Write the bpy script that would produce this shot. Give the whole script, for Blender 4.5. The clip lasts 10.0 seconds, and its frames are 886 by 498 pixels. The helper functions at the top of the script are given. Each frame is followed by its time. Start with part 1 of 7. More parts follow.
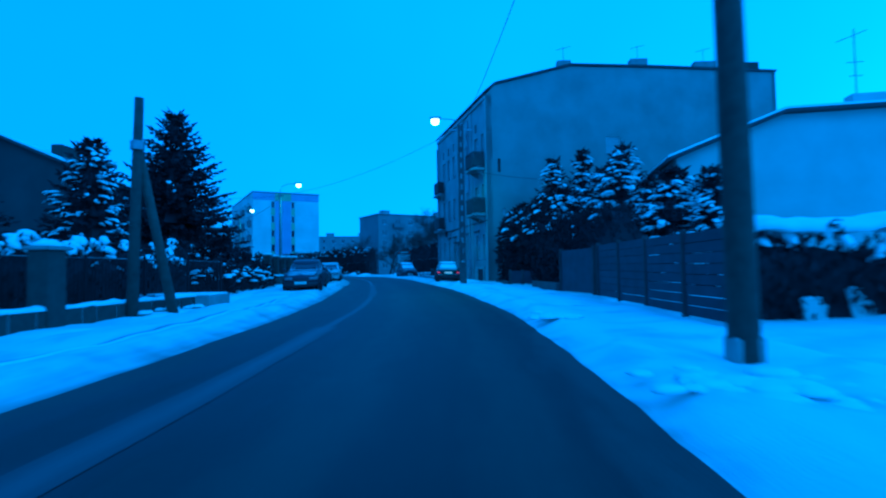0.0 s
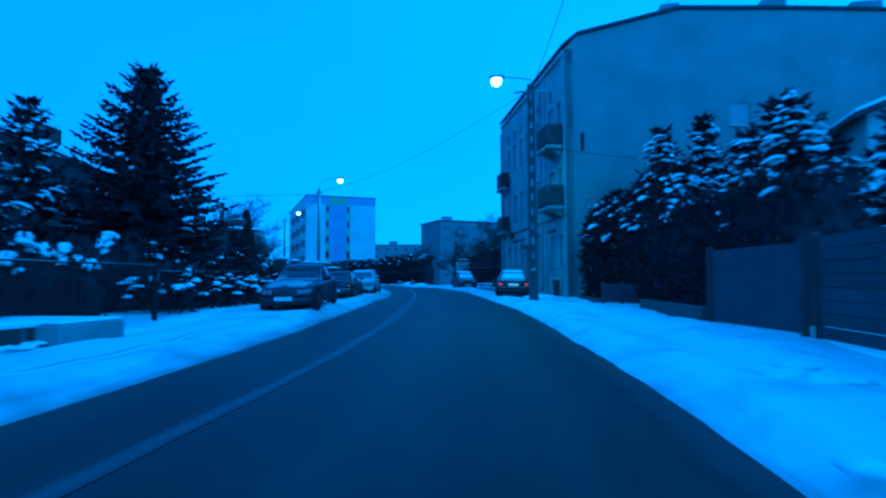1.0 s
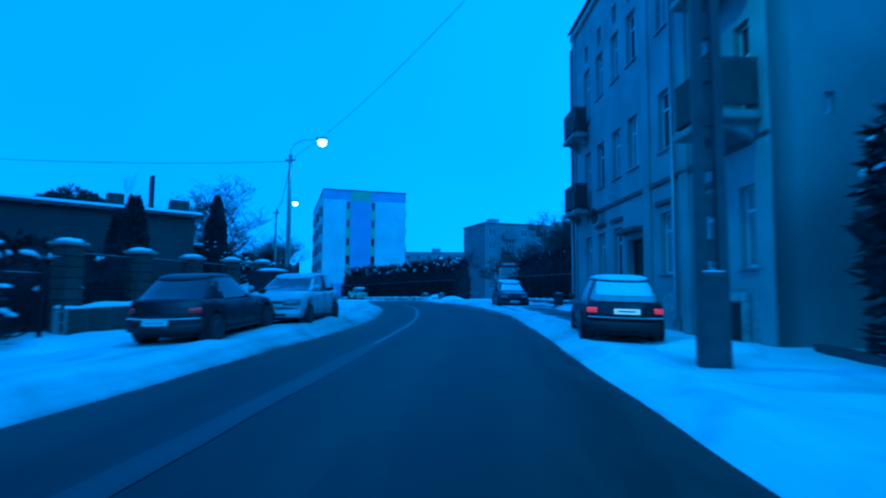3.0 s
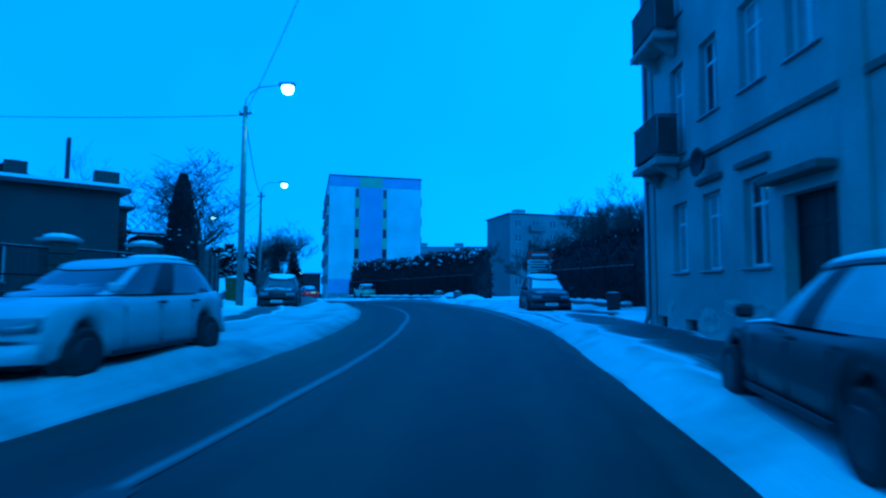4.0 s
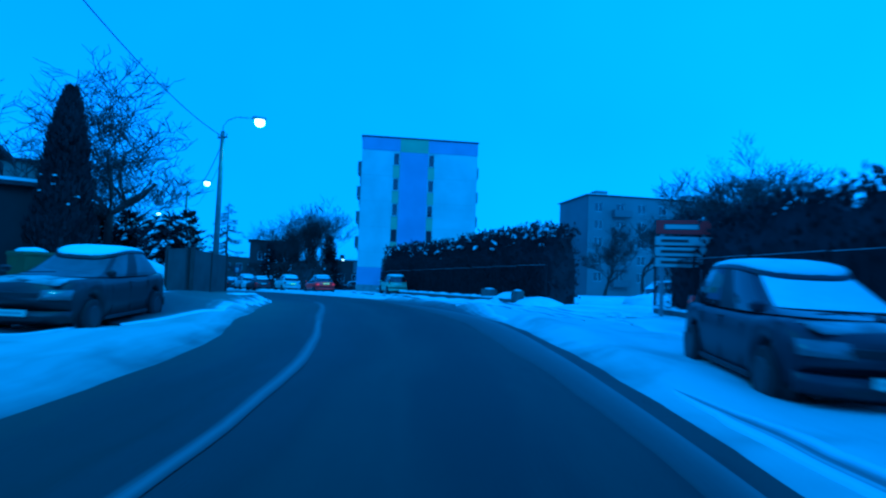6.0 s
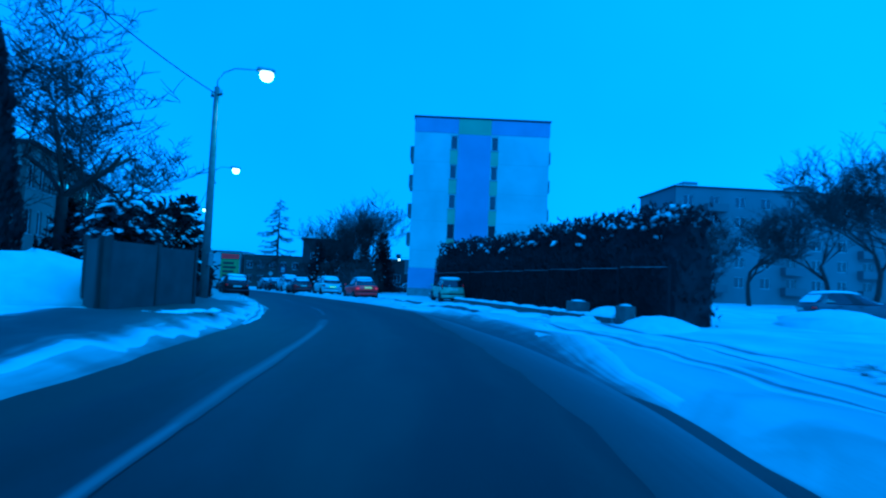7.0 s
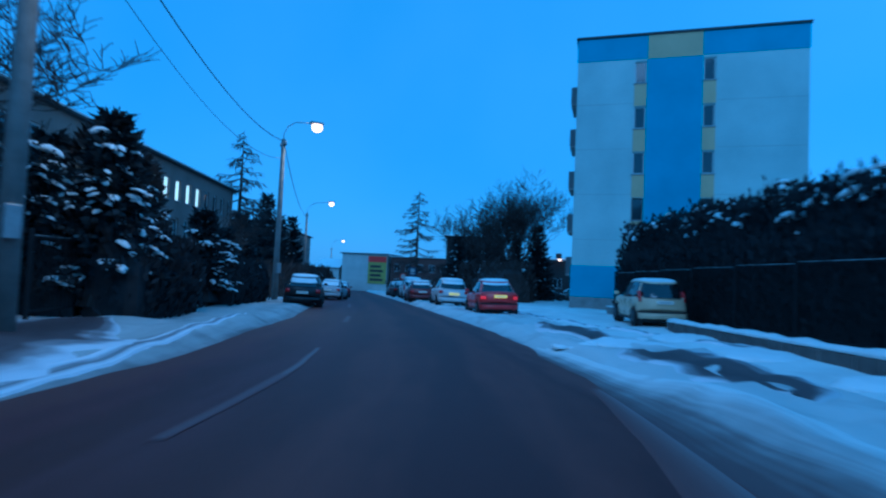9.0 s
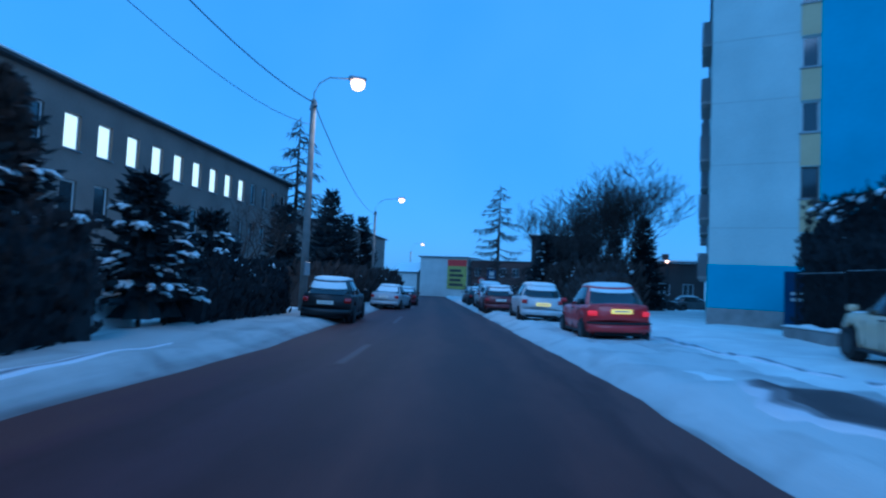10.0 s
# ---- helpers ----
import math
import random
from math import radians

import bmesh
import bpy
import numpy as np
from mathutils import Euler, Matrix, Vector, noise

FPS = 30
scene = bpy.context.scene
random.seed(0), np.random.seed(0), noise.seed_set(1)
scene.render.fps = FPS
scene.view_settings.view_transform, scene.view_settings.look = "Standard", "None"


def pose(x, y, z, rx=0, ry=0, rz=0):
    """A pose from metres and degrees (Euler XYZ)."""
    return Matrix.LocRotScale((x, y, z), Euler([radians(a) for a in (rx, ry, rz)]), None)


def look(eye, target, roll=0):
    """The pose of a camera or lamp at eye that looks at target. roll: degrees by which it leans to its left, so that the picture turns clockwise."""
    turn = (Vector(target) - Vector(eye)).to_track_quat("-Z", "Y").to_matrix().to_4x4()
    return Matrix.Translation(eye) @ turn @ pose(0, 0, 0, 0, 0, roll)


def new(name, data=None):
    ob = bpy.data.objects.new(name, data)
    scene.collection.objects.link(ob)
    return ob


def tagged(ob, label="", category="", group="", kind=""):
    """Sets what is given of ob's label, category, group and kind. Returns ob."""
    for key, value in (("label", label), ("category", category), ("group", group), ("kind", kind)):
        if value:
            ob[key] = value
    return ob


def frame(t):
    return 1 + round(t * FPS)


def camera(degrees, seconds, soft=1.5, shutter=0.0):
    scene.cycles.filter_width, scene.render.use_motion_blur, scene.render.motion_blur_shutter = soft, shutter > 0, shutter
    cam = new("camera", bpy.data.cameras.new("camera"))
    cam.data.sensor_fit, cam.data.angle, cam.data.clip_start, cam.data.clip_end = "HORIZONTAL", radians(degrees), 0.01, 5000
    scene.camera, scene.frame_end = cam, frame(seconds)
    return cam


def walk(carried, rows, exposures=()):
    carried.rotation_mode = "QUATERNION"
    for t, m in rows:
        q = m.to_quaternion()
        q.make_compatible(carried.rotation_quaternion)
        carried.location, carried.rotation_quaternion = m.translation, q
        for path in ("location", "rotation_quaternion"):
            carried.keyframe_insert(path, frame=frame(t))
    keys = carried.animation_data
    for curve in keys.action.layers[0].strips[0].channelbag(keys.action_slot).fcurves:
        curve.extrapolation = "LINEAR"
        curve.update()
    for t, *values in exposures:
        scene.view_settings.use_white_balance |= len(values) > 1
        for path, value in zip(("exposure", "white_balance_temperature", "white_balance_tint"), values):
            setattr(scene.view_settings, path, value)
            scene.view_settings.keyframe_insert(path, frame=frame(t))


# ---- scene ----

# the plan below is drawn in units of UNIT metres
UNIT = 1.15

# the camera and its way down the street
cam = camera(78.5, 10.0, soft=2.2, shutter=0.5)
PATH = [
    (0, (1.074, 0.987, 0.726), (1.035, 2.985, 0.807), -1.0),
    (0.5, (1.148, 4.935, 0.731), (0.991, 6.925, 0.849), -1.1),
    (1, (1.064, 9.069, 0.784), (0.782, 11.045, 0.903), -0.3),
    (1.5, (0.903, 12.869, 0.847), (0.541, 14.831, 0.979), 0.6),
    (2, (0.653, 16.615, 0.844), (0.259, 18.571, 0.976), 0.4),
    (2.5, (0.258, 20.347, 0.877), (-0.164, 22.296, 1.038), 0.5),
    (4, (-1.407, 31.903, 1.066), (-1.957, 33.821, 1.208), 0.3),
    (4.5, (-2.058, 35.519, 1.038), (-2.643, 37.426, 1.178), 0.7),
    (5, (-2.842, 39.373, 1.072), (-3.455, 41.272, 1.21), 1.0),
    (5.5, (-3.601, 42.66, 1.119), (-4.283, 44.536, 1.24), 1.5),
    (7, (-7.819, 52.741, 1.43), (-8.81, 54.475, 1.529), 2.6),
    (7.5, (-9.284, 55.689, 1.378), (-10.362, 57.371, 1.48), 2.1),
    (8, (-11.108, 58.69, 1.408), (-12.315, 60.281, 1.519), 2.0),
    (8.5, (-13.227, 61.695, 1.335), (-14.578, 63.167, 1.429), 1.7),
    (9, (-15.408, 64.386, 1.218), (-16.864, 65.755, 1.31), 2.6),
    (9.5, (-17.72, 66.755, 1.182), (-19.278, 68.005, 1.276), 2.9),
    (10, (-20.434, 69.195, 1.131), (-22.084, 70.32, 1.228), 2.5),
]
BLUE = (0.17, 2200, -20)
LIGHT = [(0.0, *BLUE), (8.85, *BLUE), (9.0, 0.12, 3250, -5), (9.2, 0.5, 5200, 8), (9.5, 0.58, 6700, 13), (9.8, 0.5, 6000, 10), (10.0, 0.34, 3480, 2)]
walk(cam, [(t, look([UNIT * k for k in eye], [UNIT * k for k in target], roll)) for t, eye, target, roll in PATH], LIGHT)

# dusk sky under thin cloud, weak sun glow behind the cloud
world = bpy.data.worlds.new("dusk_sky")
scene.world = world
world.use_nodes = True
wn, wl = world.node_tree.nodes, world.node_tree.links
wn.clear()
w_out = wn.new("ShaderNodeOutputWorld")
w_bg = wn.new("ShaderNodeBackground")
w_sky = wn.new("ShaderNodeTexSky")
w_sky.sky_type, w_sky.sun_disc = "NISHITA", False
w_sky.sun_elevation, w_sky.sun_rotation = radians(12), radians(60)
w_sky.air_density, w_sky.dust_density, w_sky.ozone_density = 1.0, 1.0, 2.0
w_mix = wn.new("ShaderNodeMix")
w_mix.data_type = "RGBA"
w_mix.inputs[0].default_value = 0.75
w_co = wn.new("ShaderNodeTexCoord")
w_no = wn.new("ShaderNodeTexNoise")
w_no.inputs["Scale"].default_value, w_no.inputs["Detail"].default_value = 1.6, 4.0
w_ra = wn.new("ShaderNodeValToRGB")
w_ra.color_ramp.elements[0].position, w_ra.color_ramp.elements[1].position = 0.25, 0.8
w_ra.color_ramp.elements[0].color = (2.0, 3.3, 4.45, 1)
w_ra.color_ramp.elements[1].color = (2.85, 4.05, 5.05, 1)
wl.new(w_co.outputs["Generated"], w_no.inputs["Vector"])
wl.new(w_no.outputs[0], w_ra.inputs[0])
wl.new(w_sky.outputs[0], w_mix.inputs[6])
wl.new(w_ra.outputs[0], w_mix.inputs[7])
w_sep, w_lit, w_mul = wn.new("ShaderNodeSeparateXYZ"), wn.new("ShaderNodeMath"), wn.new("ShaderNodeVectorMath")
w_lit.operation, w_mul.operation = "MULTIPLY_ADD", "SCALE"
w_lit.inputs[1].default_value, w_lit.inputs[2].default_value = 0.14, 1.02
wl.new(w_co.outputs["Generated"], w_sep.inputs[0])
wl.new(w_sep.outputs["X"], w_lit.inputs[0])
wl.new(w_mix.outputs[2], w_mul.inputs[0])
wl.new(w_lit.outputs[0], w_mul.inputs["Scale"])
wl.new(w_mul.outputs[0], w_bg.inputs[0])
w_bg.inputs[1].default_value = 0.1
wl.new(w_bg.outputs[0], w_out.inputs[0])
sun = new("sun", bpy.data.lights.new("sun", "SUN"))
sun.data.energy, sun.data.angle, sun.data.color = 0.25, radians(30), (1.0, 0.97, 0.92)
sun.matrix_world = look((30, -20, 40), (0, 30, 0))


# ---- materials ----
def mat(name, color, rough=0.7, vary=0.25, scale=3.0, bump=0.0, fine=40.0, metal=0.0, other=None, per=0.0, spec=0.5):
    """A surface with stains (scale) and grain (fine), in a second colour where other is given; per: variation from object to object."""
    m = bpy.data.materials.new(name)
    m.use_nodes = True
    n, l = m.node_tree.nodes, m.node_tree.links
    p = n["Principled BSDF"]
    p.inputs["Roughness"].default_value, p.inputs["Metallic"].default_value = rough, metal
    p.inputs["Specular IOR Level"].default_value = spec
    co = n.new("ShaderNodeTexCoord")
    big, small = n.new("ShaderNodeTexNoise"), n.new("ShaderNodeTexNoise")
    for t, s in ((big, scale), (small, fine)):
        t.inputs["Scale"].default_value, t.inputs["Detail"].default_value = s, 5.0
        l.new(co.outputs["Object"], t.inputs["Vector"])
    mix = n.new("ShaderNodeMix")
    mix.data_type = "RGBA"
    second = other or tuple(c * (1 - vary) for c in color)
    mix.inputs[6].default_value, mix.inputs[7].default_value = (*color, 1), (*second, 1)
    ramp = n.new("ShaderNodeValToRGB")
    ramp.color_ramp.elements[0].position, ramp.color_ramp.elements[1].position = 0.35, 0.68
    l.new(big.outputs[0], ramp.inputs[0])
    l.new(ramp.outputs[0], mix.inputs[0])
    hsv = n.new("ShaderNodeHueSaturation")
    l.new(mix.outputs[2], hsv.inputs["Color"])
    val = n.new("ShaderNodeMapRange")
    val.inputs["To Min"].default_value, val.inputs["To Max"].default_value = 1 - vary * 0.5, 1 + vary * 0.5
    l.new(small.outputs[0], val.inputs["Value"])
    if per:
        info, add = n.new("ShaderNodeObjectInfo"), n.new("ShaderNodeMath")
        add.operation = "MULTIPLY_ADD"
        add.inputs[1].default_value = per
        l.new(info.outputs["Random"], add.inputs[0])
        l.new(val.outputs[0], add.inputs[2])
        l.new(add.outputs[0], hsv.inputs["Value"])
    else:
        l.new(val.outputs[0], hsv.inputs["Value"])
    l.new(hsv.outputs[0], p.inputs["Base Color"])
    if bump:
        b = n.new("ShaderNodeBump")
        b.inputs["Strength"].default_value, b.inputs["Distance"].default_value = bump, 0.02
        l.new(small.outputs[0], b.inputs["Height"])
        l.new(b.outputs[0], p.inputs["Normal"])
    return m


def glow(name, color, strength):
    m = bpy.data.materials.new(name)
    m.use_nodes = True
    p = m.node_tree.nodes["Principled BSDF"]
    p.inputs["Base Color"].default_value = (*color, 1)
    p.inputs["Emission Color"].default_value, p.inputs["Emission Strength"].default_value = (*color, 1), strength
    return m


SNOW = mat("snow", (0.86, 0.87, 0.825), 0.75, 0.16, 0.6, 0.7, 7.0, other=(0.66, 0.665, 0.635), spec=0.3)
SNOW_CLEAN = mat("fresh_snow", (0.86, 0.875, 0.855), 0.8, 0.08, 3.0, 0.3, 25.0, spec=0.3)
CONCRETE = mat("concrete", (0.30, 0.29, 0.27), 0.85, 0.3, 2.0, 0.3, 40.0)
POLE = mat("pole_concrete", (0.22, 0.215, 0.20), 0.85, 0.3, 4.0, 0.3, 60.0)
WOOD = mat("dark_weathered_wood", (0.07, 0.055, 0.042), 0.85, 0.4, 5.0, 0.4, 60.0, per=0.4)
# tenement plaster: darker grey on gables and back, lighter on the front
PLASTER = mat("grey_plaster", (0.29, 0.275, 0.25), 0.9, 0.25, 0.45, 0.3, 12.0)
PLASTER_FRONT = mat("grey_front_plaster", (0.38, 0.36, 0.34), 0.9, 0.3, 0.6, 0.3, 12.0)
TRIM = mat("dark_plaster_trim", (0.12, 0.11, 0.10), 0.9, 0.3, 3.0)
PALE = mat("pale_render", (0.52, 0.50, 0.46), 0.9, 0.15, 0.5, 0.2, 15.0)
TOWER_W = mat("tower_pale_panel", (0.57, 0.61, 0.565), 0.9, 0.2, 0.3, 0.2, 10.0, other=(0.44, 0.48, 0.45))
TOWER_J = mat("tower_panel_joint", (0.42, 0.45, 0.42), 0.9, 0.2, 1.0)
TOWER_B = mat("tower_blue_paint", (0.04, 0.352, 0.487), 0.85, 0.15, 0.4, 0.2, 10.0)
TOWER_Y = mat("tower_yellow_paint", (0.50, 0.43, 0.24), 0.85, 0.15, 0.6, 0.2, 10.0)
SLAB = mat("grey_block_render", (0.21, 0.21, 0.207), 0.9, 0.2, 0.2)
SLAB_DARK = mat("dark_block_gable", (0.17, 0.17, 0.17), 0.9, 0.2, 0.2)
SCHOOL = mat("drab_beige_plaster", (0.205, 0.178, 0.150), 0.9, 0.3, 0.4, 0.2, 10.0)
ROOF = mat("dark_roofing", (0.05, 0.048, 0.048), 0.8, 0.3, 2.0)
FRAME_W = mat("white_window_frame", (0.62, 0.62, 0.60), 0.5, 0.1, 5.0)
FRAME_D = mat("dark_window_frame", (0.10, 0.085, 0.07), 0.6, 0.2, 5.0)
DOOR = mat("dark_door_wood", (0.022, 0.018, 0.016), 0.6, 0.4, 5.0)
GLASS = mat("window_glass", (0.03, 0.035, 0.04), 0.06, 0.1, 1.0, spec=0.9)
PATCHED = mat("pale_patched_plaster", (0.46, 0.44, 0.41), 0.9, 0.35, 5.0, 0.4, 30.0, other=(0.24, 0.225, 0.205))
CURTAIN = mat("curtained_glass", (0.30, 0.30, 0.29), 0.25, 0.2, 4.0, spec=0.7)
LIT = glow("lit_window", (1.0, 0.80, 0.48), 0.9)
SODIUM = glow("sodium_lamp", (1.0, 0.42, 0.15), 4.5)
# light falling on a rear plate, put in as emission; no lamp itself
PLATE_GLOW = glow("glowing_plate", (1.0, 0.54, 0.28), 0.55)
FENCE_IRON = mat("weathered_fence_iron", (0.018, 0.018, 0.019), 0.8, 0.3, 8.0, spec=0.2)
IRON = mat("dark_iron", (0.03, 0.03, 0.032), 0.55, 0.3, 8.0, metal=0.3)
STEEL = mat("galvanised_steel", (0.32, 0.33, 0.34), 0.45, 0.2, 8.0, metal=0.7)
FENCE = mat("dark_fence_board", (0.05, 0.044, 0.040), 0.85, 0.35, 2.0, 0.3, 40.0, per=0.35)
BRICK = mat("brown_brick", (0.075, 0.045, 0.036), 0.9, 0.3, 6.0, 0.3, 40.0, per=0.3)
STONE = mat("rough_stone", (0.24, 0.22, 0.19), 0.9, 0.4, 3.0, 0.5, 25.0, per=0.3)
SPRUCE = mat("spruce_needles", (0.034, 0.039, 0.042), 0.8, 0.5, 1.2, 0, 20.0, spec=0.2)
THUJA = mat("thuja_leaves", (0.036, 0.036, 0.038), 0.85, 0.5, 1.0, 0, 15.0, spec=0.2)
BARK = mat("bark", (0.055, 0.046, 0.038), 0.9, 0.4, 4.0, 0.4, 40.0)
TWIG = mat("bare_twigs", (0.050, 0.040, 0.034), 0.9, 0.3, 4.0)
TYRE = mat("tyre_rubber", (0.018, 0.018, 0.018), 0.85, 0.3, 8.0)
RIM = mat("wheel_rim", (0.07, 0.072, 0.075), 0.5, 0.2, 8.0, metal=0.7)
CAR_GLASS = mat("car_glass", (0.015, 0.018, 0.02), 0.05, 0.1, 1.0, spec=0.9)
PLASTIC = mat("black_plastic", (0.02, 0.02, 0.021), 0.6, 0.3, 6.0)
# yellow plate made bright by emission in place of light falling on it
PLATE_YELLOW = glow("glowing_yellow_plate", (1.0, 0.60, 0.07), 0.75)
TAIL_LIT = glow("lit_tail_light", (0.9, 0.015, 0.02), 0.5)
PLATE = mat("pale_plate", (0.80, 0.78, 0.68), 0.5, 0.08, 8.0)
HEADLIGHT = mat("headlight_glass", (0.16, 0.165, 0.17), 0.2, 0.2, 9.0, spec=0.8)
TAIL = mat("tail_light", (0.34, 0.014, 0.013), 0.2, 0.2, 9.0, spec=0.8)
YELLOW = mat("sign_yellow", (0.34, 0.33, 0.07), 0.7, 0.2, 2.0)
RED = mat("sign_red", (0.40, 0.035, 0.03), 0.7, 0.2, 2.0)


def paint(name, color, rough=0.35, coat=0.35):
    m = mat(name, color, rough, 0.18, 2.0, 0.0, 60.0, spec=0.5)
    m.node_tree.nodes["Principled BSDF"].inputs["Coat Weight"].default_value = coat
    return m


# ---- mesh building ----
class Mesh:
    """Vertices and faces gathered for one mesh."""
    unit = UNIT

    def __init__(self):
        self.v, self.f, self.m = [], [], []

    def add(self, verts, faces, slot=0):
        k = len(self.v)
        self.v.extend(tuple(p) for p in verts)
        self.f.extend(tuple(k + i for i in q) for q in faces)
        self.m.extend([slot] * len(faces))
        return self

    def box(self, x0, x1, y0, y1, z0, z1, b=0.0, slot=0):
        if not b:
            v = [(x, y, z) for z in (z0, z1) for x, y in ((x0, y0), (x1, y0), (x1, y1), (x0, y1))]
            return self.add(v, [(3, 2, 1, 0), (4, 5, 6, 7), (0, 1, 5, 4), (1, 2, 6, 5), (2, 3, 7, 6), (3, 0, 4, 7)], slot)
        rings = []
        for z, i in ((z0, b), (z0 + b, 0), (z1 - b, 0), (z1, b)):
            c = b if not i else 0
            rings.append([(x0 + i + c, y0 + i, z), (x1 - i - c, y0 + i, z), (x1 - i, y0 + i + c, z), (x1 - i, y1 - i - c, z),
                          (x1 - i - c, y1 - i, z), (x0 + i + c, y1 - i, z), (x0 + i, y1 - i - c, z), (x0 + i, y0 + i + c, z)])
        return self.loft(rings, slot=slot)

    def loft(self, rings, caps=True, closed=True, slot=0):
        n = len(rings[0])
        v = [p for r in rings for p in r]
        f = []
        for a in range(len(rings) - 1):
            for i in range(n if closed else n - 1):
                j = (i + 1) % n
                f.append((a * n + i, a * n + j, (a + 1) * n + j, (a + 1) * n + i))
        if caps:
            f.append(tuple(reversed(range(n))))
            f.append(tuple(range((len(rings) - 1) * n, len(rings) * n)))
        return self.add(v, f, slot)

    def tube(self, pts, radii, sides=6, slot=0, caps=True):
        rings = []
        pts = [Vector(p) for p in pts]
        for i, p in enumerate(pts):
            d = (pts[min(i + 1, len(pts) - 1)] - pts[max(i - 1, 0)]).normalized()
            u = d.cross(Vector((0, 0, 1)) if abs(d.z) < 0.9 else Vector((1, 0, 0))).normalized()
            w = d.cross(u)
            r = radii[i] if isinstance(radii, (list, tuple)) else radii
            rings.append([p + r * (math.cos(a) * u + math.sin(a) * w) for a in (2 * math.pi * k / sides for k in range(sides))])
        return self.loft(rings, caps, slot=slot)

    def wheel_disc(self, x, y, z, r, w, n=18, slot=0, rounding=0.03):
        """A disc whose axle lies along y."""
        rings = []
        for yy, rr in ((y - w / 2, r - rounding), (y - w / 2 + rounding, r), (y + w / 2 - rounding, r), (y + w / 2, r - rounding)):
            rings.append([(x + rr * math.cos(2 * math.pi * k / n), yy, z + rr * math.sin(2 * math.pi * k / n)) for k in range(n)])
        return self.loft(rings, slot=slot)

    def lump(self, x, y, z, rx, ry, rz, rnd, n=7, slot=0):
        """An uneven flat-bottomed lump, as of snow."""
        rings = []
        for q, zz in ((1.0, -0.25), (1.05, 0.2), (0.75, 0.72), (0.3, 1.0)):
            rings.append([(x + rx * q * rnd.uniform(0.8, 1.2) * math.cos(2 * math.pi * k / n), y + ry * q * rnd.uniform(0.8, 1.2) * math.sin(2 * math.pi * k / n),
                           z + rz * zz * rnd.uniform(0.85, 1.1)) for k in range(n)])
        return self.loft(rings, slot=slot)

    def pad(self, p, d, long, wide, thick, rnd, n=6):
        """A long uneven pad of snow lying along d, drooping at its end."""
        d = Vector((d.x, d.y, 0)).normalized() if abs(d.x) + abs(d.y) > 1e-6 else Vector((1, 0, 0))
        u = Vector((-d.y, d.x, 0))
        rings = []
        for k, w in ((-0.5, 0.35), (-0.25, 0.9), (0.1, 1.0), (0.36, 0.75), (0.5, 0.25)):
            c = Vector(p) + d * long * k + u * wide * rnd.uniform(-0.25, 0.25) + Vector((0, 0, -long * (0.55 * max(0, k) ** 1.5 + 0.1 * k)))
            ww, hh = wide * w * rnd.uniform(0.8, 1.2), thick * (0.35 + 0.65 * w) * rnd.uniform(0.8, 1.2)
            rings.append([c + u * ww * math.cos(6.283 * i / n) + Vector((0, 0, hh * max(-0.3, math.sin(6.283 * i / n)))) for i in range(n)])
        return self.loft(rings)

    def data(self, name, mats, smooth=False):
        me = bpy.data.meshes.new(name)
        me.from_pydata([(x * self.unit, y * self.unit, z * self.unit) for x, y, z in self.v], [], self.f)
        for m in (mats if isinstance(mats, (list, tuple)) else [mats]):
            me.materials.append(m)
        me.polygons.foreach_set("material_index", self.m)
        if smooth:
            me.polygons.foreach_set("use_smooth", [True] * len(self.f))
        me.validate()
        me.update()
        return me


def full(m):
    """A pose of the plan at full size."""
    m = m.copy()
    m.translation *= UNIT
    return m


def part(name, mesh, mats, parent=None, label="", smooth=False, at=None):
    """One mesh object, under a thing or a part of it."""
    ob = new(name, mesh.data(name, mats, smooth))
    if parent:
        ob.parent = parent
    if at:
        ob.matrix_basis = full(at)
    return tagged(ob, label)


def thing(name, m, label, category, group="", kind=""):
    ob = new(name)
    ob.empty_display_size = 0.3
    ob.matrix_basis = full(m)
    return tagged(ob, label, category, group, kind)


# ---- the street's line: x, y, height; s runs along it, d across it (right is positive) ----
LINE = [(1.1, -60, -0.45), (1.1, -25, -0.43), (1.08, 1.0, -0.42), (1.12, 5.0, -0.42), (1.05, 9.1, -0.37), (0.9, 12.9, -0.33), (0.64, 16.6, -0.30),
        (0.25, 20.35, -0.26), (-0.5, 26.0, -0.18), (-1.4, 31.9, -0.11), (-2.05, 35.5, -0.10), (-2.82, 39.35, -0.06), (-3.7, 42.9, 0.0), (-5.4, 48.0, 0.14),
        (-7.8, 52.75, 0.25), (-9.3, 55.7, 0.25), (-11.1, 58.7, 0.24), (-13.2, 61.7, 0.18), (-15.4, 64.4, 0.09), (-17.75, 66.8, 0.03), (-20.4, 69.2, -0.02),
        (-32.9, 77.45, -0.34), (-50.0, 88.7, -0.9), (-100.0, 121.6, -2.6), (-150.0, 154.5, -3.6), (-260.0, 227.0, -4.0)]
KX = np.array([(p[0], p[1]) for p in LINE], float)
KS = np.r_[0, np.cumsum(np.linalg.norm(np.diff(KX, axis=0), axis=1))]
KS -= KS[2]
KZ = np.array([p[2] for p in LINE], float)


def on_line(s):
    """Place and direction on the street's line."""
    a, b = np.array([np.interp(s - 1.5, KS, KX[:, i]) for i in (0, 1)]), np.array([np.interp(s + 1.5, KS, KX[:, i]) for i in (0, 1)])
    mid = (a + b + 2 * np.array([np.interp(s, KS, KX[:, i]) for i in (0, 1)])) / 4
    u = (b - a) / np.linalg.norm(b - a)
    return mid, u


def road_z(s):
    return (np.interp(s - 3, KS, KZ) + np.interp(s + 3, KS, KZ) + np.interp(s, KS, KZ)) / 3


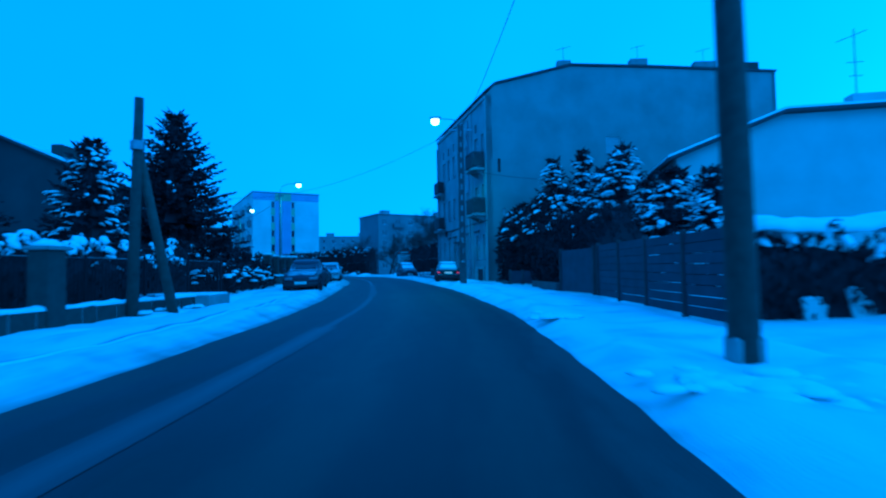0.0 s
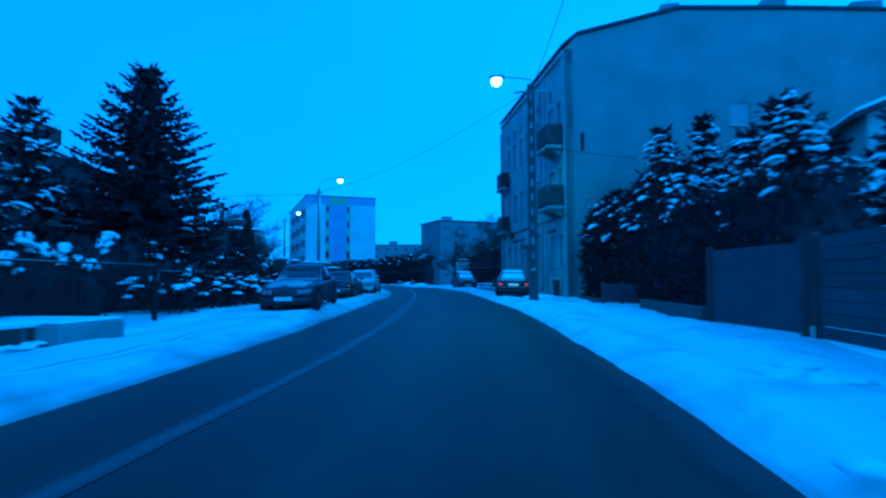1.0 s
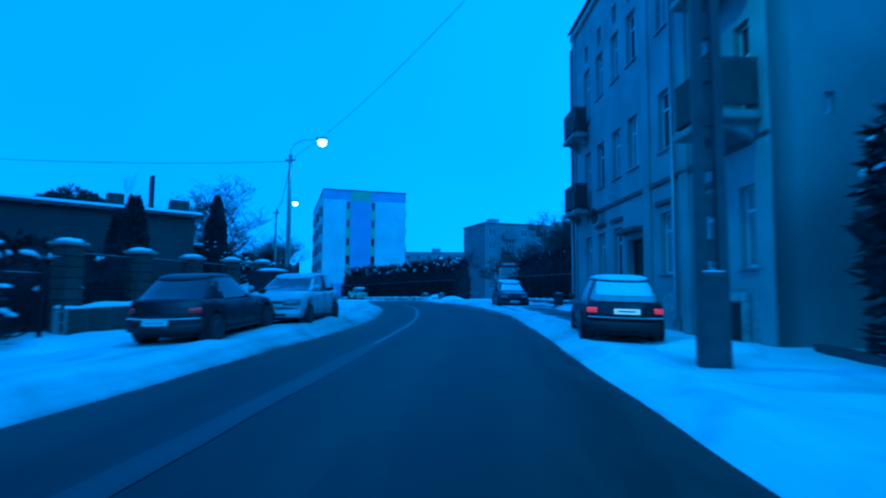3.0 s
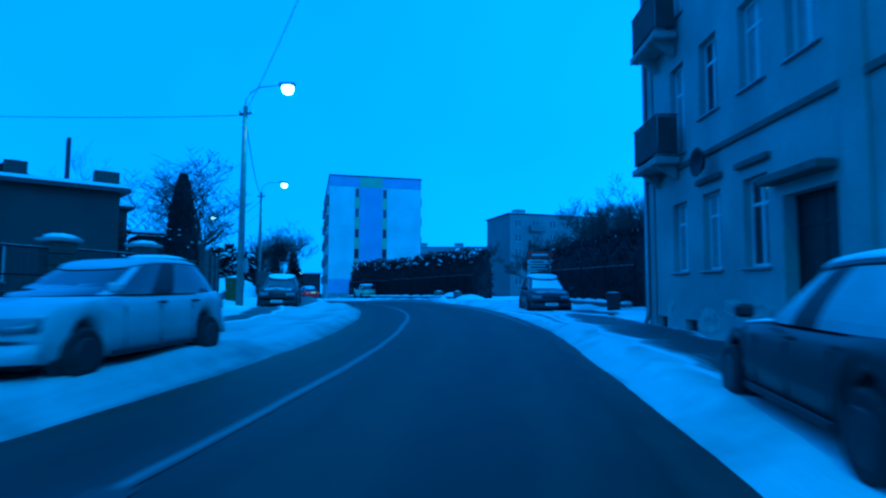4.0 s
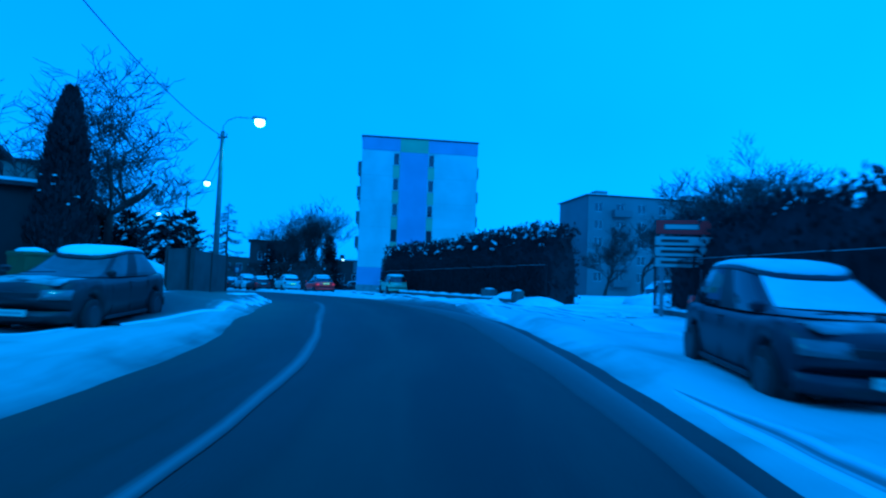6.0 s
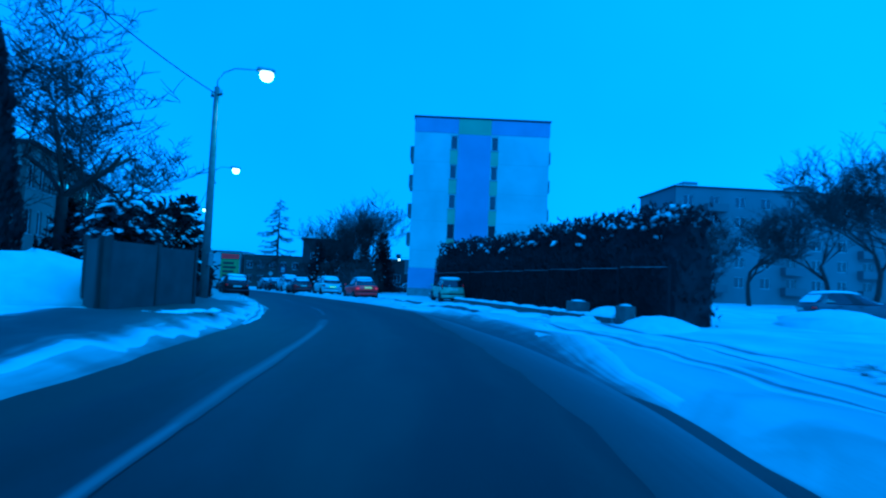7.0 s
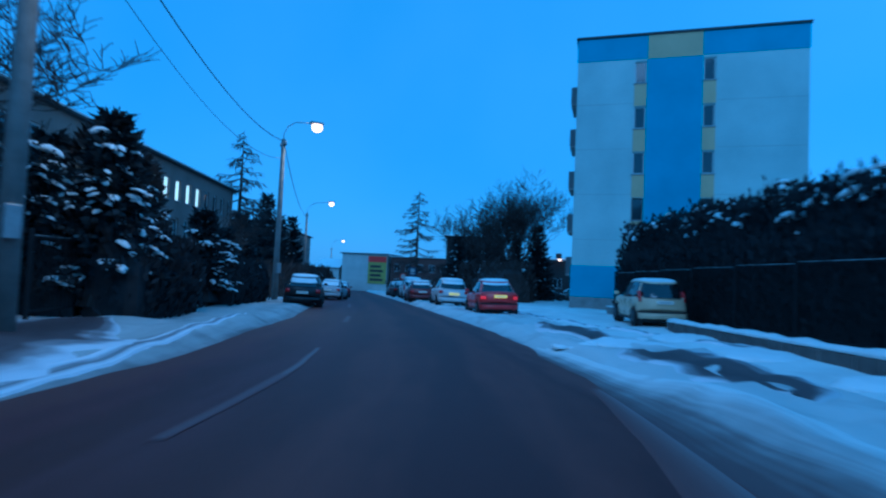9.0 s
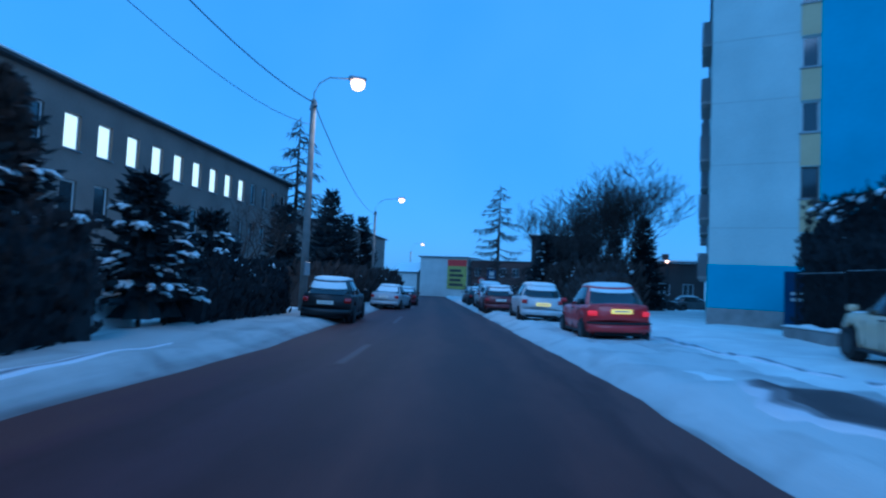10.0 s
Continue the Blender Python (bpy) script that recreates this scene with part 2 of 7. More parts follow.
def sd(x, y):
    """s and d of places, for arrays."""
    x, y = np.atleast_1d(np.asarray(x, float)), np.atleast_1d(np.asarray(y, float))
    best, s, d = np.full(x.shape, 1e18), np.zeros(x.shape), np.zeros(x.shape)
    for i in range(len(KX) - 1):
        a, b = KX[i], KX[i + 1]
        w = np.linalg.norm(b - a)
        u = (b - a) / w
        k = np.clip((x - a[0]) * u[0] + (y - a[1]) * u[1], 0, w)
        dx, dy = x - a[0] - k * u[0], y - a[1] - k * u[1]
        q = dx * dx + dy * dy
        side = np.sign(dx * u[1] - dy * u[0])
        near = q < best
        best[near], s[near], d[near] = q[near], (KS[i] + k)[near], (side * np.sqrt(q))[near]
    return s, d


LEFT = ((-80, 5, 14, 26, 33, 38, 42, 46, 52, 54, 57, 61, 64, 68, 73, 76, 79, 83, 94, 300),
        (-3.6, -3.58, -3.6, -3.6, -3.5, -3.22, -3.02, -2.84, -2.66, -2.8, -3.36, -3.64, -3.7, -3.5, -3.34, -3.06, -2.88, -2.5, -2.3, -2.3))
RIGHT = ((-80, 4, 12, 18, 26, 31, 39, 44, 48, 52, 58, 62, 66, 72, 76, 80, 88, 300),
         (1.1, 1.14, 1.34, 1.3, 1.36, 1.16, 1.26, 1.5, 1.52, 1.72, 1.86, 1.75, 1.55, 1.68, 1.8, 2.05, 1.95, 1.9))
MIDDLE = ((-80, 10, 14, 23, 30, 36, 40, 44, 46, 49, 51.5, 54, 56.5, 58.5, 63, 68, 71, 75, 78, 83, 300),
          (-2.4, -2.38, -2.25, -2.12, -2.16, -2.1, -1.92, -1.77, -1.68, -1.5, -1.42, -1.6, -2.06, -2.18, -2.2, -2.08, -1.9, -1.72, -1.55, -1.15, -0.6))


def verge_z(x, y):
    """Height of the snow beside the road, for arrays."""
    s, d = sd(x, y)
    out = np.maximum(np.interp(s, *LEFT) - d, d - np.interp(s, *RIGHT))
    rise = np.clip(out / 0.7, 0, 1)
    rise = rise * rise * (3 - 2 * rise)
    base = road_z(s)
    wav = 0.05 * np.sin(x * 1.3 + 2 * np.sin(y * 0.5)) * np.sin(y * 1.1 + np.sin(x * 0.7)) + 0.025 * np.sin(x * 3.1 + y * 1.7) * np.sin(y * 2.9 - x * 1.1)
    bank = np.exp(-((out - 0.9) / 0.5) ** 2) * 0.06
    lumpy = np.clip((s - 66) / 6, 0, 1) * (d > 0) * np.clip(out / 0.5, 0, 1) * np.clip((7 - out) / 4, 0, 1)
    wav = wav + lumpy * (0.05 * np.sin(x * 4.3 + 1.5 * np.sin(y * 2.1)) * np.sin(y * 3.7 + 1.2 * np.sin(x * 1.9)) + 0.03 * np.sin(x * 7.9 - y * 2.3) * np.sin(y * 8.3 + x * 1.7))
    heap = 0.17 * np.exp(-((x + 5.6) / 2.2) ** 2 - ((y - 24.5) / 3.2) ** 2) + 0.12 * np.exp(-((x + 7.4) / 2.0) ** 2 - ((y - 37.2) / 2.8) ** 2)
    # the garden side lies a little higher along the bend
    knoll = 0.2 * np.clip((-d - 4.2) / 1.6, 0, 1) * np.clip((s - 55) / 5, 0, 1) * np.clip((82 - s) / 10, 0, 1)
    # two parking places lie lower than the snow round them
    dip = 0.24 * np.exp(-((x + 14.6) / 2.4) ** 2 - ((y - 52.6) / 2.4) ** 2) + 0.15 * np.exp(-((x + 3.5) / 1.9) ** 2 - ((y - 53.6) / 3.2) ** 2)
    return base + knoll - dip * rise + np.where(out > 0, rise * (0.11 + wav * np.clip(out, 0, 1)) + (bank + heap) * rise + np.clip(out - 3, 0, 4) * 0.025, -0.10)


def gz(x, y):
    return float(verge_z(x, y)[0])


def spot(x, y, heading=(0, 1), dz=0.0):
    """A pose on the ground, with local +x along heading."""
    return pose(x, y, gz(x, y) + dz, 0, 0, math.degrees(math.atan2(heading[1], heading[0])))


def along(s, d):
    """Place at s, d, and the street's direction there."""
    p, u = on_line(s)
    return p[0] + d * u[1], p[1] - d * u[0], (float(u[0]), float(u[1]))


def wander(t, seed):
    return 0.5 * math.sin(t * 0.9 + seed) + 0.3 * math.sin(t * 2.3 + 1.7 * seed) + 0.2 * math.sin(t * 5.1 + 0.3 * seed)


# ---- ground, road, snow ----
def sheet(name, xs, ys, height, material, label, category, hole=None):
    gx, gy = np.meshgrid(xs, ys)
    z = height(gx.ravel(), gy.ravel())
    v = list(zip(gx.ravel().tolist(), gy.ravel().tolist(), z.tolist()))
    n, f = len(xs), []
    for j in range(len(ys) - 1):
        for i in range(n - 1):
            if hole and hole[0] <= xs[i] and xs[i + 1] <= hole[1] and hole[2] <= ys[j] and ys[j + 1] <= hole[3]:
                continue
            a = j * n + i
            f.append((a, a + 1, a + n + 1, a + n))
    m = Mesh()
    m.v, m.f, m.m = v, f, [0] * len(f)
    return tagged(part(name, m, material, smooth=True), label, category, kind="structure")


def ground_z(x, y):
    """The snowfield: sunk under the road, level with the verge beside it."""
    s, d = sd(x, y)
    out = np.maximum(np.interp(s, *LEFT) - d, d - np.interp(s, *RIGHT))
    return verge_z(x, y) - np.where(out < 2.8, 0.16, 0.02)


xs = np.unique(np.r_[np.linspace(-1600, -170, 12), np.linspace(-170, -64, 40), np.linspace(-64, 26, 151), np.linspace(26, 90, 20), np.linspace(90, 1600, 12)])
ys = np.unique(np.r_[np.linspace(-1200, -60, 10), np.linspace(-60, -8, 18), np.linspace(-8, 112, 201), np.linspace(112, 240, 42), np.linspace(240, 2200, 12)])
ground = sheet("ground", xs, ys, ground_z, SNOW, "snow-covered ground beside the street", "ground")


def banded(name, base, bands, rough, bump=0.3, blur=0.05, patchy=0.5, streak=0.0, fade=False, greyed=None):
    """A street surface whose colour changes across it: bands are (share across, colour), softened by noise along the street."""
    m = mat(name, base, rough, 0.3, 0.4, bump, 45.0)
    n, l = m.node_tree.nodes, m.node_tree.links
    att, no, mx, ramp = n.new("ShaderNodeAttribute"), n.new("ShaderNodeTexNoise"), n.new("ShaderNodeMath"), n.new("ShaderNodeValToRGB")
    att.attribute_name = "across"
    no.inputs["Scale"].default_value, no.inputs["Detail"].default_value = 1.8, 6.0
    co = n.new("ShaderNodeTexCoord")
    l.new(co.outputs["Object"], no.inputs["Vector"])
    mx.operation = "MULTIPLY_ADD"
    mx.inputs[1].default_value = blur
    l.new(no.outputs[0], mx.inputs[0])
    l.new(att.outputs["Fac"], mx.inputs[2])
    off = n.new("ShaderNodeMath")
    off.operation = "SUBTRACT"
    off.inputs[1].default_value = blur * 0.5
    l.new(mx.outputs[0], off.inputs[0])
    last = off
    if streak:
        # long thin streaks running with the traffic
        run, vec, lines, add = n.new("ShaderNodeAttribute"), n.new("ShaderNodeCombineXYZ"), n.new("ShaderNodeTexNoise"), n.new("ShaderNodeMath")
        run.attribute_name = "along"
        lines.inputs["Scale"].default_value, lines.inputs["Detail"].default_value = 1.0, 5.0
        wide = n.new("ShaderNodeMath")
        wide.operation = "MULTIPLY"
        wide.inputs[1].default_value = 14.0
        l.new(att.outputs["Fac"], wide.inputs[0])
        slow = n.new("ShaderNodeMath")
        slow.operation = "MULTIPLY"
        slow.inputs[1].default_value = 0.35
        l.new(run.outputs["Fac"], slow.inputs[0])
        l.new(slow.outputs[0], vec.inputs[0])
        l.new(wide.outputs[0], vec.inputs[1])
        l.new(vec.outputs[0], lines.inputs["Vector"])
        centre = n.new("ShaderNodeMath")
        centre.operation = "MULTIPLY_ADD"
        centre.inputs[1].default_value, centre.inputs[2].default_value = streak, -streak * 0.5
        l.new(lines.outputs[0], centre.inputs[0])
        add.operation = "ADD"
        l.new(off.outputs[0], add.inputs[0])
        l.new(centre.outputs[0], add.inputs[1])
        last = add
    if fade:
        # the outline stays pure at both edges of the strip
        span, room, shift = n.new("ShaderNodeMath"), n.new("ShaderNodeMath"), n.new("ShaderNodeMath")
        span.operation, room.operation, shift.operation = "MULTIPLY_ADD", "MULTIPLY", "SUBTRACT"
        span.inputs[1].default_value, span.inputs[2].default_value = -4.0, 4.0
        l.new(att.outputs["Fac"], span.inputs[0])
        l.new(span.outputs[0], room.inputs[0])
        l.new(att.outputs["Fac"], room.inputs[1])
        l.new(last.outputs[0], shift.inputs[0])
        l.new(att.outputs["Fac"], shift.inputs[1])
        both = n.new("ShaderNodeMath")
        both.operation = "MULTIPLY_ADD"
        l.new(shift.outputs[0], both.inputs[0])
        l.new(room.outputs[0], both.inputs[1])
        l.new(att.outputs["Fac"], both.inputs[2])
        last = both
    l.new(last.outputs[0], ramp.inputs[0])
    e = ramp.color_ramp.elements
    while len(e) > 1:
        e.remove(e[-1])
    e[0].position, e[0].color = bands[0][0], (*bands[0][1], 1)
    for pos, c in bands[1:]:
        q = e.new(pos)
        q.color = (*c, 1)
    hsv = [k for k in n if k.type == "HUE_SAT"][0]
    mixed = n.new("ShaderNodeMix")
    mixed.data_type = "RGBA"
    mixed.inputs[0].default_value = patchy
    if greyed:
        # greyer farther along the street
        far, ease, both = n.new("ShaderNodeAttribute"), n.new("ShaderNodeMapRange"), n.new("ShaderNodeMath")
        far.attribute_name, both.operation = "along", "MULTIPLY"
        for k, v in zip(("From Min", "From Max", "To Min", "To Max"), (*greyed[:2], 1.0, greyed[2])):
            ease.inputs[k].default_value = v
        l.new(far.outputs["Fac"], ease.inputs["Value"])
        l.new(ease.outputs[0], both.inputs[0])
        l.new(hsv.inputs["Value"].links[0].from_socket, both.inputs[1])
        # trodden, half-thawed blotches
        spots, deep, dull = n.new("ShaderNodeTexNoise"), n.new("ShaderNodeMapRange"), n.new("ShaderNodeMath")
        spots.inputs["Scale"].default_value, spots.inputs["Detail"].default_value, spots.inputs["Distortion"].default_value = 0.75, 7.0, 0.6
        l.new(co.outputs["Object"], spots.inputs["Vector"])
        for k, v in zip(("From Min", "From Max", "To Min", "To Max"), (0.5, 0.72, 1.0, 0.66)):
            deep.inputs[k].default_value = v
        l.new(spots.outputs[0], deep.inputs["Value"])
        dull.operation = "MULTIPLY"
        l.new(both.outputs[0], dull.inputs[0])
        l.new(deep.outputs[0], dull.inputs[1])
        l.new(dull.outputs[0], hsv.inputs["Value"])
    old = hsv.inputs["Color"].links[0].from_socket
    l.new(old, mixed.inputs[6])
    l.new(ramp.outputs[0], mixed.inputs[7])
    l.new(mixed.outputs[2], hsv.inputs["Color"])
    return m


DRY, DAMP, MUD = (0.080, 0.0315, 0.0235), (0.042, 0.0135, 0.0108), (0.090, 0.042, 0.034)
ROAD_MAT = banded("worn_winter_asphalt", (0.040, 0.019, 0.020), [(0.0, DRY), (0.15, DRY), (0.2, (0.066, 0.022, 0.022)), (0.27, DAMP), (0.33, (0.062, 0.025, 0.026)), (0.42, DAMP), (0.52, DRY), (0.6, DAMP),
                                                                     (0.66, DAMP), (0.74, DRY), (0.82, DAMP), (0.87, MUD), (1.0, MUD)], 0.62, 0.35, 0.08, 0.8, 0.24)
EDGE_SNOW = banded("roadside_snow", (0.88, 0.89, 0.845), [(0.0, (0.075, 0.05, 0.05)), (0.02, (0.16, 0.145, 0.142)), (0.05, (0.42, 0.42, 0.405)), (0.09, (0.70, 0.705, 0.675)), (0.2, (0.87, 0.87, 0.83)), (0.42, (0.78, 0.79, 0.755)), (0.6, (0.89, 0.89, 0.85)), (1.0, (0.89, 0.89, 0.85))],
                   0.75, 0.9, 0.1, 0.9, 0.16, greyed=(26, 48, 0.78))
# left side: a darker grey than the right, dimmed sooner along the street
EDGE_SNOW_L = banded("greyer_roadside_snow", (0.76, 0.765, 0.73), [(0.0, (0.075, 0.05, 0.05)), (0.03, (0.13, 0.11, 0.108)), (0.07, (0.27, 0.265, 0.255)), (0.13, (0.52, 0.52, 0.495)), (0.22, (0.78, 0.785, 0.745)), (0.36, (0.66, 0.665, 0.63)), (0.5, (0.84, 0.845, 0.80)), (0.72, (0.73, 0.735, 0.695)), (1.0, (0.84, 0.845, 0.80))],
                     0.75, 0.9, 0.13, 0.85, 0.22, greyed=(24, 40, 0.67))


ROAD_MAT.node_tree.nodes["Principled BSDF"].inputs["Specular IOR Level"].default_value = 0.28


def ribbon(name, s0, s1, step, d_of, z_of, material, label, category, cols, kind="structure", parent=None):
    """A strip along the street; d_of(s) gives its two edges, z_of(x, y, s, k) its height at the share k across."""
    m, rows = Mesh(), []
    n = max(2, int((s1 - s0) / step) + 1)
    for i in range(n):
        s = s0 + (s1 - s0) * i / (n - 1)
        a, b = d_of(s)
        p, u = on_line(s)
        for k in cols:
            d = a + (b - a) * k
            rows.append((p[0] + d * u[1], p[1] - d * u[0], s, k))
    arr = np.array(rows)
    z = z_of(arr[:, 0], arr[:, 1], arr[:, 2], arr[:, 3])
    m.v = list(zip(arr[:, 0].tolist(), arr[:, 1].tolist(), z.tolist()))
    c = len(cols)
    m.f = [(i * c + j, i * c + j + 1, (i + 1) * c + j + 1, (i + 1) * c + j) for i in range(n - 1) for j in range(c - 1)]
    m.m = [0] * len(m.f)
    ob = tagged(part(name, m, material, parent, smooth=True), label, category, kind=kind)
    share = ob.data.attributes.new("across", "FLOAT", "POINT")
    share.data.foreach_set("value", arr[:, 3].astype(np.float32))
    run = ob.data.attributes.new("along", "FLOAT", "POINT")
    run.data.foreach_set("value", arr[:, 2].astype(np.float32))
    return ob


road = ribbon("road", -60, 290, 1.0, lambda s: (np.interp(s, *LEFT) - 1.0, np.interp(s, *RIGHT) + 1.0),
              lambda x, y, s, k: road_z(s) + 0.03 * (1 - (2 * k - 1) ** 2), ROAD_MAT, "damp dark asphalt road with faint tyre tracks", "road", [i / 14 for i in range(15)])
def worn_line(name, c):
    """A line worn thin, its edges lost in the asphalt."""
    bare = (0.066, 0.0235, 0.0235)
    mid = tuple((a + 2 * b) / 3 for a, b in zip(c, bare))
    return banded(name, c, [(0.0, bare), (0.2, mid), (0.42, c), (0.58, c), (0.8, mid), (1.0, bare)], 0.62, 0.2, 0.3, 0.95, 0.6, True)


WEAK = worn_line("thin_road_paint", (0.125, 0.105, 0.104))
PAINT, GHOST, FAINT = worn_line("worn_road_paint", (0.17, 0.15, 0.15)), worn_line("ghost_road_paint", (0.064, 0.032, 0.036)), worn_line("faint_road_paint", (0.085, 0.056, 0.057))


PATCH = banded("slushy_bare_asphalt", (0.06, 0.047, 0.046), [(0.0, (0.86, 0.85, 0.86)), (0.07, (0.66, 0.65, 0.66)), (0.13, (0.26, 0.24, 0.24)), (0.22, (0.085, 0.066, 0.064)), (0.5, (0.055, 0.040, 0.039)), (0.78, (0.085, 0.066, 0.064)),
                                                                (0.87, (0.26, 0.24, 0.24)), (0.93, (0.66, 0.65, 0.66)), (1.0, (0.86, 0.85, 0.86))], 0.6, 0.3, 0.35, 0.97, 0.4, True)
RUT = banded("wheel_rut_in_snow", (0.5, 0.5, 0.5), [(0.0, (0.89, 0.87, 0.875)), (0.25, (0.70, 0.705, 0.72)), (0.4, (0.34, 0.335, 0.34)), (0.5, (0.16, 0.15, 0.15)), (0.6, (0.34, 0.335, 0.34)), (0.75, (0.70, 0.705, 0.72)), (1.0, (0.89, 0.87, 0.875))],
             0.7, 0.4, 0.3, 0.97, 0.5, True)


SLUSH_EDGE = banded("streaked_slush", (0.2, 0.19, 0.185), [(0.0, (0.06, 0.036, 0.036)), (0.22, (0.085, 0.06, 0.058)), (0.4, (0.17, 0.155, 0.15)), (0.55, (0.36, 0.355, 0.34)), (0.7, (0.56, 0.56, 0.535)), (0.85, (0.76, 0.765, 0.73)), (1.0, (0.86, 0.865, 0.83))],
                     0.7, 0.5, 0.4, 0.95, 0.45, True)


def middle(s):
    """The centre line's place across the road, eased along it."""
    return sum(np.interp(s + k, *MIDDLE) for k in (-2.5, -1.5, -0.7, 0, 0.7, 1.5, 2.5)) / 7


def strip_z(lift):
    """Just above the cambered road along the centre line."""
    def z(x, y, s, k):
        a, b, d = np.interp(s, *LEFT) - 1.0, np.interp(s, *RIGHT) + 1.0, middle(s)
        return road_z(s) + 0.03 * (1 - (2 * (d - a) / (b - a) - 1) ** 2) + lift
    return z


def line_edges(a, b, w):
    return lambda s: (middle(s) - w / 2 + 0.02 * wander(s, 1), middle(s) + w / 2 + 0.02 * wander(s, 5))


for a, b, w, m in ((-20, 10.5, 0.42, FAINT), (10.5, 21.0, 0.2, FAINT), (21.0, 34.0, 0.3, GHOST), (34.0, 57.0, 0.16, PAINT), (57.0, 66.2, 0.2, WEAK), (66.2, 68.4, 0.24, FAINT),
                   (70.5, 73.2, 0.13, FAINT), (73.2, 75.9, 0.1, WEAK), (81.5, 84.0, 0.16, FAINT), (90, 94, 0.16, FAINT), (102, 106, 0.16, FAINT)):
    ribbon("centre_line", a, b, 0.4, line_edges(a, b, w), strip_z(0.006), m, "worn white centre line on the asphalt", "road marking", [0, 0.25, 0.5, 0.75, 1])


# dried grit and salt along the inside of the bend
GRIT = banded("gritty_road_edge", (0.09, 0.05, 0.046), [(0.0, DRY), (0.3, (0.088, 0.044, 0.038)), (0.6, (0.115, 0.072, 0.066)), (0.85, (0.15, 0.115, 0.108)), (1.0, (0.19, 0.165, 0.158))], 0.62, 0.35, 0.16, 0.9, 0.3)


def grit_edges(s):
    edge = np.interp(s, *RIGHT)
    return edge - np.interp(s, (45, 52, 58, 64, 69, 73), (0.08, 0.5, 0.85, 0.85, 0.5, 0.08)) * (1 + 0.1 * wander(s, 3)), edge + 0.04


def grit_z(x, y, s, k):
    a, b, d = np.interp(s, *LEFT) - 1.0, np.interp(s, *RIGHT) + 1.0, sd(x, y)[1]
    return road_z(s) + 0.03 * (1 - (2 * (d - a) / (b - a) - 1) ** 2) + np.where(k < 0.01, -0.004, 0.005)


ribbon("road_grit", 45, 73, 0.4, grit_edges, grit_z, GRIT, "pale grit and salt dried along the road edge", "road dirt", [0, 0.04, 0.2, 0.4, 0.6, 0.8, 1])


def verge_edges(side):
    tab = LEFT if side < 0 else RIGHT

    def edges(s):
        inner = np.interp(s, *tab) + side * (0.05 * wander(s * 0.9, 2 + side) + 0.02 * wander(s * 5, side))
        return inner, inner + side * 3.4
    return edges


def verge_height(x, y, s, k):
    edge = np.clip(k * 3.4 / 0.75, 0, 1)
    top = np.maximum(verge_z(x, y), road_z(s) + np.where(k < 0.2, 0.02, -0.2)) + 0.03
    return (road_z(s) - 0.02) * (1 - edge) + top * edge - np.clip((k - 0.86) / 0.14, 0, 1) * 0.14


COLS = [0, 0.03, 0.06, 0.1, 0.15, 0.22, 0.3, 0.4, 0.5, 0.6, 0.7, 0.8, 0.88, 0.94, 1]
for side in (-1, 1):
    ribbon("verge_" + ("left" if side < 0 else "right"), -40, 200, 0.3, verge_edges(side), verge_height, EDGE_SNOW_L if side < 0 else EDGE_SNOW,
           "uneven snow bank along the road edge", "snow bank", COLS)


def surface_z(x, y):
    """Top of whatever snow lies at a place, for arrays."""
    s, d = sd(x, y)
    out = np.maximum(np.interp(s, *LEFT) - d, d - np.interp(s, *RIGHT))
    edge, road = np.clip(out / 0.75, 0, 1), road_z(s)
    top = np.maximum(verge_z(x, y), road + np.where(out < 0.68, 0.02, -0.2)) + 0.03
    return np.where(out < 3.0, (road - 0.005) * (1 - edge) + top * edge, verge_z(x, y) - 0.01)


def patch(s0, s1, d0, d1, label, seed=1, ragged=0.25, material=None, lift=0.02, category="bare patch"):
    """Bare wet asphalt showing through the snow, with a ragged outline."""
    def edges(s):
        t = (s - s0) / (s1 - s0)
        taper = min(1, 6 * t + 0.15, 6 * (1 - t) + 0.15)
        a, b = [q if isinstance(q, (int, float)) else q[0] + (q[1] - q[0]) * t for q in (d0, d1)]
        mid, half = (a + b) / 2, abs(b - a) / 2 * 1.08
        return mid - half * taper * (1 + ragged * wander(s * 3, seed)), mid + half * taper * (1 + ragged * wander(s * 3, seed + 4))
    return ribbon("bare_patch", s0, s1, 0.25, edges, lambda x, y, s, k: surface_z(x, y) + np.where((k < 0.01) | (k > 0.99), -0.05, lift), material or PATCH, label, category, [0, 0.05, 0.2, 0.4, 0.6, 0.8, 0.95, 1])


patch(36.2, 47.4, 2.45, 4.6, "dark wet pavement cleared of snow beside the house", 1, 0.18)
patch(47.0, 51.5, 3.8, 5.1, "dark wet pavement cleared of snow beside the house", 2, 0.12, lift=0.028)
patch(44, 57, -6.6, -5.5, "dark wet strip of pavement between snow banks", 2, 0.2)
patch(55.5, 77.5, (-6.5, -7.3), (-4.3, -3.85), "dark driveway cleared of snow", 4, 0.14, lift=0.04)
patch(66, 82, -3.95, -3.72, "thin dark wheel rut in the snow", 13, 0.3, RUT)
patch(57.5, 67.5, 3.5, 4.1, "wet wheel track across the side street", 6, 0.4, RUT)
patch(57, 62.5, 4.55, 4.85, "dark wheel rut across the side street", 14, 0.3, RUT)
patch(44, 50.5, 2.05, 2.3, "thin wheel rut in the snow", 15, 0.3, RUT)
patch(70, 91, (6.55, 5.05), (6.83, 5.33), "dark kerb line showing through the snow", 8, 0.3, RUT)
patch(77.6, 79.9, 3.1, 4.5, "round bare patch of asphalt in the snow", 3, 0.25, lift=0.045)
patch(72.4, 75.2, 2.8, 4.4, "bare patch of asphalt in the snow", 7, 0.2)
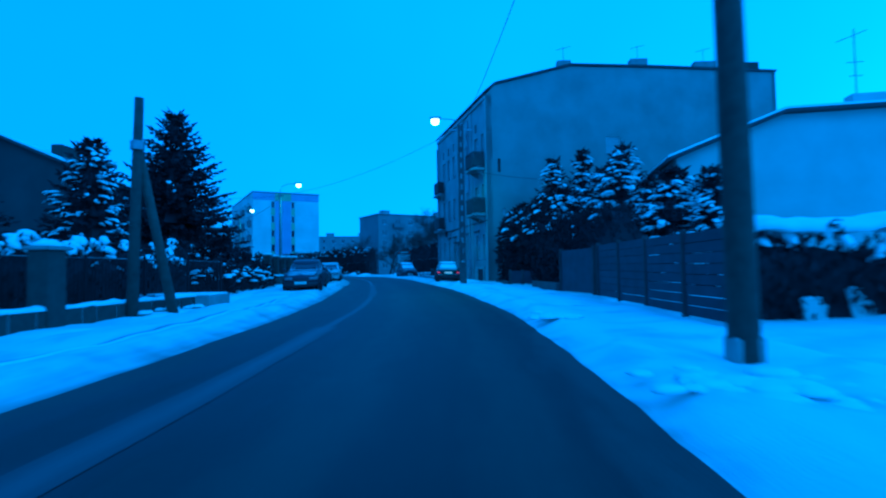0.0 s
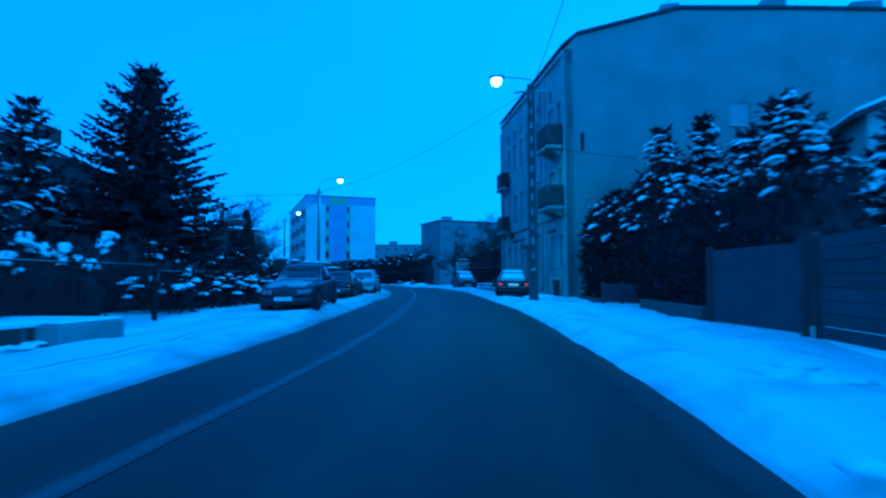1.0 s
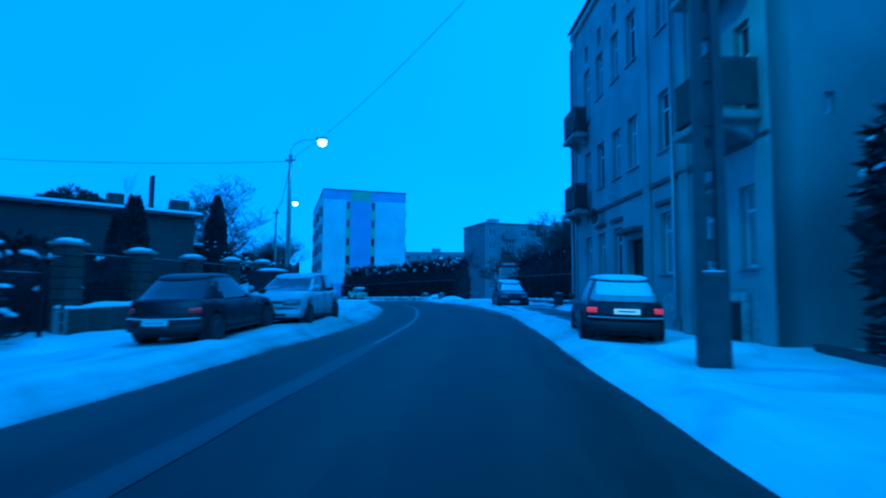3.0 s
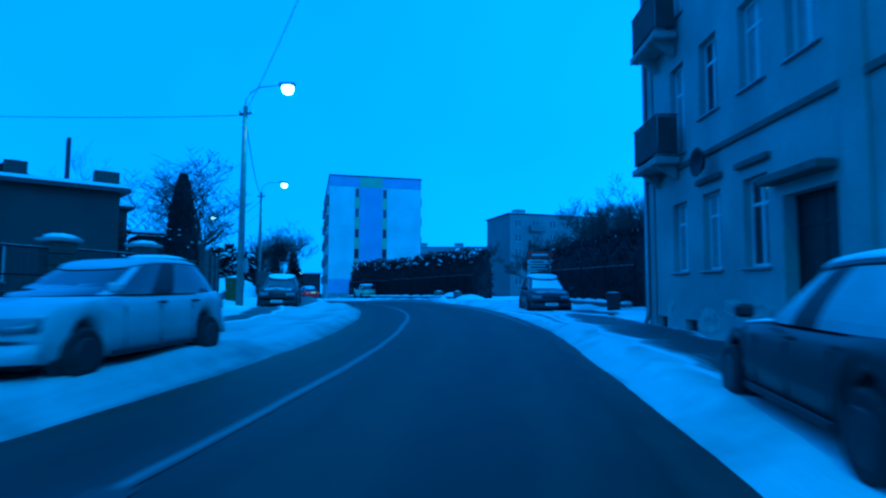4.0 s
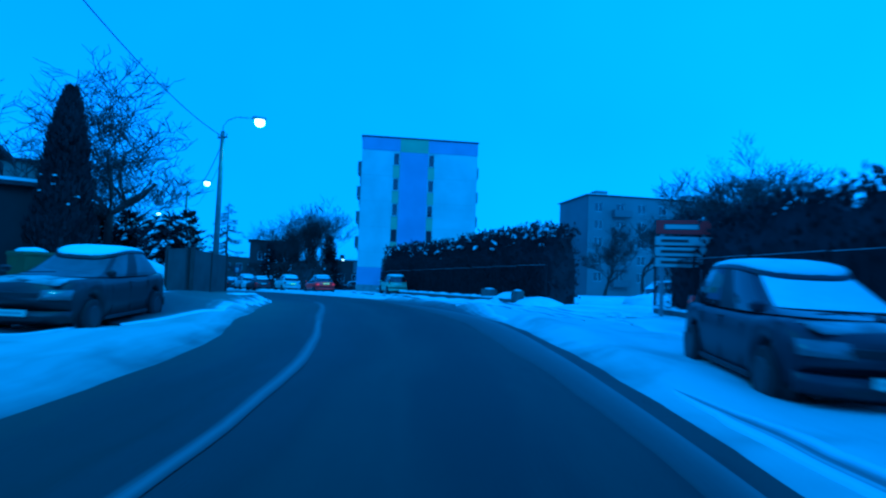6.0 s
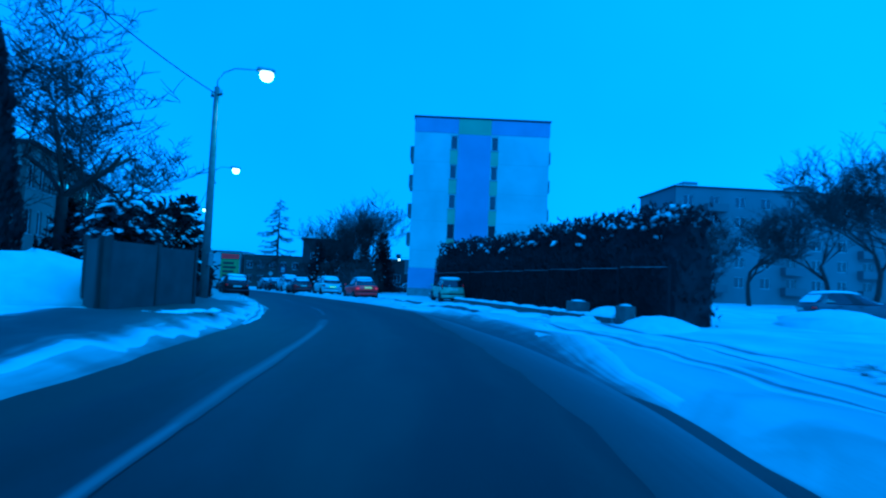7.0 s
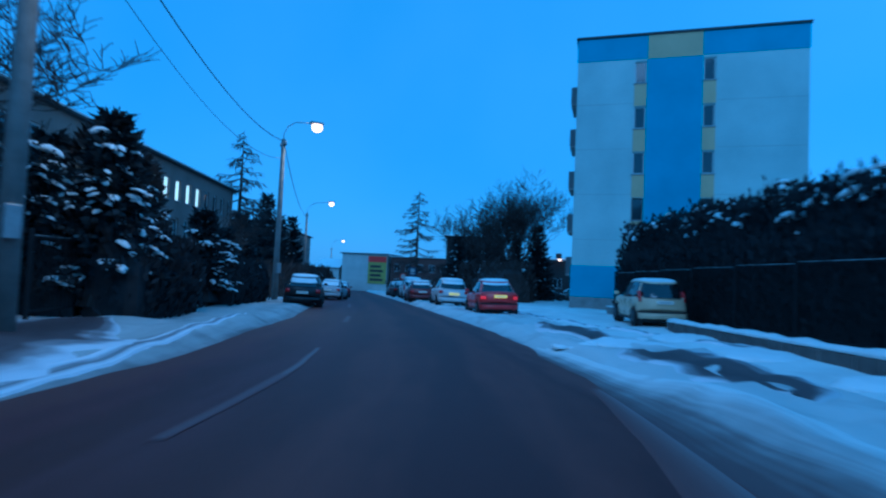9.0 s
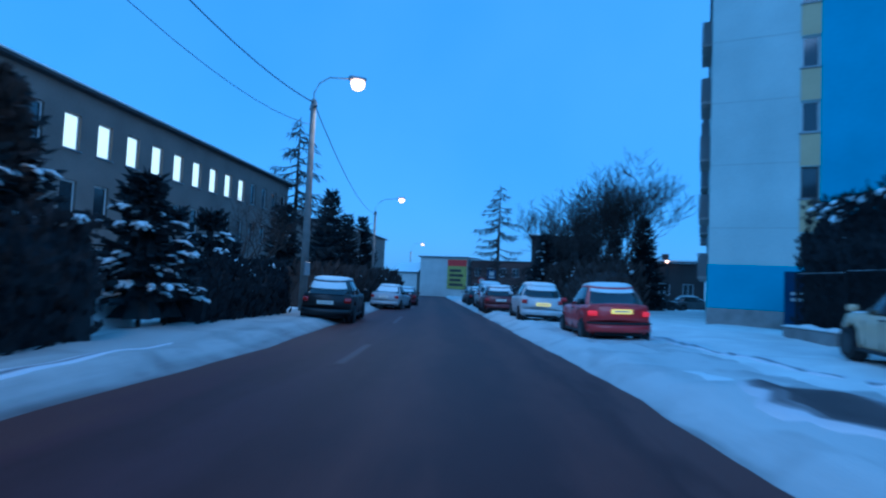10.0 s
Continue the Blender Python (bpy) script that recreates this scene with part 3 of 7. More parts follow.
patch(60, 72, 5.3, 6.1, "wet wheel track beside the hedge", 9, 0.3, RUT)
patch(4, 18, -5.11, -4.79, "faint wheel rut in the snow", 12, 0.15, RUT)


def slush(s0, s1, side, widths, label):
    """Trodden slush between the asphalt and the snow, sinking under the snow at both ends."""
    tab = LEFT if side < 0 else RIGHT

    def edges(s):
        inner = np.interp(s, *tab) - side * 0.12
        return inner, inner + side * (0.15 + np.interp(s, *widths) * (1 + 0.12 * wander(s, 7)))

    def height(x, y, s, k):
        ease = np.clip(np.minimum(s - s0, s1 - s) / 2.5, 0, 1)
        return np.where(k < 0.02, road_z(s) - 0.01, surface_z(x, y) - 0.05 + 0.066 * ease * (k < 0.99))
    return ribbon("slush", s0, s1, 0.3, edges, height, SLUSH_EDGE, label, "slush", [i / 24 for i in range(25)])


slush(56.5, 78, 1, ((56.5, 59, 61, 63, 65, 67, 70, 72, 75, 78), (0.3, 0.5, 0.8, 1.4, 2.0, 1.9, 1.4, 0.9, 0.5, 0.35)), "grey streaked slush at the mouth of the side street")


def mound(x, y, r, h, seed, label="piled-up shovelled snow"):
    rnd = random.Random(seed)
    m, n = Mesh(), 16
    rings = []
    lobes = [rnd.uniform(0.78, 1.15) for _ in range(n)]
    lobes = [(lobes[i - 1] + 2 * lobes[i] + lobes[(i + 1) % n]) / 4 for i in range(n)]
    for q in range(9):
        k = q / 8 * math.pi / 2
        w = r * max(math.cos(k), 0.02) ** 1.05
        rings.append([(w * lobes[i] * rnd.uniform(0.9, 1.1) * math.cos(2 * math.pi * i / n) + 0.12 * r * math.sin(k), w * lobes[i] * rnd.uniform(0.9, 1.1) * math.sin(2 * math.pi * i / n), h * math.sin(k) ** 1.2 * (0.9 + 0.25 * (lobes[i] - 1)) * rnd.uniform(0.93, 1.07) - 0.1) for i in range(n)])
    m.loft(rings)
    ob = part("snow_mound", m, SNOW_CLEAN, smooth=True, at=pose(x, y, gz(x, y), 0, 0, seed * 40))
    return tagged(ob, label, "snow pile")


mound(-22.2, 58.7, 2.0, 1.32, 1, "large heap of shovelled snow by the fence")
mound(-11.6, 70.0, 0.9, 0.6, 2, "heap of shovelled snow against the stone pillar")
mound(-10.0, 68.8, 1.1, 0.45, 3, "low heap of shovelled snow at the hedge corner")
mound(-5.2, 74.5, 2.2, 0.8, 4, "bank of cleared snow beside the yard")
mound(-1.2, 76.5, 2.5, 0.8, 5, "bank of cleared snow beside the yard")
mound(-33.1, 69.5, 0.9, 0.95, 6, "heap of snow behind a gap of the hedge")
mound(-20.3, 73.9, 1.3, 0.22, 8, "low heap of ploughed snow on the verge")
mound(-24.5, 75.9, 0.9, 0.16, 9, "low heap of ploughed snow on the verge")
mound(1.9, 34.2, 1.0, 0.3, 7, "low heap of snow against the house")


def clods(x, y, long, wide, n, seed, label):
    """Broken lumps of snow lying close together."""
    rnd = random.Random(seed)
    m = Mesh()
    for _ in range(n):
        r = rnd.uniform(0.05, 0.22)
        m.lump(rnd.gauss(0, wide / 2), rnd.gauss(0, long / 2), 0, r, r * rnd.uniform(0.6, 1.1), 0.02 + r * rnd.uniform(0.08, 0.22), rnd, 9)
    ob = part("loose_snow", m, SNOW_CLEAN, smooth=True, at=pose(x, y, gz(x, y) + 0.03))
    return tagged(ob, label, "loose snow", kind="stuff")


clods(2.9, 11.4, 0.9, 0.35, 22, 8, "loose lumps of snow thrown on the verge")
clods(3.2, 5.6, 0.7, 0.5, 22, 9, "loose lumps of snow at the pole's foot")
clods(3.9, 5.4, 0.5, 0.5, 12, 10, "loose lumps of snow at the pole's foot")
clods(4.0, 15.2, 0.5, 0.4, 12, 11, "a few dirty lumps of snow on the verge")
clods(-5.8, 62.5, 1.5, 0.6, 40, 13, "crumbled snow along the side street")
clods(-13.5, 71.2, 2.0, 0.5, 40, 14, "crumbled snow before the stone wall")
clods(-6.4, 16.0, 2.0, 0.4, 30, 17, "crumbled snow along the low wall")
clods(-20.6, 73.4, 1.2, 0.5, 30, 21, "crumbled snow at the edge of the bare patch")
clods(-18.2, 59.2, 1.6, 0.4, 30, 18, "crumbled snow by the driveway")


# ---- buildings ----
def wall(m, p0, p1, z0, z1, openings=(), thick=0.25, slot=0):
    """A wall from p0 to p1 (outer face to the right of that way), with through openings (u0, u1, v0, v1)."""
    a, b = Vector((*p0, 0)), Vector((*p1, 0))
    w = (b - a).length
    u = (b - a) / w
    n = Vector((-u.y, u.x, 0)) * thick
    us = sorted({0.0, w, *[o[0] for o in openings], *[o[1] for o in openings]})
    vs = sorted({z0, z1, *[o[2] for o in openings], *[o[3] for o in openings]})

    def at(s, z, inner=False):
        p = a + u * s + (n if inner else Vector((0, 0, 0)))
        return (p.x, p.y, z)

    def inside(s, z):
        return any(o[0] < s < o[1] and o[2] < z < o[3] for o in openings)
    for i in range(len(us) - 1):
        for j in range(len(vs) - 1):
            if inside((us[i] + us[i + 1]) / 2, (vs[j] + vs[j + 1]) / 2):
                continue
            for inner in (False, True):
                q = [at(us[i], vs[j], inner), at(us[i + 1], vs[j], inner), at(us[i + 1], vs[j + 1], inner), at(us[i], vs[j + 1], inner)]
                m.add(q if not inner else q[::-1], [(0, 1, 2, 3)], slot)
    for u0, u1, v0, v1 in openings:
        for (sa, za), (sb, zb) in (((u0, v0), (u1, v0)), ((u1, v0), (u1, v1)), ((u1, v1), (u0, v1)), ((u0, v1), (u0, v0))):
            m.add([at(sa, za), at(sb, zb), at(sb, zb, True), at(sa, za, True)], [(0, 1, 2, 3)], slot)
    m.add([at(0, z1), at(w, z1), at(w, z1, True), at(0, z1, True)], [(0, 1, 2, 3)], slot)
    m.add([at(0, z0), at(0, z1), at(0, z1, True), at(0, z0, True)], [(3, 2, 1, 0)], slot)
    m.add([at(w, z0), at(w, z1), at(w, z1, True), at(w, z0, True)], [(0, 1, 2, 3)], slot)
    return m


def window(parent, p0, p1, o, frame_mat=FRAME_W, glass=GLASS, sill=STEEL, deep=0.12, bars=(0.5,), transom=None, name="window"):
    """A window in the opening o of the wall p0-p1: frame with its panes, and a sill."""
    a, b = Vector((*p0, 0)), Vector((*p1, 0))
    u = (b - a).normalized()
    u0, u1, v0, v1 = o
    ang = math.degrees(math.atan2(u.y, u.x))
    origin = a + u * u0
    at = pose(origin.x, origin.y, v0, 0, 0, ang)
    w, h, f = u1 - u0, v1 - v0, 0.06
    m = Mesh()
    m.box(0, w, deep, deep + 0.06, 0, f).box(0, w, deep, deep + 0.06, h - f, h).box(0, f, deep, deep + 0.06, f, h - f).box(w - f, w, deep, deep + 0.06, f, h - f)
    cuts = [0.0, *[k * w for k in bars], w]
    for k in bars:
        m.box(k * w - f / 2, k * w + f / 2, deep + 0.002, deep + 0.058, f, h - f)
    if transom:
        m.box(f, w - f, deep + 0.003, deep + 0.057, transom * h - f / 2, transom * h + f / 2)
    win = part(name, m, frame_mat, parent, at=at)
    for i in range(len(cuts) - 1):
        g = Mesh().box(cuts[i] + f / 2, cuts[i + 1] - f / 2, deep + 0.02, deep + 0.04, f / 2, h - f / 2)
        part("pane", g, glass, win)
    if sill:
        part("sill", Mesh().box(-0.06, w + 0.06, -0.07, deep, -0.05, -0.005, 0.01), sill, win)
    return win


# --- the tenement with balconies ---
def tenement():
    c0 = Vector((3.25, 34.8))
    f = Vector((-0.262, 0.965))        # along the front
    g = Vector((0.965, 0.262))         # along the gable
    base, eave, deep, length = -0.35, 11.0, 22.4, 12.75
    house = thing("tenement_house", pose(c0.x, c0.y, 0, 0, 0, 0), "grey plastered three-storey tenement with iron balconies", "building")

    def L(v):
        return (v.x - c0.x, v.y - c0.y)
    p_front0, p_front1 = L(c0 + f * length), L(c0)                  # the outer face looks to the street
    openings, kinds = [], []
    cols = [0.68, 2.15, 4.25, 6.4, 7.78, 9.35, 10.85]
    for zi, z in enumerate((1.45, 4.65, 7.9)):
        for ci, c in enumerate(cols):
            u1 = length - c
            if zi == 0 and ci == 3:
                o = (u1 - 0.62, u1 + 0.62, 0.15, 2.55)
                kinds.append("door")
            elif ci in (0, 6) and zi > 0:
                o = (u1 - 0.38, u1 + 0.38, z - 0.5, z + 1.6)
                kinds.append("balcony_door")
            else:
                o = (u1 - 0.38, u1 + 0.38, z, z + 1.58)
                kinds.append("window")
            openings.append(o)
    for c in cols[1:]:
        u1 = length - c
        openings.append((u1 - 0.2, u1 + 0.2, 9.85, 10.45))
        kinds.append("attic_window")
    for c in (3.4, 6.0, 10.4, 12.0):
        openings.append((length - c - 0.3, length - c + 0.3, 0.05, 0.4))
        kinds.append("cellar_window")
    front = part("front_wall", wall(Mesh(), p_front0, p_front1, base, 11.78, openings, 0.4), PLASTER_FRONT, house)
    for o, k in zip(openings, kinds):
        if k == "door":
            d = window(house, p_front0, p_front1, o, DOOR, DOOR, None, 0.22, (0.5,), 0.8, "door")
            tagged(d, "dark wooden double door")
        elif k in ("attic_window", "cellar_window"):
            window(house, p_front0, p_front1, o, FRAME_D, GLASS, None, 0.15, ())
        else:
            window(house, p_front0, p_front1, o, FRAME_W, CURTAIN if (o[0] * 7 + o[2]) % 2 < 1.45 else GLASS, STEEL, 0.14, (0.5,), 0.7)
    # gable with its shallow roof line
    prof = [(0, 11.8), (0.6, 12.45), (5.9, 14.05), (12.0, 14.4), (22.4, 14.85)]
    gw = (8.4, 9.45, 8.35, 9.5)
    m = wall(Mesh(), L(c0 + f * 0.0), L(c0 + g * deep), base, eave - 0.0, [gw, (0.72, 0.92, 6.9, 7.75), (1.0, 1.2, 4.2, 4.6)], 0.4)
    top = [(*L(c0 + g * k), z) for k, z in prof]
    bot = [(*L(c0 + g * k), eave) for k, z in prof]
    for i in range(4):
        m.add([bot[i], bot[i + 1], top[i + 1], top[i]], [(0, 1, 2, 3)])
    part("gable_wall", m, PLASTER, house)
    window(house, L(c0), L(c0 + g * deep), gw, FRAME_W, CURTAIN, STEEL, 0.08, ())
    window(house, L(c0), L(c0 + g * deep), (0.72, 0.92, 6.9, 7.75), FRAME_D, GLASS, None, 0.2, ())
    window(house, L(c0), L(c0 + g * deep), (1.0, 1.2, 4.2, 4.6), FRAME_W, CURTAIN, None, 0.1, ())
    back = wall(Mesh(), L(c0 + g * deep), L(c0 + g * deep + f * length), base, 14.8, (), 0.4)
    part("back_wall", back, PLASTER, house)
    m = wall(Mesh(), L(c0 + g * deep + f * length), L(c0 + f * length), base, eave, (), 0.4)
    top2 = [(*L(c0 + g * k + f * length), z) for k, z in prof]
    bot2 = [(*L(c0 + g * k + f * length), eave) for k, z in prof]
    for i in range(4):
        m.add([bot2[i + 1], bot2[i], top2[i], top2[i + 1]], [(0, 1, 2, 3)])
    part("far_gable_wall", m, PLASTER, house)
    m = Mesh()
    for i in range(4):
        q = []
        for (k, z), e in ((prof[i], -0.16 if i == 0 else 0), (prof[i + 1], 0)):
            for ff in (-0.15, length + 0.15):
                v = c0 + g * (k + e) + f * ff
                q.append((*L(v), z + 0.02))
        lo = q
        hi = [(x, y, z + 0.14) for x, y, z in q]
        m.add([*lo, *hi], [(0, 1, 3, 2), (4, 6, 7, 5), (0, 4, 5, 1), (2, 3, 7, 6), (0, 2, 6, 4), (1, 5, 7, 3)])
    part("roof", m, ROOF, house)
    # plinth, string course and cornice, a little proud of the wall
    dirp = math.degrees(math.atan2(f.y, f.x))
    def course(name, z0, z1, out, material):
        part(name, Mesh().box(0.0, length, 0.0, out, z0, z1, 0.01), material, house, at=pose(0, 0, 0, 0, 0, dirp))
    course("string_course", 3.78, 3.9, 0.06, TRIM)
    course("cornice", 11.5, 11.74, 0.12, PLASTER_FRONT)
    course("plinth", -0.35, 0.03, 0.05, TRIM)
    # pilasters
    for c in (0.0, 3.0, 5.15, 12.3):
        part("pilaster", Mesh().box(c, c + 0.45, 0, 0.06, 0.034, 11.49, 0.012), PLASTER_FRONT, house, at=pose(0, 0, 0, 0, 0, dirp))
    # patched and peeling plaster round the cellar opening by the corner
    foot = pose(0, 0, 0, 0, 0, dirp)
    opening = part("cellar_surround", Mesh().box(0.78, 2.3, 0.002, 0.09, 0.8, 0.98, 0.02).box(0.78, 0.98, 0.002, 0.085, 0.04, 0.796, 0.02).box(2.08, 2.3, 0.002, 0.085, 0.04, 0.796, 0.02), PATCHED, house, "pale peeling surround of a cellar opening", at=foot)
    # near-black sheet in place of the shade inside the opening
    part("opening_dark", Mesh().box(0.985, 2.075, 0.002, 0.03, 0.04, 0.79), DOOR, opening)
    rnd = random.Random(77)
    for k, z, w, h in ((0.52, 0.36, 0.16, 0.5), (2.62, 0.66, 0.22, 0.3), (4.15, 0.7, 0.45, 0.24), (4.9, 0.32, 0.3, 0.22), (7.6, 0.55, 0.5, 0.3), (8.7, 0.75, 0.35, 0.18), (9.6, 0.4, 0.5, 0.25), (11.5, 0.6, 0.4, 0.3)):
        ring = [(k + w * math.cos(6.283 * i / 11) * rnd.uniform(0.7, 1.2), z + h * math.sin(6.283 * i / 11) * rnd.uniform(0.7, 1.2)) for i in range(11)]
        part("plaster_patch", Mesh().loft([[(x, y, zz) for x, zz in ring] for y in (0.002, 0.008)]), PATCHED, house, at=foot)
    # rainwater pipes
    for c in (3.6, 12.62):
        m = Mesh().tube([(c, 0.12, 11.1), (c, 0.12, 0.4), (c, 0.2, 0.15)], 0.055, 8)
        part("rain_pipe", m, STEEL, house, at=pose(0, 0, 0, 0, 0, dirp), smooth=True)
    # dark hoods over the ground-floor windows, and a dish aerial
    for c in (2.15, 4.25, 7.78, 9.35):
        part("window_hood", Mesh().box(c - 0.5, c + 0.5, 0.002, 0.1, 3.22, 3.34, 0.015), TRIM, house, at=pose(0, 0, 0, 0, 0, dirp))
    part("door_hood", Mesh().box(5.75, 7.2, 0.002, 0.32, 2.72, 2.86, 0.02), TRIM, house, at=pose(0, 0, 0, 0, 0, dirp))
    dish = Mesh().loft([[(9.3 + r * math.cos(6.283 * k / 16), 0.1 + y, 3.62 + r * math.sin(6.283 * k / 16)) for k in range(16)] for r, y in ((0.06, 0.06), (0.2, 0.1), (0.3, 0.2), (0.29, 0.21), (0.19, 0.12), (0.05, 0.08))])
    part("dish_aerial", dish, IRON, house, "dark round dish aerial", smooth=True, at=pose(0, 0, 0, 0, 0, dirp))
    # balconies
    for c0_, width, out, zs in ((0.15, 1.75, 0.9, (4.3, 7.2)), (10.6, 1.6, 0.62, (4.06, 7.0))):
        for z in zs:
            at = pose(0, 0, 0, 0, 0, dirp)
            b = part("balcony", Mesh().box(c0_, c0_ + width, 0.062, out, z - 0.16, z, 0.02), CONCRETE, house, "concrete balcony slab with iron railing", at=at)
            e = out - 0.06
            corners = [(c0_ + 0.04, 0.08), (c0_ + 0.04, e), (c0_ + width - 0.04, e), (c0_ + width - 0.04, 0.08)]
            part("handrail", Mesh().tube([(x, y, z + 0.98) for x, y in corners], 0.025, 5), IRON, b)
            part("lower_rail", Mesh().tube([(x, y, z + 0.1) for x, y in corners], 0.015, 4), IRON, b)
            part("front_panel", Mesh().box(c0_ + 0.06, c0_ + width - 0.06, e - 0.008, e + 0.008, z + 0.12, z + 0.94), FENCE, b)
            for x in (c0_ + 0.04, c0_ + width - 0.04):
                part("side_panel", Mesh().box(x - 0.008, x + 0.008, 0.1, e - 0.02, z + 0.12, z + 0.94), FENCE, b)
            part("snow", Mesh().lump(c0_ + width * 0.5, out * 0.55, z + 0.02, width * 0.35, out * 0.28, 0.1, random.Random(3)), SNOW_CLEAN, b, "snow lying on the slab")
            for x in (c0_ + 0.2, c0_ + width - 0.35):
                part("bracket", Mesh().add([(x, 0.062, z - 0.16), (x, out * 0.8, z - 0.16), (x, 0.062, z - 0.5), (x + 0.14, 0.062, z - 0.16), (x + 0.14, out * 0.8, z - 0.16), (x + 0.14, 0.062, z - 0.5)],
                                            [(0, 2, 1), (3, 4, 5), (0, 1, 4, 3), (1, 2, 5, 4), (2, 0, 3, 5)]), CONCRETE, b)
    # chimneys and aerials
    for k, w, h in ((5.9, 0.9, 0.5), (11.6, 1.2, 0.75), (17.0, 1.5, 0.75), (20.7, 1.6, 0.8)):
        v = c0 + g * k + f * 0.9
        x, y = L(v)
        z = np.interp(k, [p[0] for p in prof], [p[1] for p in prof]) + 0.14
        ch = part("chimney", Mesh().box(x - w / 2, x + w / 2, y - 0.3, y + 0.3, z - 0.1, z + h, 0.02), BRICK if k > 18 else CONCRETE, house)
        part("snow", Mesh().lump(x, y, z + h, w * 0.45, 0.25, 0.08, random.Random(int(k))), SNOW_CLEAN, ch)
        if k in (5.9, 11.6, 17.0):
            part("aerial", Mesh().tube([(x, y, z + h), (x, y, z + h + 1.0)], 0.02, 4).tube([(x - 0.5, y, z + h + 0.8), (x + 0.5, y, z + h + 1.05)], 0.015, 4), STEEL, ch)
    # closing floor inside so that the windows look into dark rooms
    inner = Mesh()
    for z in (3.5, 7.0, 10.3):
        q = [L(c0 + f * 0.4 + g * 0.4), L(c0 + f * (length - 0.4) + g * 0.4), L(c0 + f * (length - 0.4) + g * (deep - 0.4)), L(c0 + f * 0.4 + g * (deep - 0.4))]
        inner.add([(*p, z) for p in q] + [(*p, z + 0.2) for p in q], [(0, 1, 2, 3), (7, 6, 5, 4), (0, 4, 5, 1), (1, 5, 6, 2), (2, 6, 7, 3), (3, 7, 4, 0)])
    part("floor_slab", inner, CONCRETE, house)
    return house


tenement()


# --- the blue and white block of flats ---
def tower():
    a = Vector((-31.92, 89.44))
    u = Vector((0.866, 0.5))
    w, deep, base, top = 11.03, 24.0, -0.9, 14.3
    house = thing("apartment_block", pose(a.x, a.y, 0, 0, 0, math.degrees(math.atan2(u.y, u.x))), "five-storey pale concrete block with blue and yellow painted stripes", "building")
    # local: x along the gable end, y away from the street
    c1, c2 = 3.25, 6.58
    cols = (c1, c2)
    rows = [2.06 + 2.43 * i for i in range(5)]
    ops = []
    for c in cols:
        for z in rows:
            ops.append((c - 0.29, c + 0.29, z, z + 1.17))
    part("end_wall", wall(Mesh(), (0, 0), (w, 0), base, top, ops, 0.3), TOWER_W, house)
    for o in ops:
        window(house, (0, 0), (w, 0), o, FRAME_D if int(o[2] * 10) % 3 else FRAME_W, GLASS, STEEL, 0.1, (), None)
    # painted panels, proud of the wall
    def panel(name, x0, x1, z0, z1, m, out=0.03):
        part(name, Mesh().box(x0, x1, -out, -0.002, z0, z1), m, house)
    panel("blue_panel", c1 + 0.33, c2 - 0.33, 0.4, 13.05, TOWER_B)
    panel("blue_panel", -0.02, c1 + 0.33, 13.1, top + 0.01, TOWER_B)
    panel("blue_panel", c2 - 0.33, w + 0.02, 13.1, top + 0.01, TOWER_B)
    panel("yellow_panel", c1 + 0.33, c2 - 0.33, 13.05, top + 0.12, TOWER_Y, 0.04)
    panel("blue_plinth", -0.03, c1 + 0.31, 0.36, 2.0, TOWER_B, 0.04)
    panel("blue_plinth", c2 - 0.31, w + 0.03, 0.36, 2.0, TOWER_B, 0.04)
    panel("base_course", -0.05, w + 0.05, base, 0.355, CONCRETE, 0.06)
    for c in cols:
        for i in range(4):
            panel("yellow_panel", c - 0.31, c + 0.31, rows[i] + 1.2, rows[i + 1] - 0.06, TOWER_Y, 0.02)
    # panel joints on the pale parts
    for z in [3.4 + 2.43 * i for i in range(4)]:
        for x0, x1 in ((0.0, c1 - 0.33), (c2 + 0.33, w)):
            part("joint", Mesh().box(x0, x1, -0.006, -0.001, z, z + 0.025), TOWER_J, house)
    # long sides with balconies
    for side, x in ((-1, 0.0), (1, w)):
        ops2 = [(2.0 + 3.4 * i, 3.3 + 3.4 * i, z, z + 1.25) for i in range(6) for z in rows]
        p0, p1 = ((0, deep), (0, 0.3)) if side < 0 else ((w, 0.3), (w, deep))
        part("side_wall", wall(Mesh(), p0, p1, base, top, ops2, 0.3), TOWER_W, house)
        for o in ops2:
            window(house, p0, p1, o, FRAME_W, GLASS, None, 0.12)
        for z in rows[:]:
            for y in (2.6, 9.4, 16.2):
                b = part("balcony", Mesh().box(x + side * 0.2 - 0.19, x + side * 0.2 + 0.19, y - 1.2, y + 1.2, z - 0.6, z - 0.5), CONCRETE, house)
                part("parapet", Mesh().box(x + side * 0.38 - 0.02, x + side * 0.38 + 0.02, y - 1.2, y + 1.2, z - 0.5, z + 0.45), SLAB_DARK, b)
                part("parapet", Mesh().box(x + side * 0.18 - 0.16, x + side * 0.18 + 0.16, y - 1.2, y - 1.17, z - 0.5, z + 0.45), SLAB_DARK, b)
    part("back_wall", wall(Mesh(), (w, deep), (0, deep), base, top, (), 0.3), TOWER_W, house)
    part("roof", Mesh().box(-0.1, w + 0.1, -0.1, deep + 0.1, top + 0.015, top + 0.16, 0.02), ROOF, house)
    for z in rows:
        part("floor_slab", Mesh().box(0.32, w - 0.32, 0.35, deep - 0.32, z - 1.0, z - 0.8), CONCRETE, house)
    return house


tower()


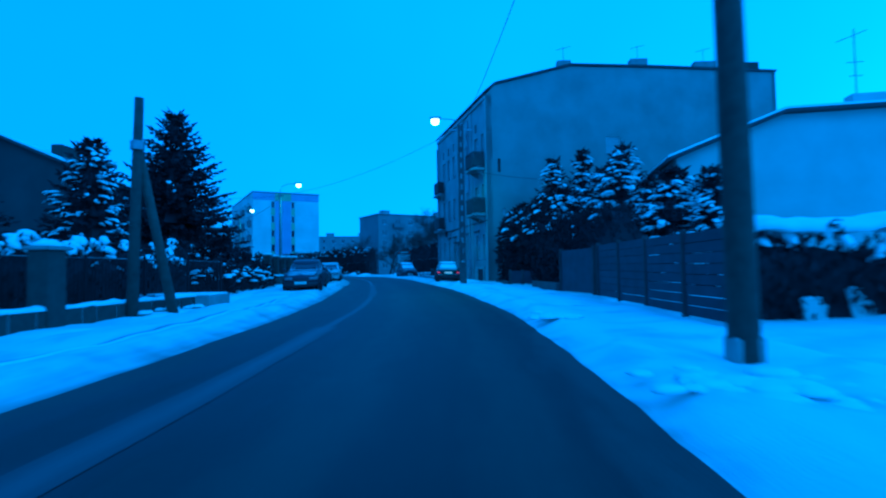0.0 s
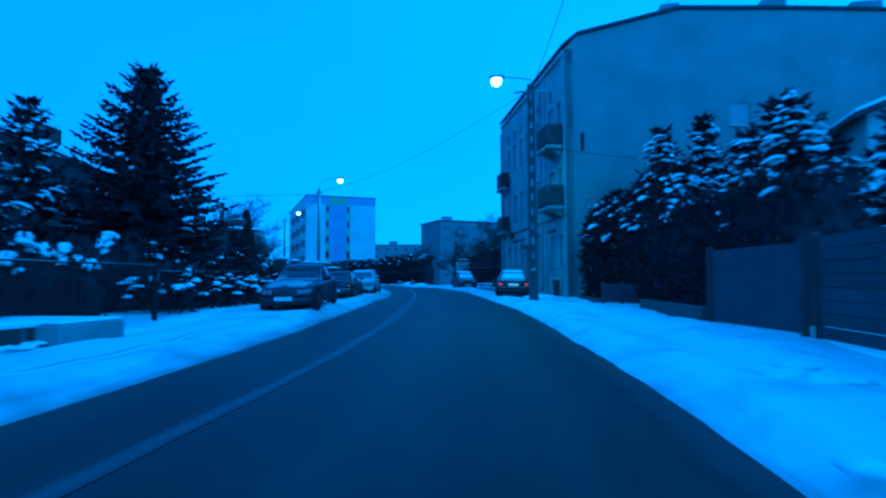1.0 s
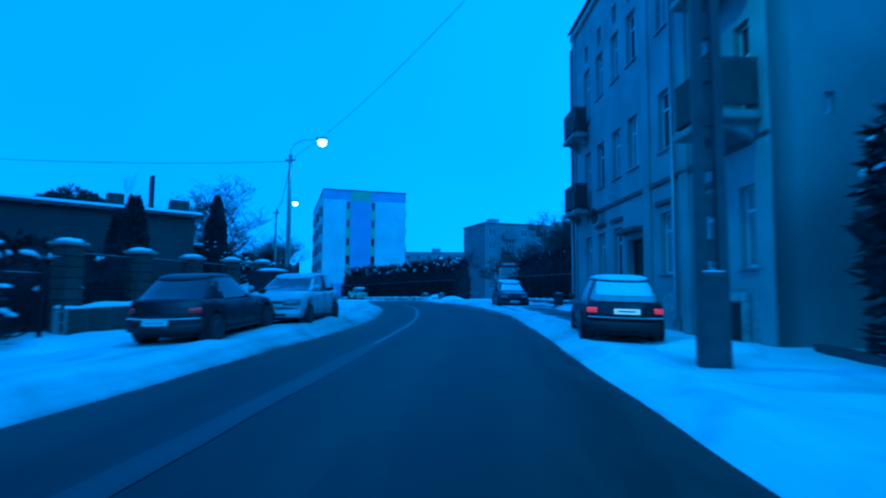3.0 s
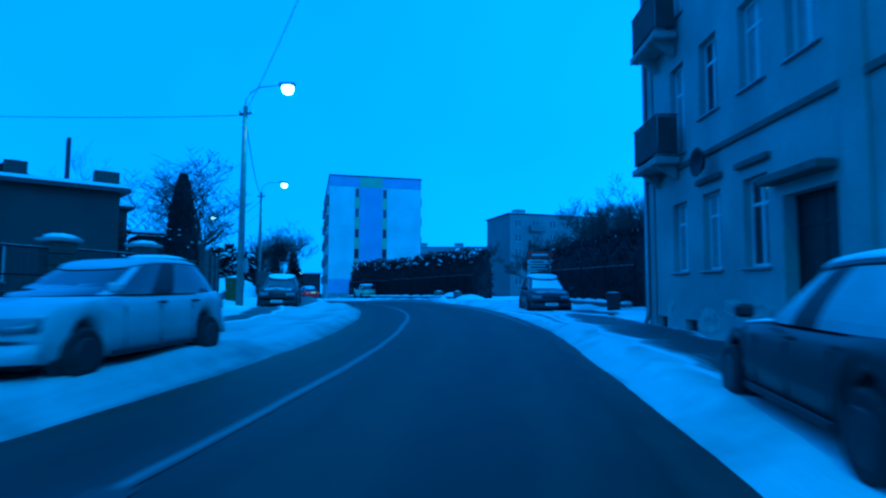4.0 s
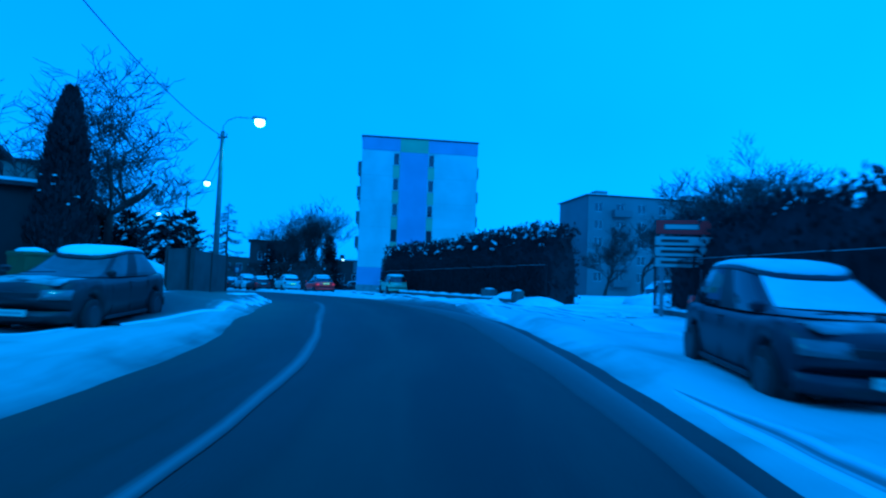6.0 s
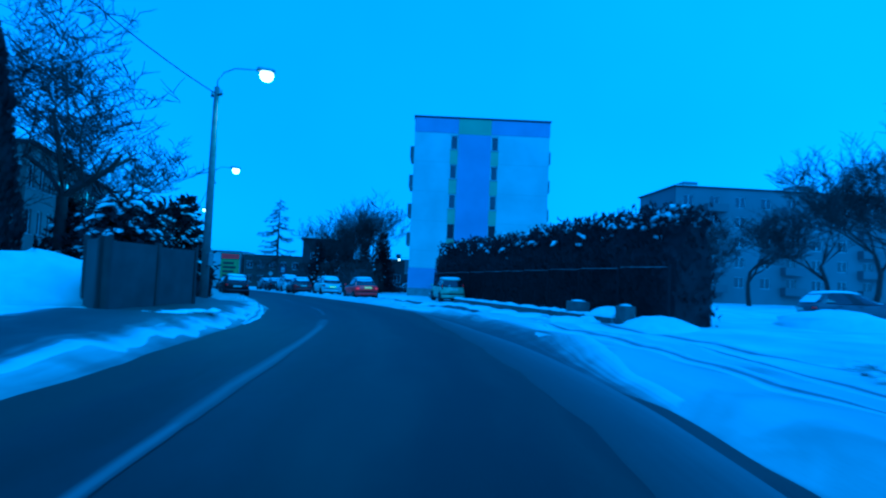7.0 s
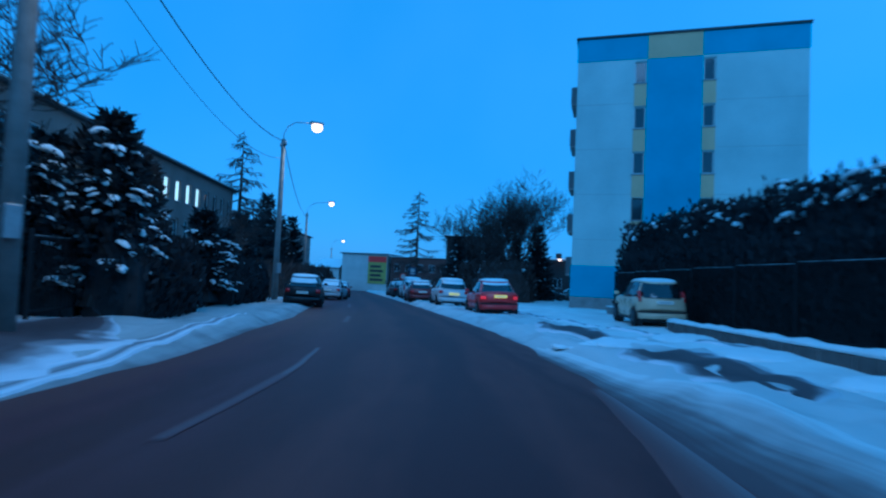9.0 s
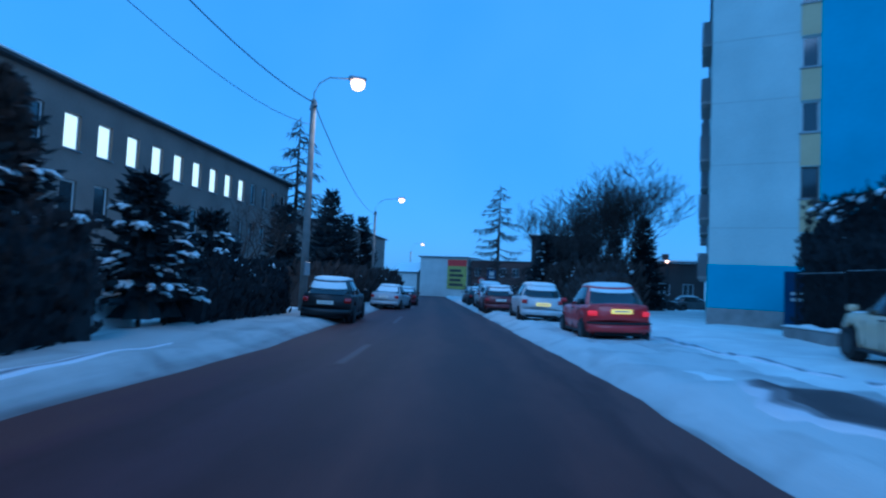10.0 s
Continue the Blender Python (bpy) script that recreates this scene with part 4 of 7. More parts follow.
def block(name, m, w, deep, h, storeys, bays, wall_mat, end_mat, label, roof_boxes=(), win=(1.3, 1.4), base=0.9, far=True, lit=(), balconies=False, glass=GLASS):
    """A plain long block: local x along its front, y away from the viewer."""
    b = thing(name, m, label, "building")
    step, floor = w / bays, (h - base - 0.5) / storeys
    ops = [(step * (i + 0.5) - win[0] / 2, step * (i + 0.5) + win[0] / 2, base + floor * j + 0.7, base + floor * j + 0.7 + win[1]) for j in range(storeys) for i in range(bays)]
    part("front_wall", wall(Mesh(), (0, 0), (w, 0), -4.0, h, ops, 0.3), wall_mat, b)
    for k, o in enumerate(ops):
        window(b, (0, 0), (w, 0), o, FRAME_W, LIT if k in lit else glass, None if far else STEEL, 0.1, (0.5,) if win[0] > 0.9 else ())
    part("end_wall", wall(Mesh(), (0, deep), (0, 0.002), -4.0, h, (), 0.3), end_mat, b)
    part("end_wall", wall(Mesh(), (w, 0.002), (w, deep), -4.0, h, (), 0.3), end_mat, b)
    part("back_wall", wall(Mesh(), (w, deep), (0, deep), -4.0, h, (), 0.3), wall_mat, b)
    part("roof", Mesh().box(-0.3, w + 0.3, -0.3, deep + 0.3, h + 0.004, h + 0.12, 0.02), ROOF, b)
    part("roof_snow", Mesh().box(-0.31, w + 0.31, -0.32, deep + 0.31, h + 0.124, h + 0.2, 0.03), SNOW_CLEAN, b, "thin snow on the roof")
    for x, y, sx, sy, sz in roof_boxes:
        part("chimney", Mesh().box(x - sx / 2, x + sx / 2, y - sy / 2, y + sy / 2, h + 0.1, h + 0.28 + sz, 0.03), wall_mat, b)
    if balconies:
        for j in range(storeys):
            for i in range(1, bays, 3):
                x = step * (i + 0.5)
                part("balcony", Mesh().box(x - 1.4, x + 1.4, -1.0, -0.004, base + floor * j, base + floor * j + 1.0), end_mat, b)
    for j in range(storeys):
        part("floor_slab", Mesh().box(0.32, w - 0.32, 0.4, deep - 0.32, base + floor * j - 0.1, base + floor * j + 0.1), CONCRETE, b)
    return b


# long grey block beyond the gardens, and a lower one behind it
block("housing_block", pose(-16.5, 127.5, 0, 0, 0, 32.6), 62, 11, 14.3, 5, 18, SLAB, SLAB_DARK, "long grey five-storey housing block with small windows", [(4, 5, 2, 2, 1.2), (20, 5, 3, 2, 1.4), (38, 5, 2, 2, 1.6)], balconies=True)
block("housing_block", pose(-62, 196, 0, 0, 0, 12), 42, 11, 14.0, 5, 12, SLAB, SLAB_DARK, "distant grey housing block with roof boxes", [(6, 5, 3, 2, 1.4), (18, 5, 3, 2, 1.4), (30, 5, 3, 2, 1.4)])

DARKWALL = mat("dark_weathered_render", (0.045, 0.040, 0.037), 0.9, 0.3, 0.6, 0.3, 12.0)
# the drab building with lit windows, behind the gardens
turn = math.degrees(math.atan2(0.632, -0.775))
block("office_building", pose(-38.6, 65.39, -0.5, 0, 0, turn), 25.6, 11, 7.5, 3, 16, SCHOOL, SCHOOL, "drab three-storey building with a row of lit upper windows",
      [(5, 3, 0.5, 0.5, 0.7), (16, 3, 0.5, 0.5, 0.7)], (0.75, 1.25), 0.1, False, lit=(35, 36, 37, 38, 39, 40, 41, 42, 43), glass=GLASS)
block("office_building", pose(-66.5, 88.2, -1.4, 0, 0, turn), 26, 10, 7.0, 2, 12, SCHOOL, SCHOOL, "lower drab building farther along the street", [(3, 4, 2.0, 1, 0.9), (12, 4, 2, 1, 0.9)], (0.9, 1.4), 0.3)

def cottage(name, m, w, deep, h, label, wall_mat, flat=True, rise=0.5, pitch=2.5, chimneys=(), openings=()):
    """A small house: local x along the street front, y away from it."""
    b = thing(name, m, label, "building")
    part("front_wall", wall(Mesh(), (0, 0), (w, 0), -0.8, h, openings, 0.3), wall_mat, b)
    for o in openings:
        window(b, (0, 0), (w, 0), o, FRAME_W, GLASS, STEEL)
    part("end_wall", wall(Mesh(), (0, deep), (0, 0.002), -0.8, h, (), 0.3), wall_mat, b)
    part("end_wall", wall(Mesh(), (w, 0.002), (w, deep), -0.8, h, (), 0.3), wall_mat, b)
    part("back_wall", wall(Mesh(), (w, deep), (0, deep), -0.8, h, (), 0.3), wall_mat, b)
    o = 0.35
    if flat:
        z0, z1 = h + 0.004, h + rise
        q = [(-o, -o, z0), (w + o, -o, z0), (w + o, deep + o, z1), (-o, deep + o, z1)]
        part("roof", Mesh().add(q + [(x, y, z + 0.16) for x, y, z in q], [(3, 2, 1, 0), (4, 5, 6, 7), (0, 1, 5, 4), (1, 2, 6, 5), (2, 3, 7, 6), (3, 0, 4, 7)]), ROOF, b)
        part("roof_snow", Mesh().add([(x * 0.995, y * 0.995, z + 0.164) for x, y, z in q] + [(x * 0.98, y * 0.98, z + 0.28) for x, y, z in q],
                                     [(3, 2, 1, 0), (4, 5, 6, 7), (0, 1, 5, 4), (1, 2, 6, 5), (2, 3, 7, 6), (3, 0, 4, 7)]), SNOW_CLEAN, b, "snow lying on the roof")
    else:
        ridge = h + pitch
        for name_, lift, e, mm in (("roof", 0.0, o, ROOF), ("roof_snow", 0.15, o - 0.06, SNOW_CLEAN)):
            q = [(-e, -e, h - 0.25 + lift), (w + e, -e, h - 0.25 + lift), (w + e, deep / 2, ridge + lift), (-e, deep / 2, ridge + lift), (w + e, deep + e, h - 0.25 + lift), (-e, deep + e, h - 0.25 + lift)]
            mesh = Mesh().add(q + [(x, y, z + (0.14 if lift == 0 else 0.07)) for x, y, z in q], [(6, 7, 8, 9), (9, 8, 10, 11), (0, 3, 2, 1), (3, 5, 4, 2), (0, 1, 7, 6), (4, 5, 11, 10), (1, 2, 8, 7), (2, 4, 10, 8), (3, 0, 6, 9), (5, 3, 9, 11)])
            part(name_, mesh, mm, b)
        for x in (0.001, w - 0.001):
            part("gable", Mesh().add([(x, 0, h), (x, deep, h), (x, deep / 2, ridge - 0.05)], [(0, 1, 2)]), wall_mat, b)
    for x, y, s, t in chimneys:
        c = part("chimney", Mesh().box(x - s / 2, x + s / 2, y - 0.3, y + 0.3, h, h + t, 0.02), BRICK, b)
        part("snow", Mesh().lump(x, y, h + t, s * 0.45, 0.25, 0.08, random.Random(5)), SNOW_CLEAN, c)
    return b


# pale building with the advertising board at the street's end
shop = cottage("shop_building", pose(-101, 119.5, -3.0, 0, 0, 33), 8.8, 8, 7.2, "pale flat-roofed shop building with an advertising board", PALE, True, 0.0)
m = Mesh().box(0, 3.5, -0.12, -0.02, 0, 5.0, 0.02)
board = part("advertising_board", m, YELLOW, shop, "yellow advertising board with a red head", at=pose(5.2, -0.05, 1.9))
part("board_head", Mesh().box(0.02, 3.48, -0.15, -0.125, 3.9, 4.95), RED, board)
for i in range(4):
    part("board_bar", Mesh().box(0.4, 2.9 - 0.4 * (i % 2), -0.15, -0.125, 0.5 + 0.8 * i, 0.95 + 0.8 * i), FENCE, board)
cottage("shop_annexe", pose(-105.4, 116.7, -3.0, 0, 0, 33), 4.6, 6, 4.6, "low pale annexe with a shallow gabled roof", PALE, False, 0, 1.4)
block("brick_building", pose(-93.0, 124.7, -3.0, 0, 0, 33), 13, 8, 6.8, 2, 6, BRICK, BRICK, "dark brick two-storey building beside the shop", win=(1.1, 1.4))
cottage("garden_house", pose(-66.8, 113.3, -1.3, 0, 0, 43), 7.7, 7, 7.4, "dark flat-roofed house behind the bare trees", DARKWALL, True, 0.0, 0, (), [(1.2, 2.3, 1.4, 2.7), (4.6, 5.7, 1.4, 2.7), (1.2, 2.3, 4.4, 5.7), (4.6, 5.7, 4.4, 5.7)])
cottage("garden_house", pose(-54.8, 118.6, -1.2, 0, 0, 33), 5.2, 6, 4.6, "low dark house behind the housing block", DARKWALL, True, 0.3, 0, [(1.5, 2, 0.7, 1.0)], [(1.0, 2.0, 1.3, 2.5), (3.2, 4.2, 1.3, 2.5)])


# pale house behind the fence near the tenement: wall rising to a flat roof
b = thing("pale_house", pose(12.4, 28.4, 0, 0, 0, -9), "pale rendered house with a snow-edged low roof", "building")
prof = [(0, 6.2), (5.0, 8.1), (17, 8.15)]
m = Mesh()
for i in range(2):
    (x0, z0), (x1, z1) = prof[i], prof[i + 1]
    m.add([(x0, 0, -0.8), (x1, 0, -0.8), (x1, 0, z1), (x0, 0, z0)], [(0, 1, 2, 3)])
    m.add([(x0, 4.5, -0.8), (x1, 4.5, -0.8), (x1, 4.5, z1), (x0, 4.5, z0)], [(3, 2, 1, 0)])
m.add([(0, 0, -0.8), (0, 4.5, -0.8), (0, 4.5, 6.2), (0, 0, 6.2)], [(3, 2, 1, 0)])
m.add([(17, 0, -0.8), (17, 4.5, -0.8), (17, 4.5, 8.15), (17, 0, 8.15)], [(0, 1, 2, 3)])
part("house_wall", m, PALE, b)
for nm, z, t, mm, e in (("roof", 0.004, 0.16, ROOF, 0.5), ("roof_snow", 0.168, 0.12, SNOW_CLEAN, 0.46)):
    m = Mesh()
    for i in range(2):
        (x0, z0), (x1, z1) = prof[i], prof[i + 1]
        if i == 0:
            x0, z0 = x0 - e, z0 - e * 0.38
        q = [(x0, -e, z0 + z), (x1, -e, z1 + z), (x1, 5, z1 + z), (x0, 5, z0 + z)]
        m.add(q + [(x, y, k + t) for x, y, k in q], [(3, 2, 1, 0), (4, 5, 6, 7), (0, 1, 5, 4), (1, 2, 6, 5), (2, 3, 7, 6), (3, 0, 4, 7)])
    part(nm, m, mm, b)
c = part("chimney", Mesh().box(8.6, 10.2, 1, 1.8, 8.2, 9.2, 0.02), PALE, b)
part("aerial", Mesh().tube([(9.0, 1.4, 9.2), (9.0, 1.4, 12.6)], 0.03, 5).tube([(8.2, 1.4, 12.0), (9.6, 1.4, 12.5)], 0.02, 4).tube([(8.7, 1.4, 10.2), (9.3, 1.4, 10.2)], 0.02, 4).tube([(8.6, 1.4, 10.9), (9.4, 1.4, 10.9)], 0.02, 4), STEEL, c)

# houses on the other side
cottage("garden_house", pose(-16.0, 29.0, 0, 0, 0, 94), 4.6, 13, 5.4, "dark gabled house behind the spruces", DARKWALL, False, 0, 2.7, [(2.0, 4.4, 1.6, 2.6)])
cottage("garden_house", pose(-25.5, 40.0, 0, 0, 0, 55), 10.6, 7, 4.7, "low house with snow on its shallow roof", DARKWALL, True, 0.35, 0, [(7.35, 2.4, 0.75, 1.2), (10.35, 2.0, 0.9, 1.12), (9.0, 2.2, 0.14, 2.35)], [(2, 3.2, 1.2, 2.5), (6, 7.2, 1.2, 2.5)])
cottage("garden_house", pose(-31.7, 52.7, 0, 0, 0, 55), 5.9, 5, 5.6, "dark flat-roofed house behind the gardens", DARKWALL, True, 0.2, 0, [(4.6, 1.5, 0.3, 0.9)], [(3.6, 4.5, 3.2, 4.5)])
cottage("lean_to", pose(-27.9, 57.9, 0, 0, 0, 55), 1.7, 3, 4.1, "low dark lean-to against the house", DARKWALL, True, 0.3)


# ---- plants ----
def leaf(m, p, d, w, rnd, slot=0):
    """A small narrow blade at p along d."""
    side = d.cross(Vector((rnd.uniform(-1, 1), rnd.uniform(-1, 1), rnd.uniform(-1, 1)))).normalized() * w
    q = p + d * 0.45
    m.add([p, q + side, p + d, q - side], [(0, 1, 2, 3)], slot)


def spruce(x, y, h, r, seed, label, snow=0.4, thin=1.0, start=0.06, group="conifers in the gardens", needle=0.34, clump=1.0):
    rnd = random.Random(seed)
    t = thing("spruce", pose(x, y, gz(x, y), 0, 0, rnd.uniform(0, 360)), label, "conifer", group)
    part("trunk", Mesh().tube([(0, 0, -0.2), (0.02, 0, h * 0.5), (0, 0, h * 0.97)], [h * 0.018, h * 0.011, 0.012], 7), BARK, t)
    crown, load = Mesh(), Mesh()
    whorls = int(h * 3.6 * thin)
    for z, w in ((0.06, 0.5), (0.2, 0.44), (0.36, 0.35), (0.52, 0.26), (0.68, 0.15)):
        ring = [[(r * q * (1 if i % 2 else 0.72) * rnd.uniform(0.8, 1.1) * math.cos(6.283 * i / 14), r * q * (1 if i % 2 else 0.72) * rnd.uniform(0.8, 1.1) * math.sin(6.283 * i / 14), h * zz) for i in range(14)]
                for q, zz in ((w, z), (w * 0.55, z + 0.12), (0.03, z + 0.28))]
        crown.loft(ring)
    for k in range(whorls):
        q = start + (1 - start) * (k + rnd.uniform(0, 0.8)) / whorls
        z = h * q
        if z > h * 0.985:
            continue
        n = max(4, int(10 * (1 - q) ** 0.5))
        a0 = rnd.uniform(0, 6.28)
        for i in range(n):
            a = a0 + 6.283 * i / n + rnd.uniform(-0.25, 0.25)
            span = r * (1 - q) ** 0.8 * rnd.uniform(0.72, 1.12) + 0.12
            out = Vector((math.cos(a), math.sin(a), 0))
            tip_drop = rnd.uniform(0.05, 0.28) * span * (1 - q)
            steps = max(3, int(span / 0.21))
            prev = Vector((0, 0, z))
            pts = [prev]
            for j in range(1, steps + 1):
                f = j / steps
                p = Vector((0, 0, z)) + out * span * f + Vector((0, 0, -tip_drop * f * 1.6 + 0.30 * span * f * f * (0.35 + q)))
                pts.append(p)
                d = (p - prev).normalized()
                side = Vector((-out.y, out.x, 0))
                for sgn in (-1, 1):
                    for e in range(3):
                        dd = (d * rnd.uniform(0.5, 1.0) + side * sgn * rnd.uniform(0.4, 1.0) + Vector((0, 0, rnd.uniform(-0.75, 0.05)))).normalized()
                        leaf(crown, prev.lerp(p, rnd.random()), dd * needle * rnd.uniform(0.6, 1.2) * (1.15 - 0.5 * f), 0.07, rnd)
                leaf(crown, p, (d + Vector((0, 0, rnd.uniform(-0.2, 0.3)))).normalized() * needle * 0.8, 0.05, rnd)
                prev = p
            if rnd.random() < snow and span > 0.35:
                f0 = rnd.uniform(0.4, 0.75)
                for e in range(rnd.choice((2, 3, 4))):
                    p = pts[min(len(pts) - 1, int((f0 + 0.1 * e) * len(pts)))]
                    k = rnd.uniform(0.45, 1.0) * clump
                    load.pad((p.x + rnd.uniform(-0.12, 0.12), p.y + rnd.uniform(-0.12, 0.12), p.z + 0.02), out + Vector((rnd.uniform(-0.5, 0.5), rnd.uniform(-0.5, 0.5), 0)), 0.46 * k, 0.12 * k, 0.07 * k, rnd)
    for j in range(8):
        leaf(crown, Vector((0, 0, h * (0.93 + 0.008 * j))), Vector((rnd.uniform(-1, 1), rnd.uniform(-1, 1), 1.2)).normalized() * 0.2, 0.03, rnd)
    tagged(part("crown", crown, SPRUCE, t), kind="stuff")
    if load.v:
        tagged(part("snow_load", load, SNOW_CLEAN, t, "clumps of snow on the branches", smooth=True), kind="stuff")
    return t


def foliage_core(m, w, d, h, rnd, x0=0.0, top=None):
    """An uneven dark body inside a hedge, from x0 along x."""
    n = max(2, int(w / 0.8))
    rings = []
    for i in range(n + 1):
        x = x0 + w * i / n
        hh = (top(x) if top else h) * rnd.uniform(0.86, 0.93)
        e = d / 2 * rnd.uniform(0.75, 0.9)
        rings.append([(x, -e, -0.1), (x, -e * 0.95, hh * 0.7), (x, -e * 0.45, hh), (x, e * 0.45, hh), (x, e * 0.95, hh * 0.7), (x, e, -0.1)])
    m.loft(rings)


def hedge(name, p0, p1, h, d, seed, label, snow=1.0, density=130, category="hedge", top=None, blade=0.21, mat_=None, width=0.05):
    rnd = random.Random(seed)
    a, b = Vector(p0), Vector(p1)
    w = (b - a).length
    ang = math.degrees(math.atan2(b.y - a.y, b.x - a.x))
    z0, z1 = gz(*p0), gz(*p1)
    t = thing(name, pose(a.x, a.y, min(z0, z1), 0, 0, ang), label, category)
    peaks = [rnd.uniform(0.0, 0.34) for _ in range(int(w / 0.55) + 3)]

    def crest(x):
        i = x / 0.55
        k = int(i)
        f = abs((i - k) - 0.5) * 2
        return (top(x) if top else h) * (1.0 - 0.02 * f) - 0.35 * f * (0.3 + peaks[max(0, min(k, len(peaks) - 1))]) - peaks[max(0, min(k, len(peaks) - 1))]
    core, leaves, load = Mesh(), Mesh(), Mesh()
    foliage_core(core, w, d, h, rnd, 0, crest)
    part("inner_growth", core, mat_ or THUJA, t)
    count = int(density * w * (h + d * 0.5))
    for _ in range(count):
        x = rnd.uniform(-0.15, w + 0.15)
        hh = crest(min(max(x, 0), w))
        z = hh * rnd.random() ** 0.8
        edge = rnd.random()
        side = -1 if rnd.random() < 0.75 else 1
        half = d / 2 * (1 - 0.55 * max(0, z / hh - 0.65) / 0.35) * rnd.uniform(0.85, 1.1)
        y = side * half if edge < 0.8 else rnd.uniform(-half, half)
        if edge >= 0.8:
            z = hh * rnd.uniform(0.9, 1.02)
        if (x < 0.1 or x > w - 0.1) or rnd.random() < 0.06:
            x = rnd.choice((-0.08, w + 0.08)) if rnd.random() < 0.5 else x
            y = rnd.uniform(-half, half)
        dd = Vector((rnd.uniform(-0.4, 0.4), side * rnd.uniform(0.1, 0.6), rnd.uniform(0.5, 1.2))).normalized()
        leaf(leaves, Vector((x, y, z - 0.1)), dd * blade * rnd.uniform(0.7, 1.3), width, rnd)
    tagged(part("foliage", leaves, mat_ or THUJA, t), kind="stuff")
    for _ in range(int(w * 4.2 * snow)):
        x = rnd.uniform(0, w)
        hh = crest(x)
        z = hh * (1 - abs(rnd.gauss(0, 0.10)))
        half = d / 2 * (1 - 0.55 * max(0, z / hh - 0.65) / 0.35)
        k = rnd.uniform(0.4, 1.0)
        load.pad((x, -half * rnd.uniform(0.7, 1.1), z + 0.02), Vector((rnd.uniform(-1, 1), -rnd.uniform(0, 0.6), 0)), 0.5 * k, 0.15 * k, 0.13 * k, rnd)
    if snow >= 3:
        rings, n = [], int(w / 0.25)
        for i in range(n + 1):
            x = w * i / n
            z, e = h * 0.93 + 0.05 * rnd.uniform(-1, 1), d / 2 * rnd.uniform(0.85, 1.05)
            rings.append([(x, -e, z - 0.05), (x, -e * 0.9, z + 0.13), (x, -e * 0.3, z + 0.24), (x, e * 0.3, z + 0.24), (x, e * 0.9, z + 0.13), (x, e, z - 0.05)])
        part("snow_cap", Mesh().loft(rings), SNOW_CLEAN, t, "thick cap of snow", smooth=True)
    if load.v:
        tagged(part("snow_load", load, SNOW_CLEAN, t, "clumps of snow on the leaves", smooth=True), kind="stuff")
    return t


def bare_tree(x, y, h, spread, seed, label, depth=6, lean=(0, 0), name="bare_tree", group="bare trees", trunk=None, fine=0.0065):
    rnd = random.Random(seed)
    t = thing(name, pose(x, y, gz(x, y), 0, 0, rnd.uniform(0, 360)), label, "tree", group)
    limbs, twigs, stem = Mesh(), Mesh(), Mesh()

    def grow(p, d, length, r, level):
        steps = 3
        pts, rr = [p], [r]
        for i in range(steps):
            d = (d + Vector((rnd.uniform(-1, 1), rnd.uniform(-1, 1), rnd.uniform(-0.6, 0.9))) * 0.27).normalized()
            p = p + d * length / steps
            pts.append(p)
            rr.append(r * (1 - 0.4 * (i + 1) / steps))
        (stem if level == 0 else limbs if level < 4 else twigs).tube(pts, rr, 7 if level == 0 else 4 if level < 3 else 3, caps=False)
        if level >= depth:
            return
        for i in range(rnd.choice((2, 3, 3)) if level else 4):
            k = rnd.choice((1, 2, 3)) if level else rnd.choice((2, 3, 3))
            az = rnd.uniform(0, 6.28)
            side = Vector((math.cos(az), math.sin(az), rnd.uniform(-0.1, 0.5))) * spread
            nd = (d * rnd.uniform(0.7, 1.1) + side * rnd.uniform(0.5, 1.0)).normalized()
            grow(pts[k], nd, length * rnd.uniform(0.66, 0.86), max(rr[k] * rnd.uniform(0.54, 0.70), fine), level + 1)
    grow(Vector((0, 0, -0.2)), Vector((lean[0], lean[1], 1)).normalized(), h * 0.33, trunk or h * 0.02, 0)
    part("trunk", stem, BARK, t, smooth=True)
    tagged(part("limb_growth", limbs, TWIG, t), kind="stuff")
    tagged(part("twig_growth", twigs, TWIG, t), kind="stuff")
    return t


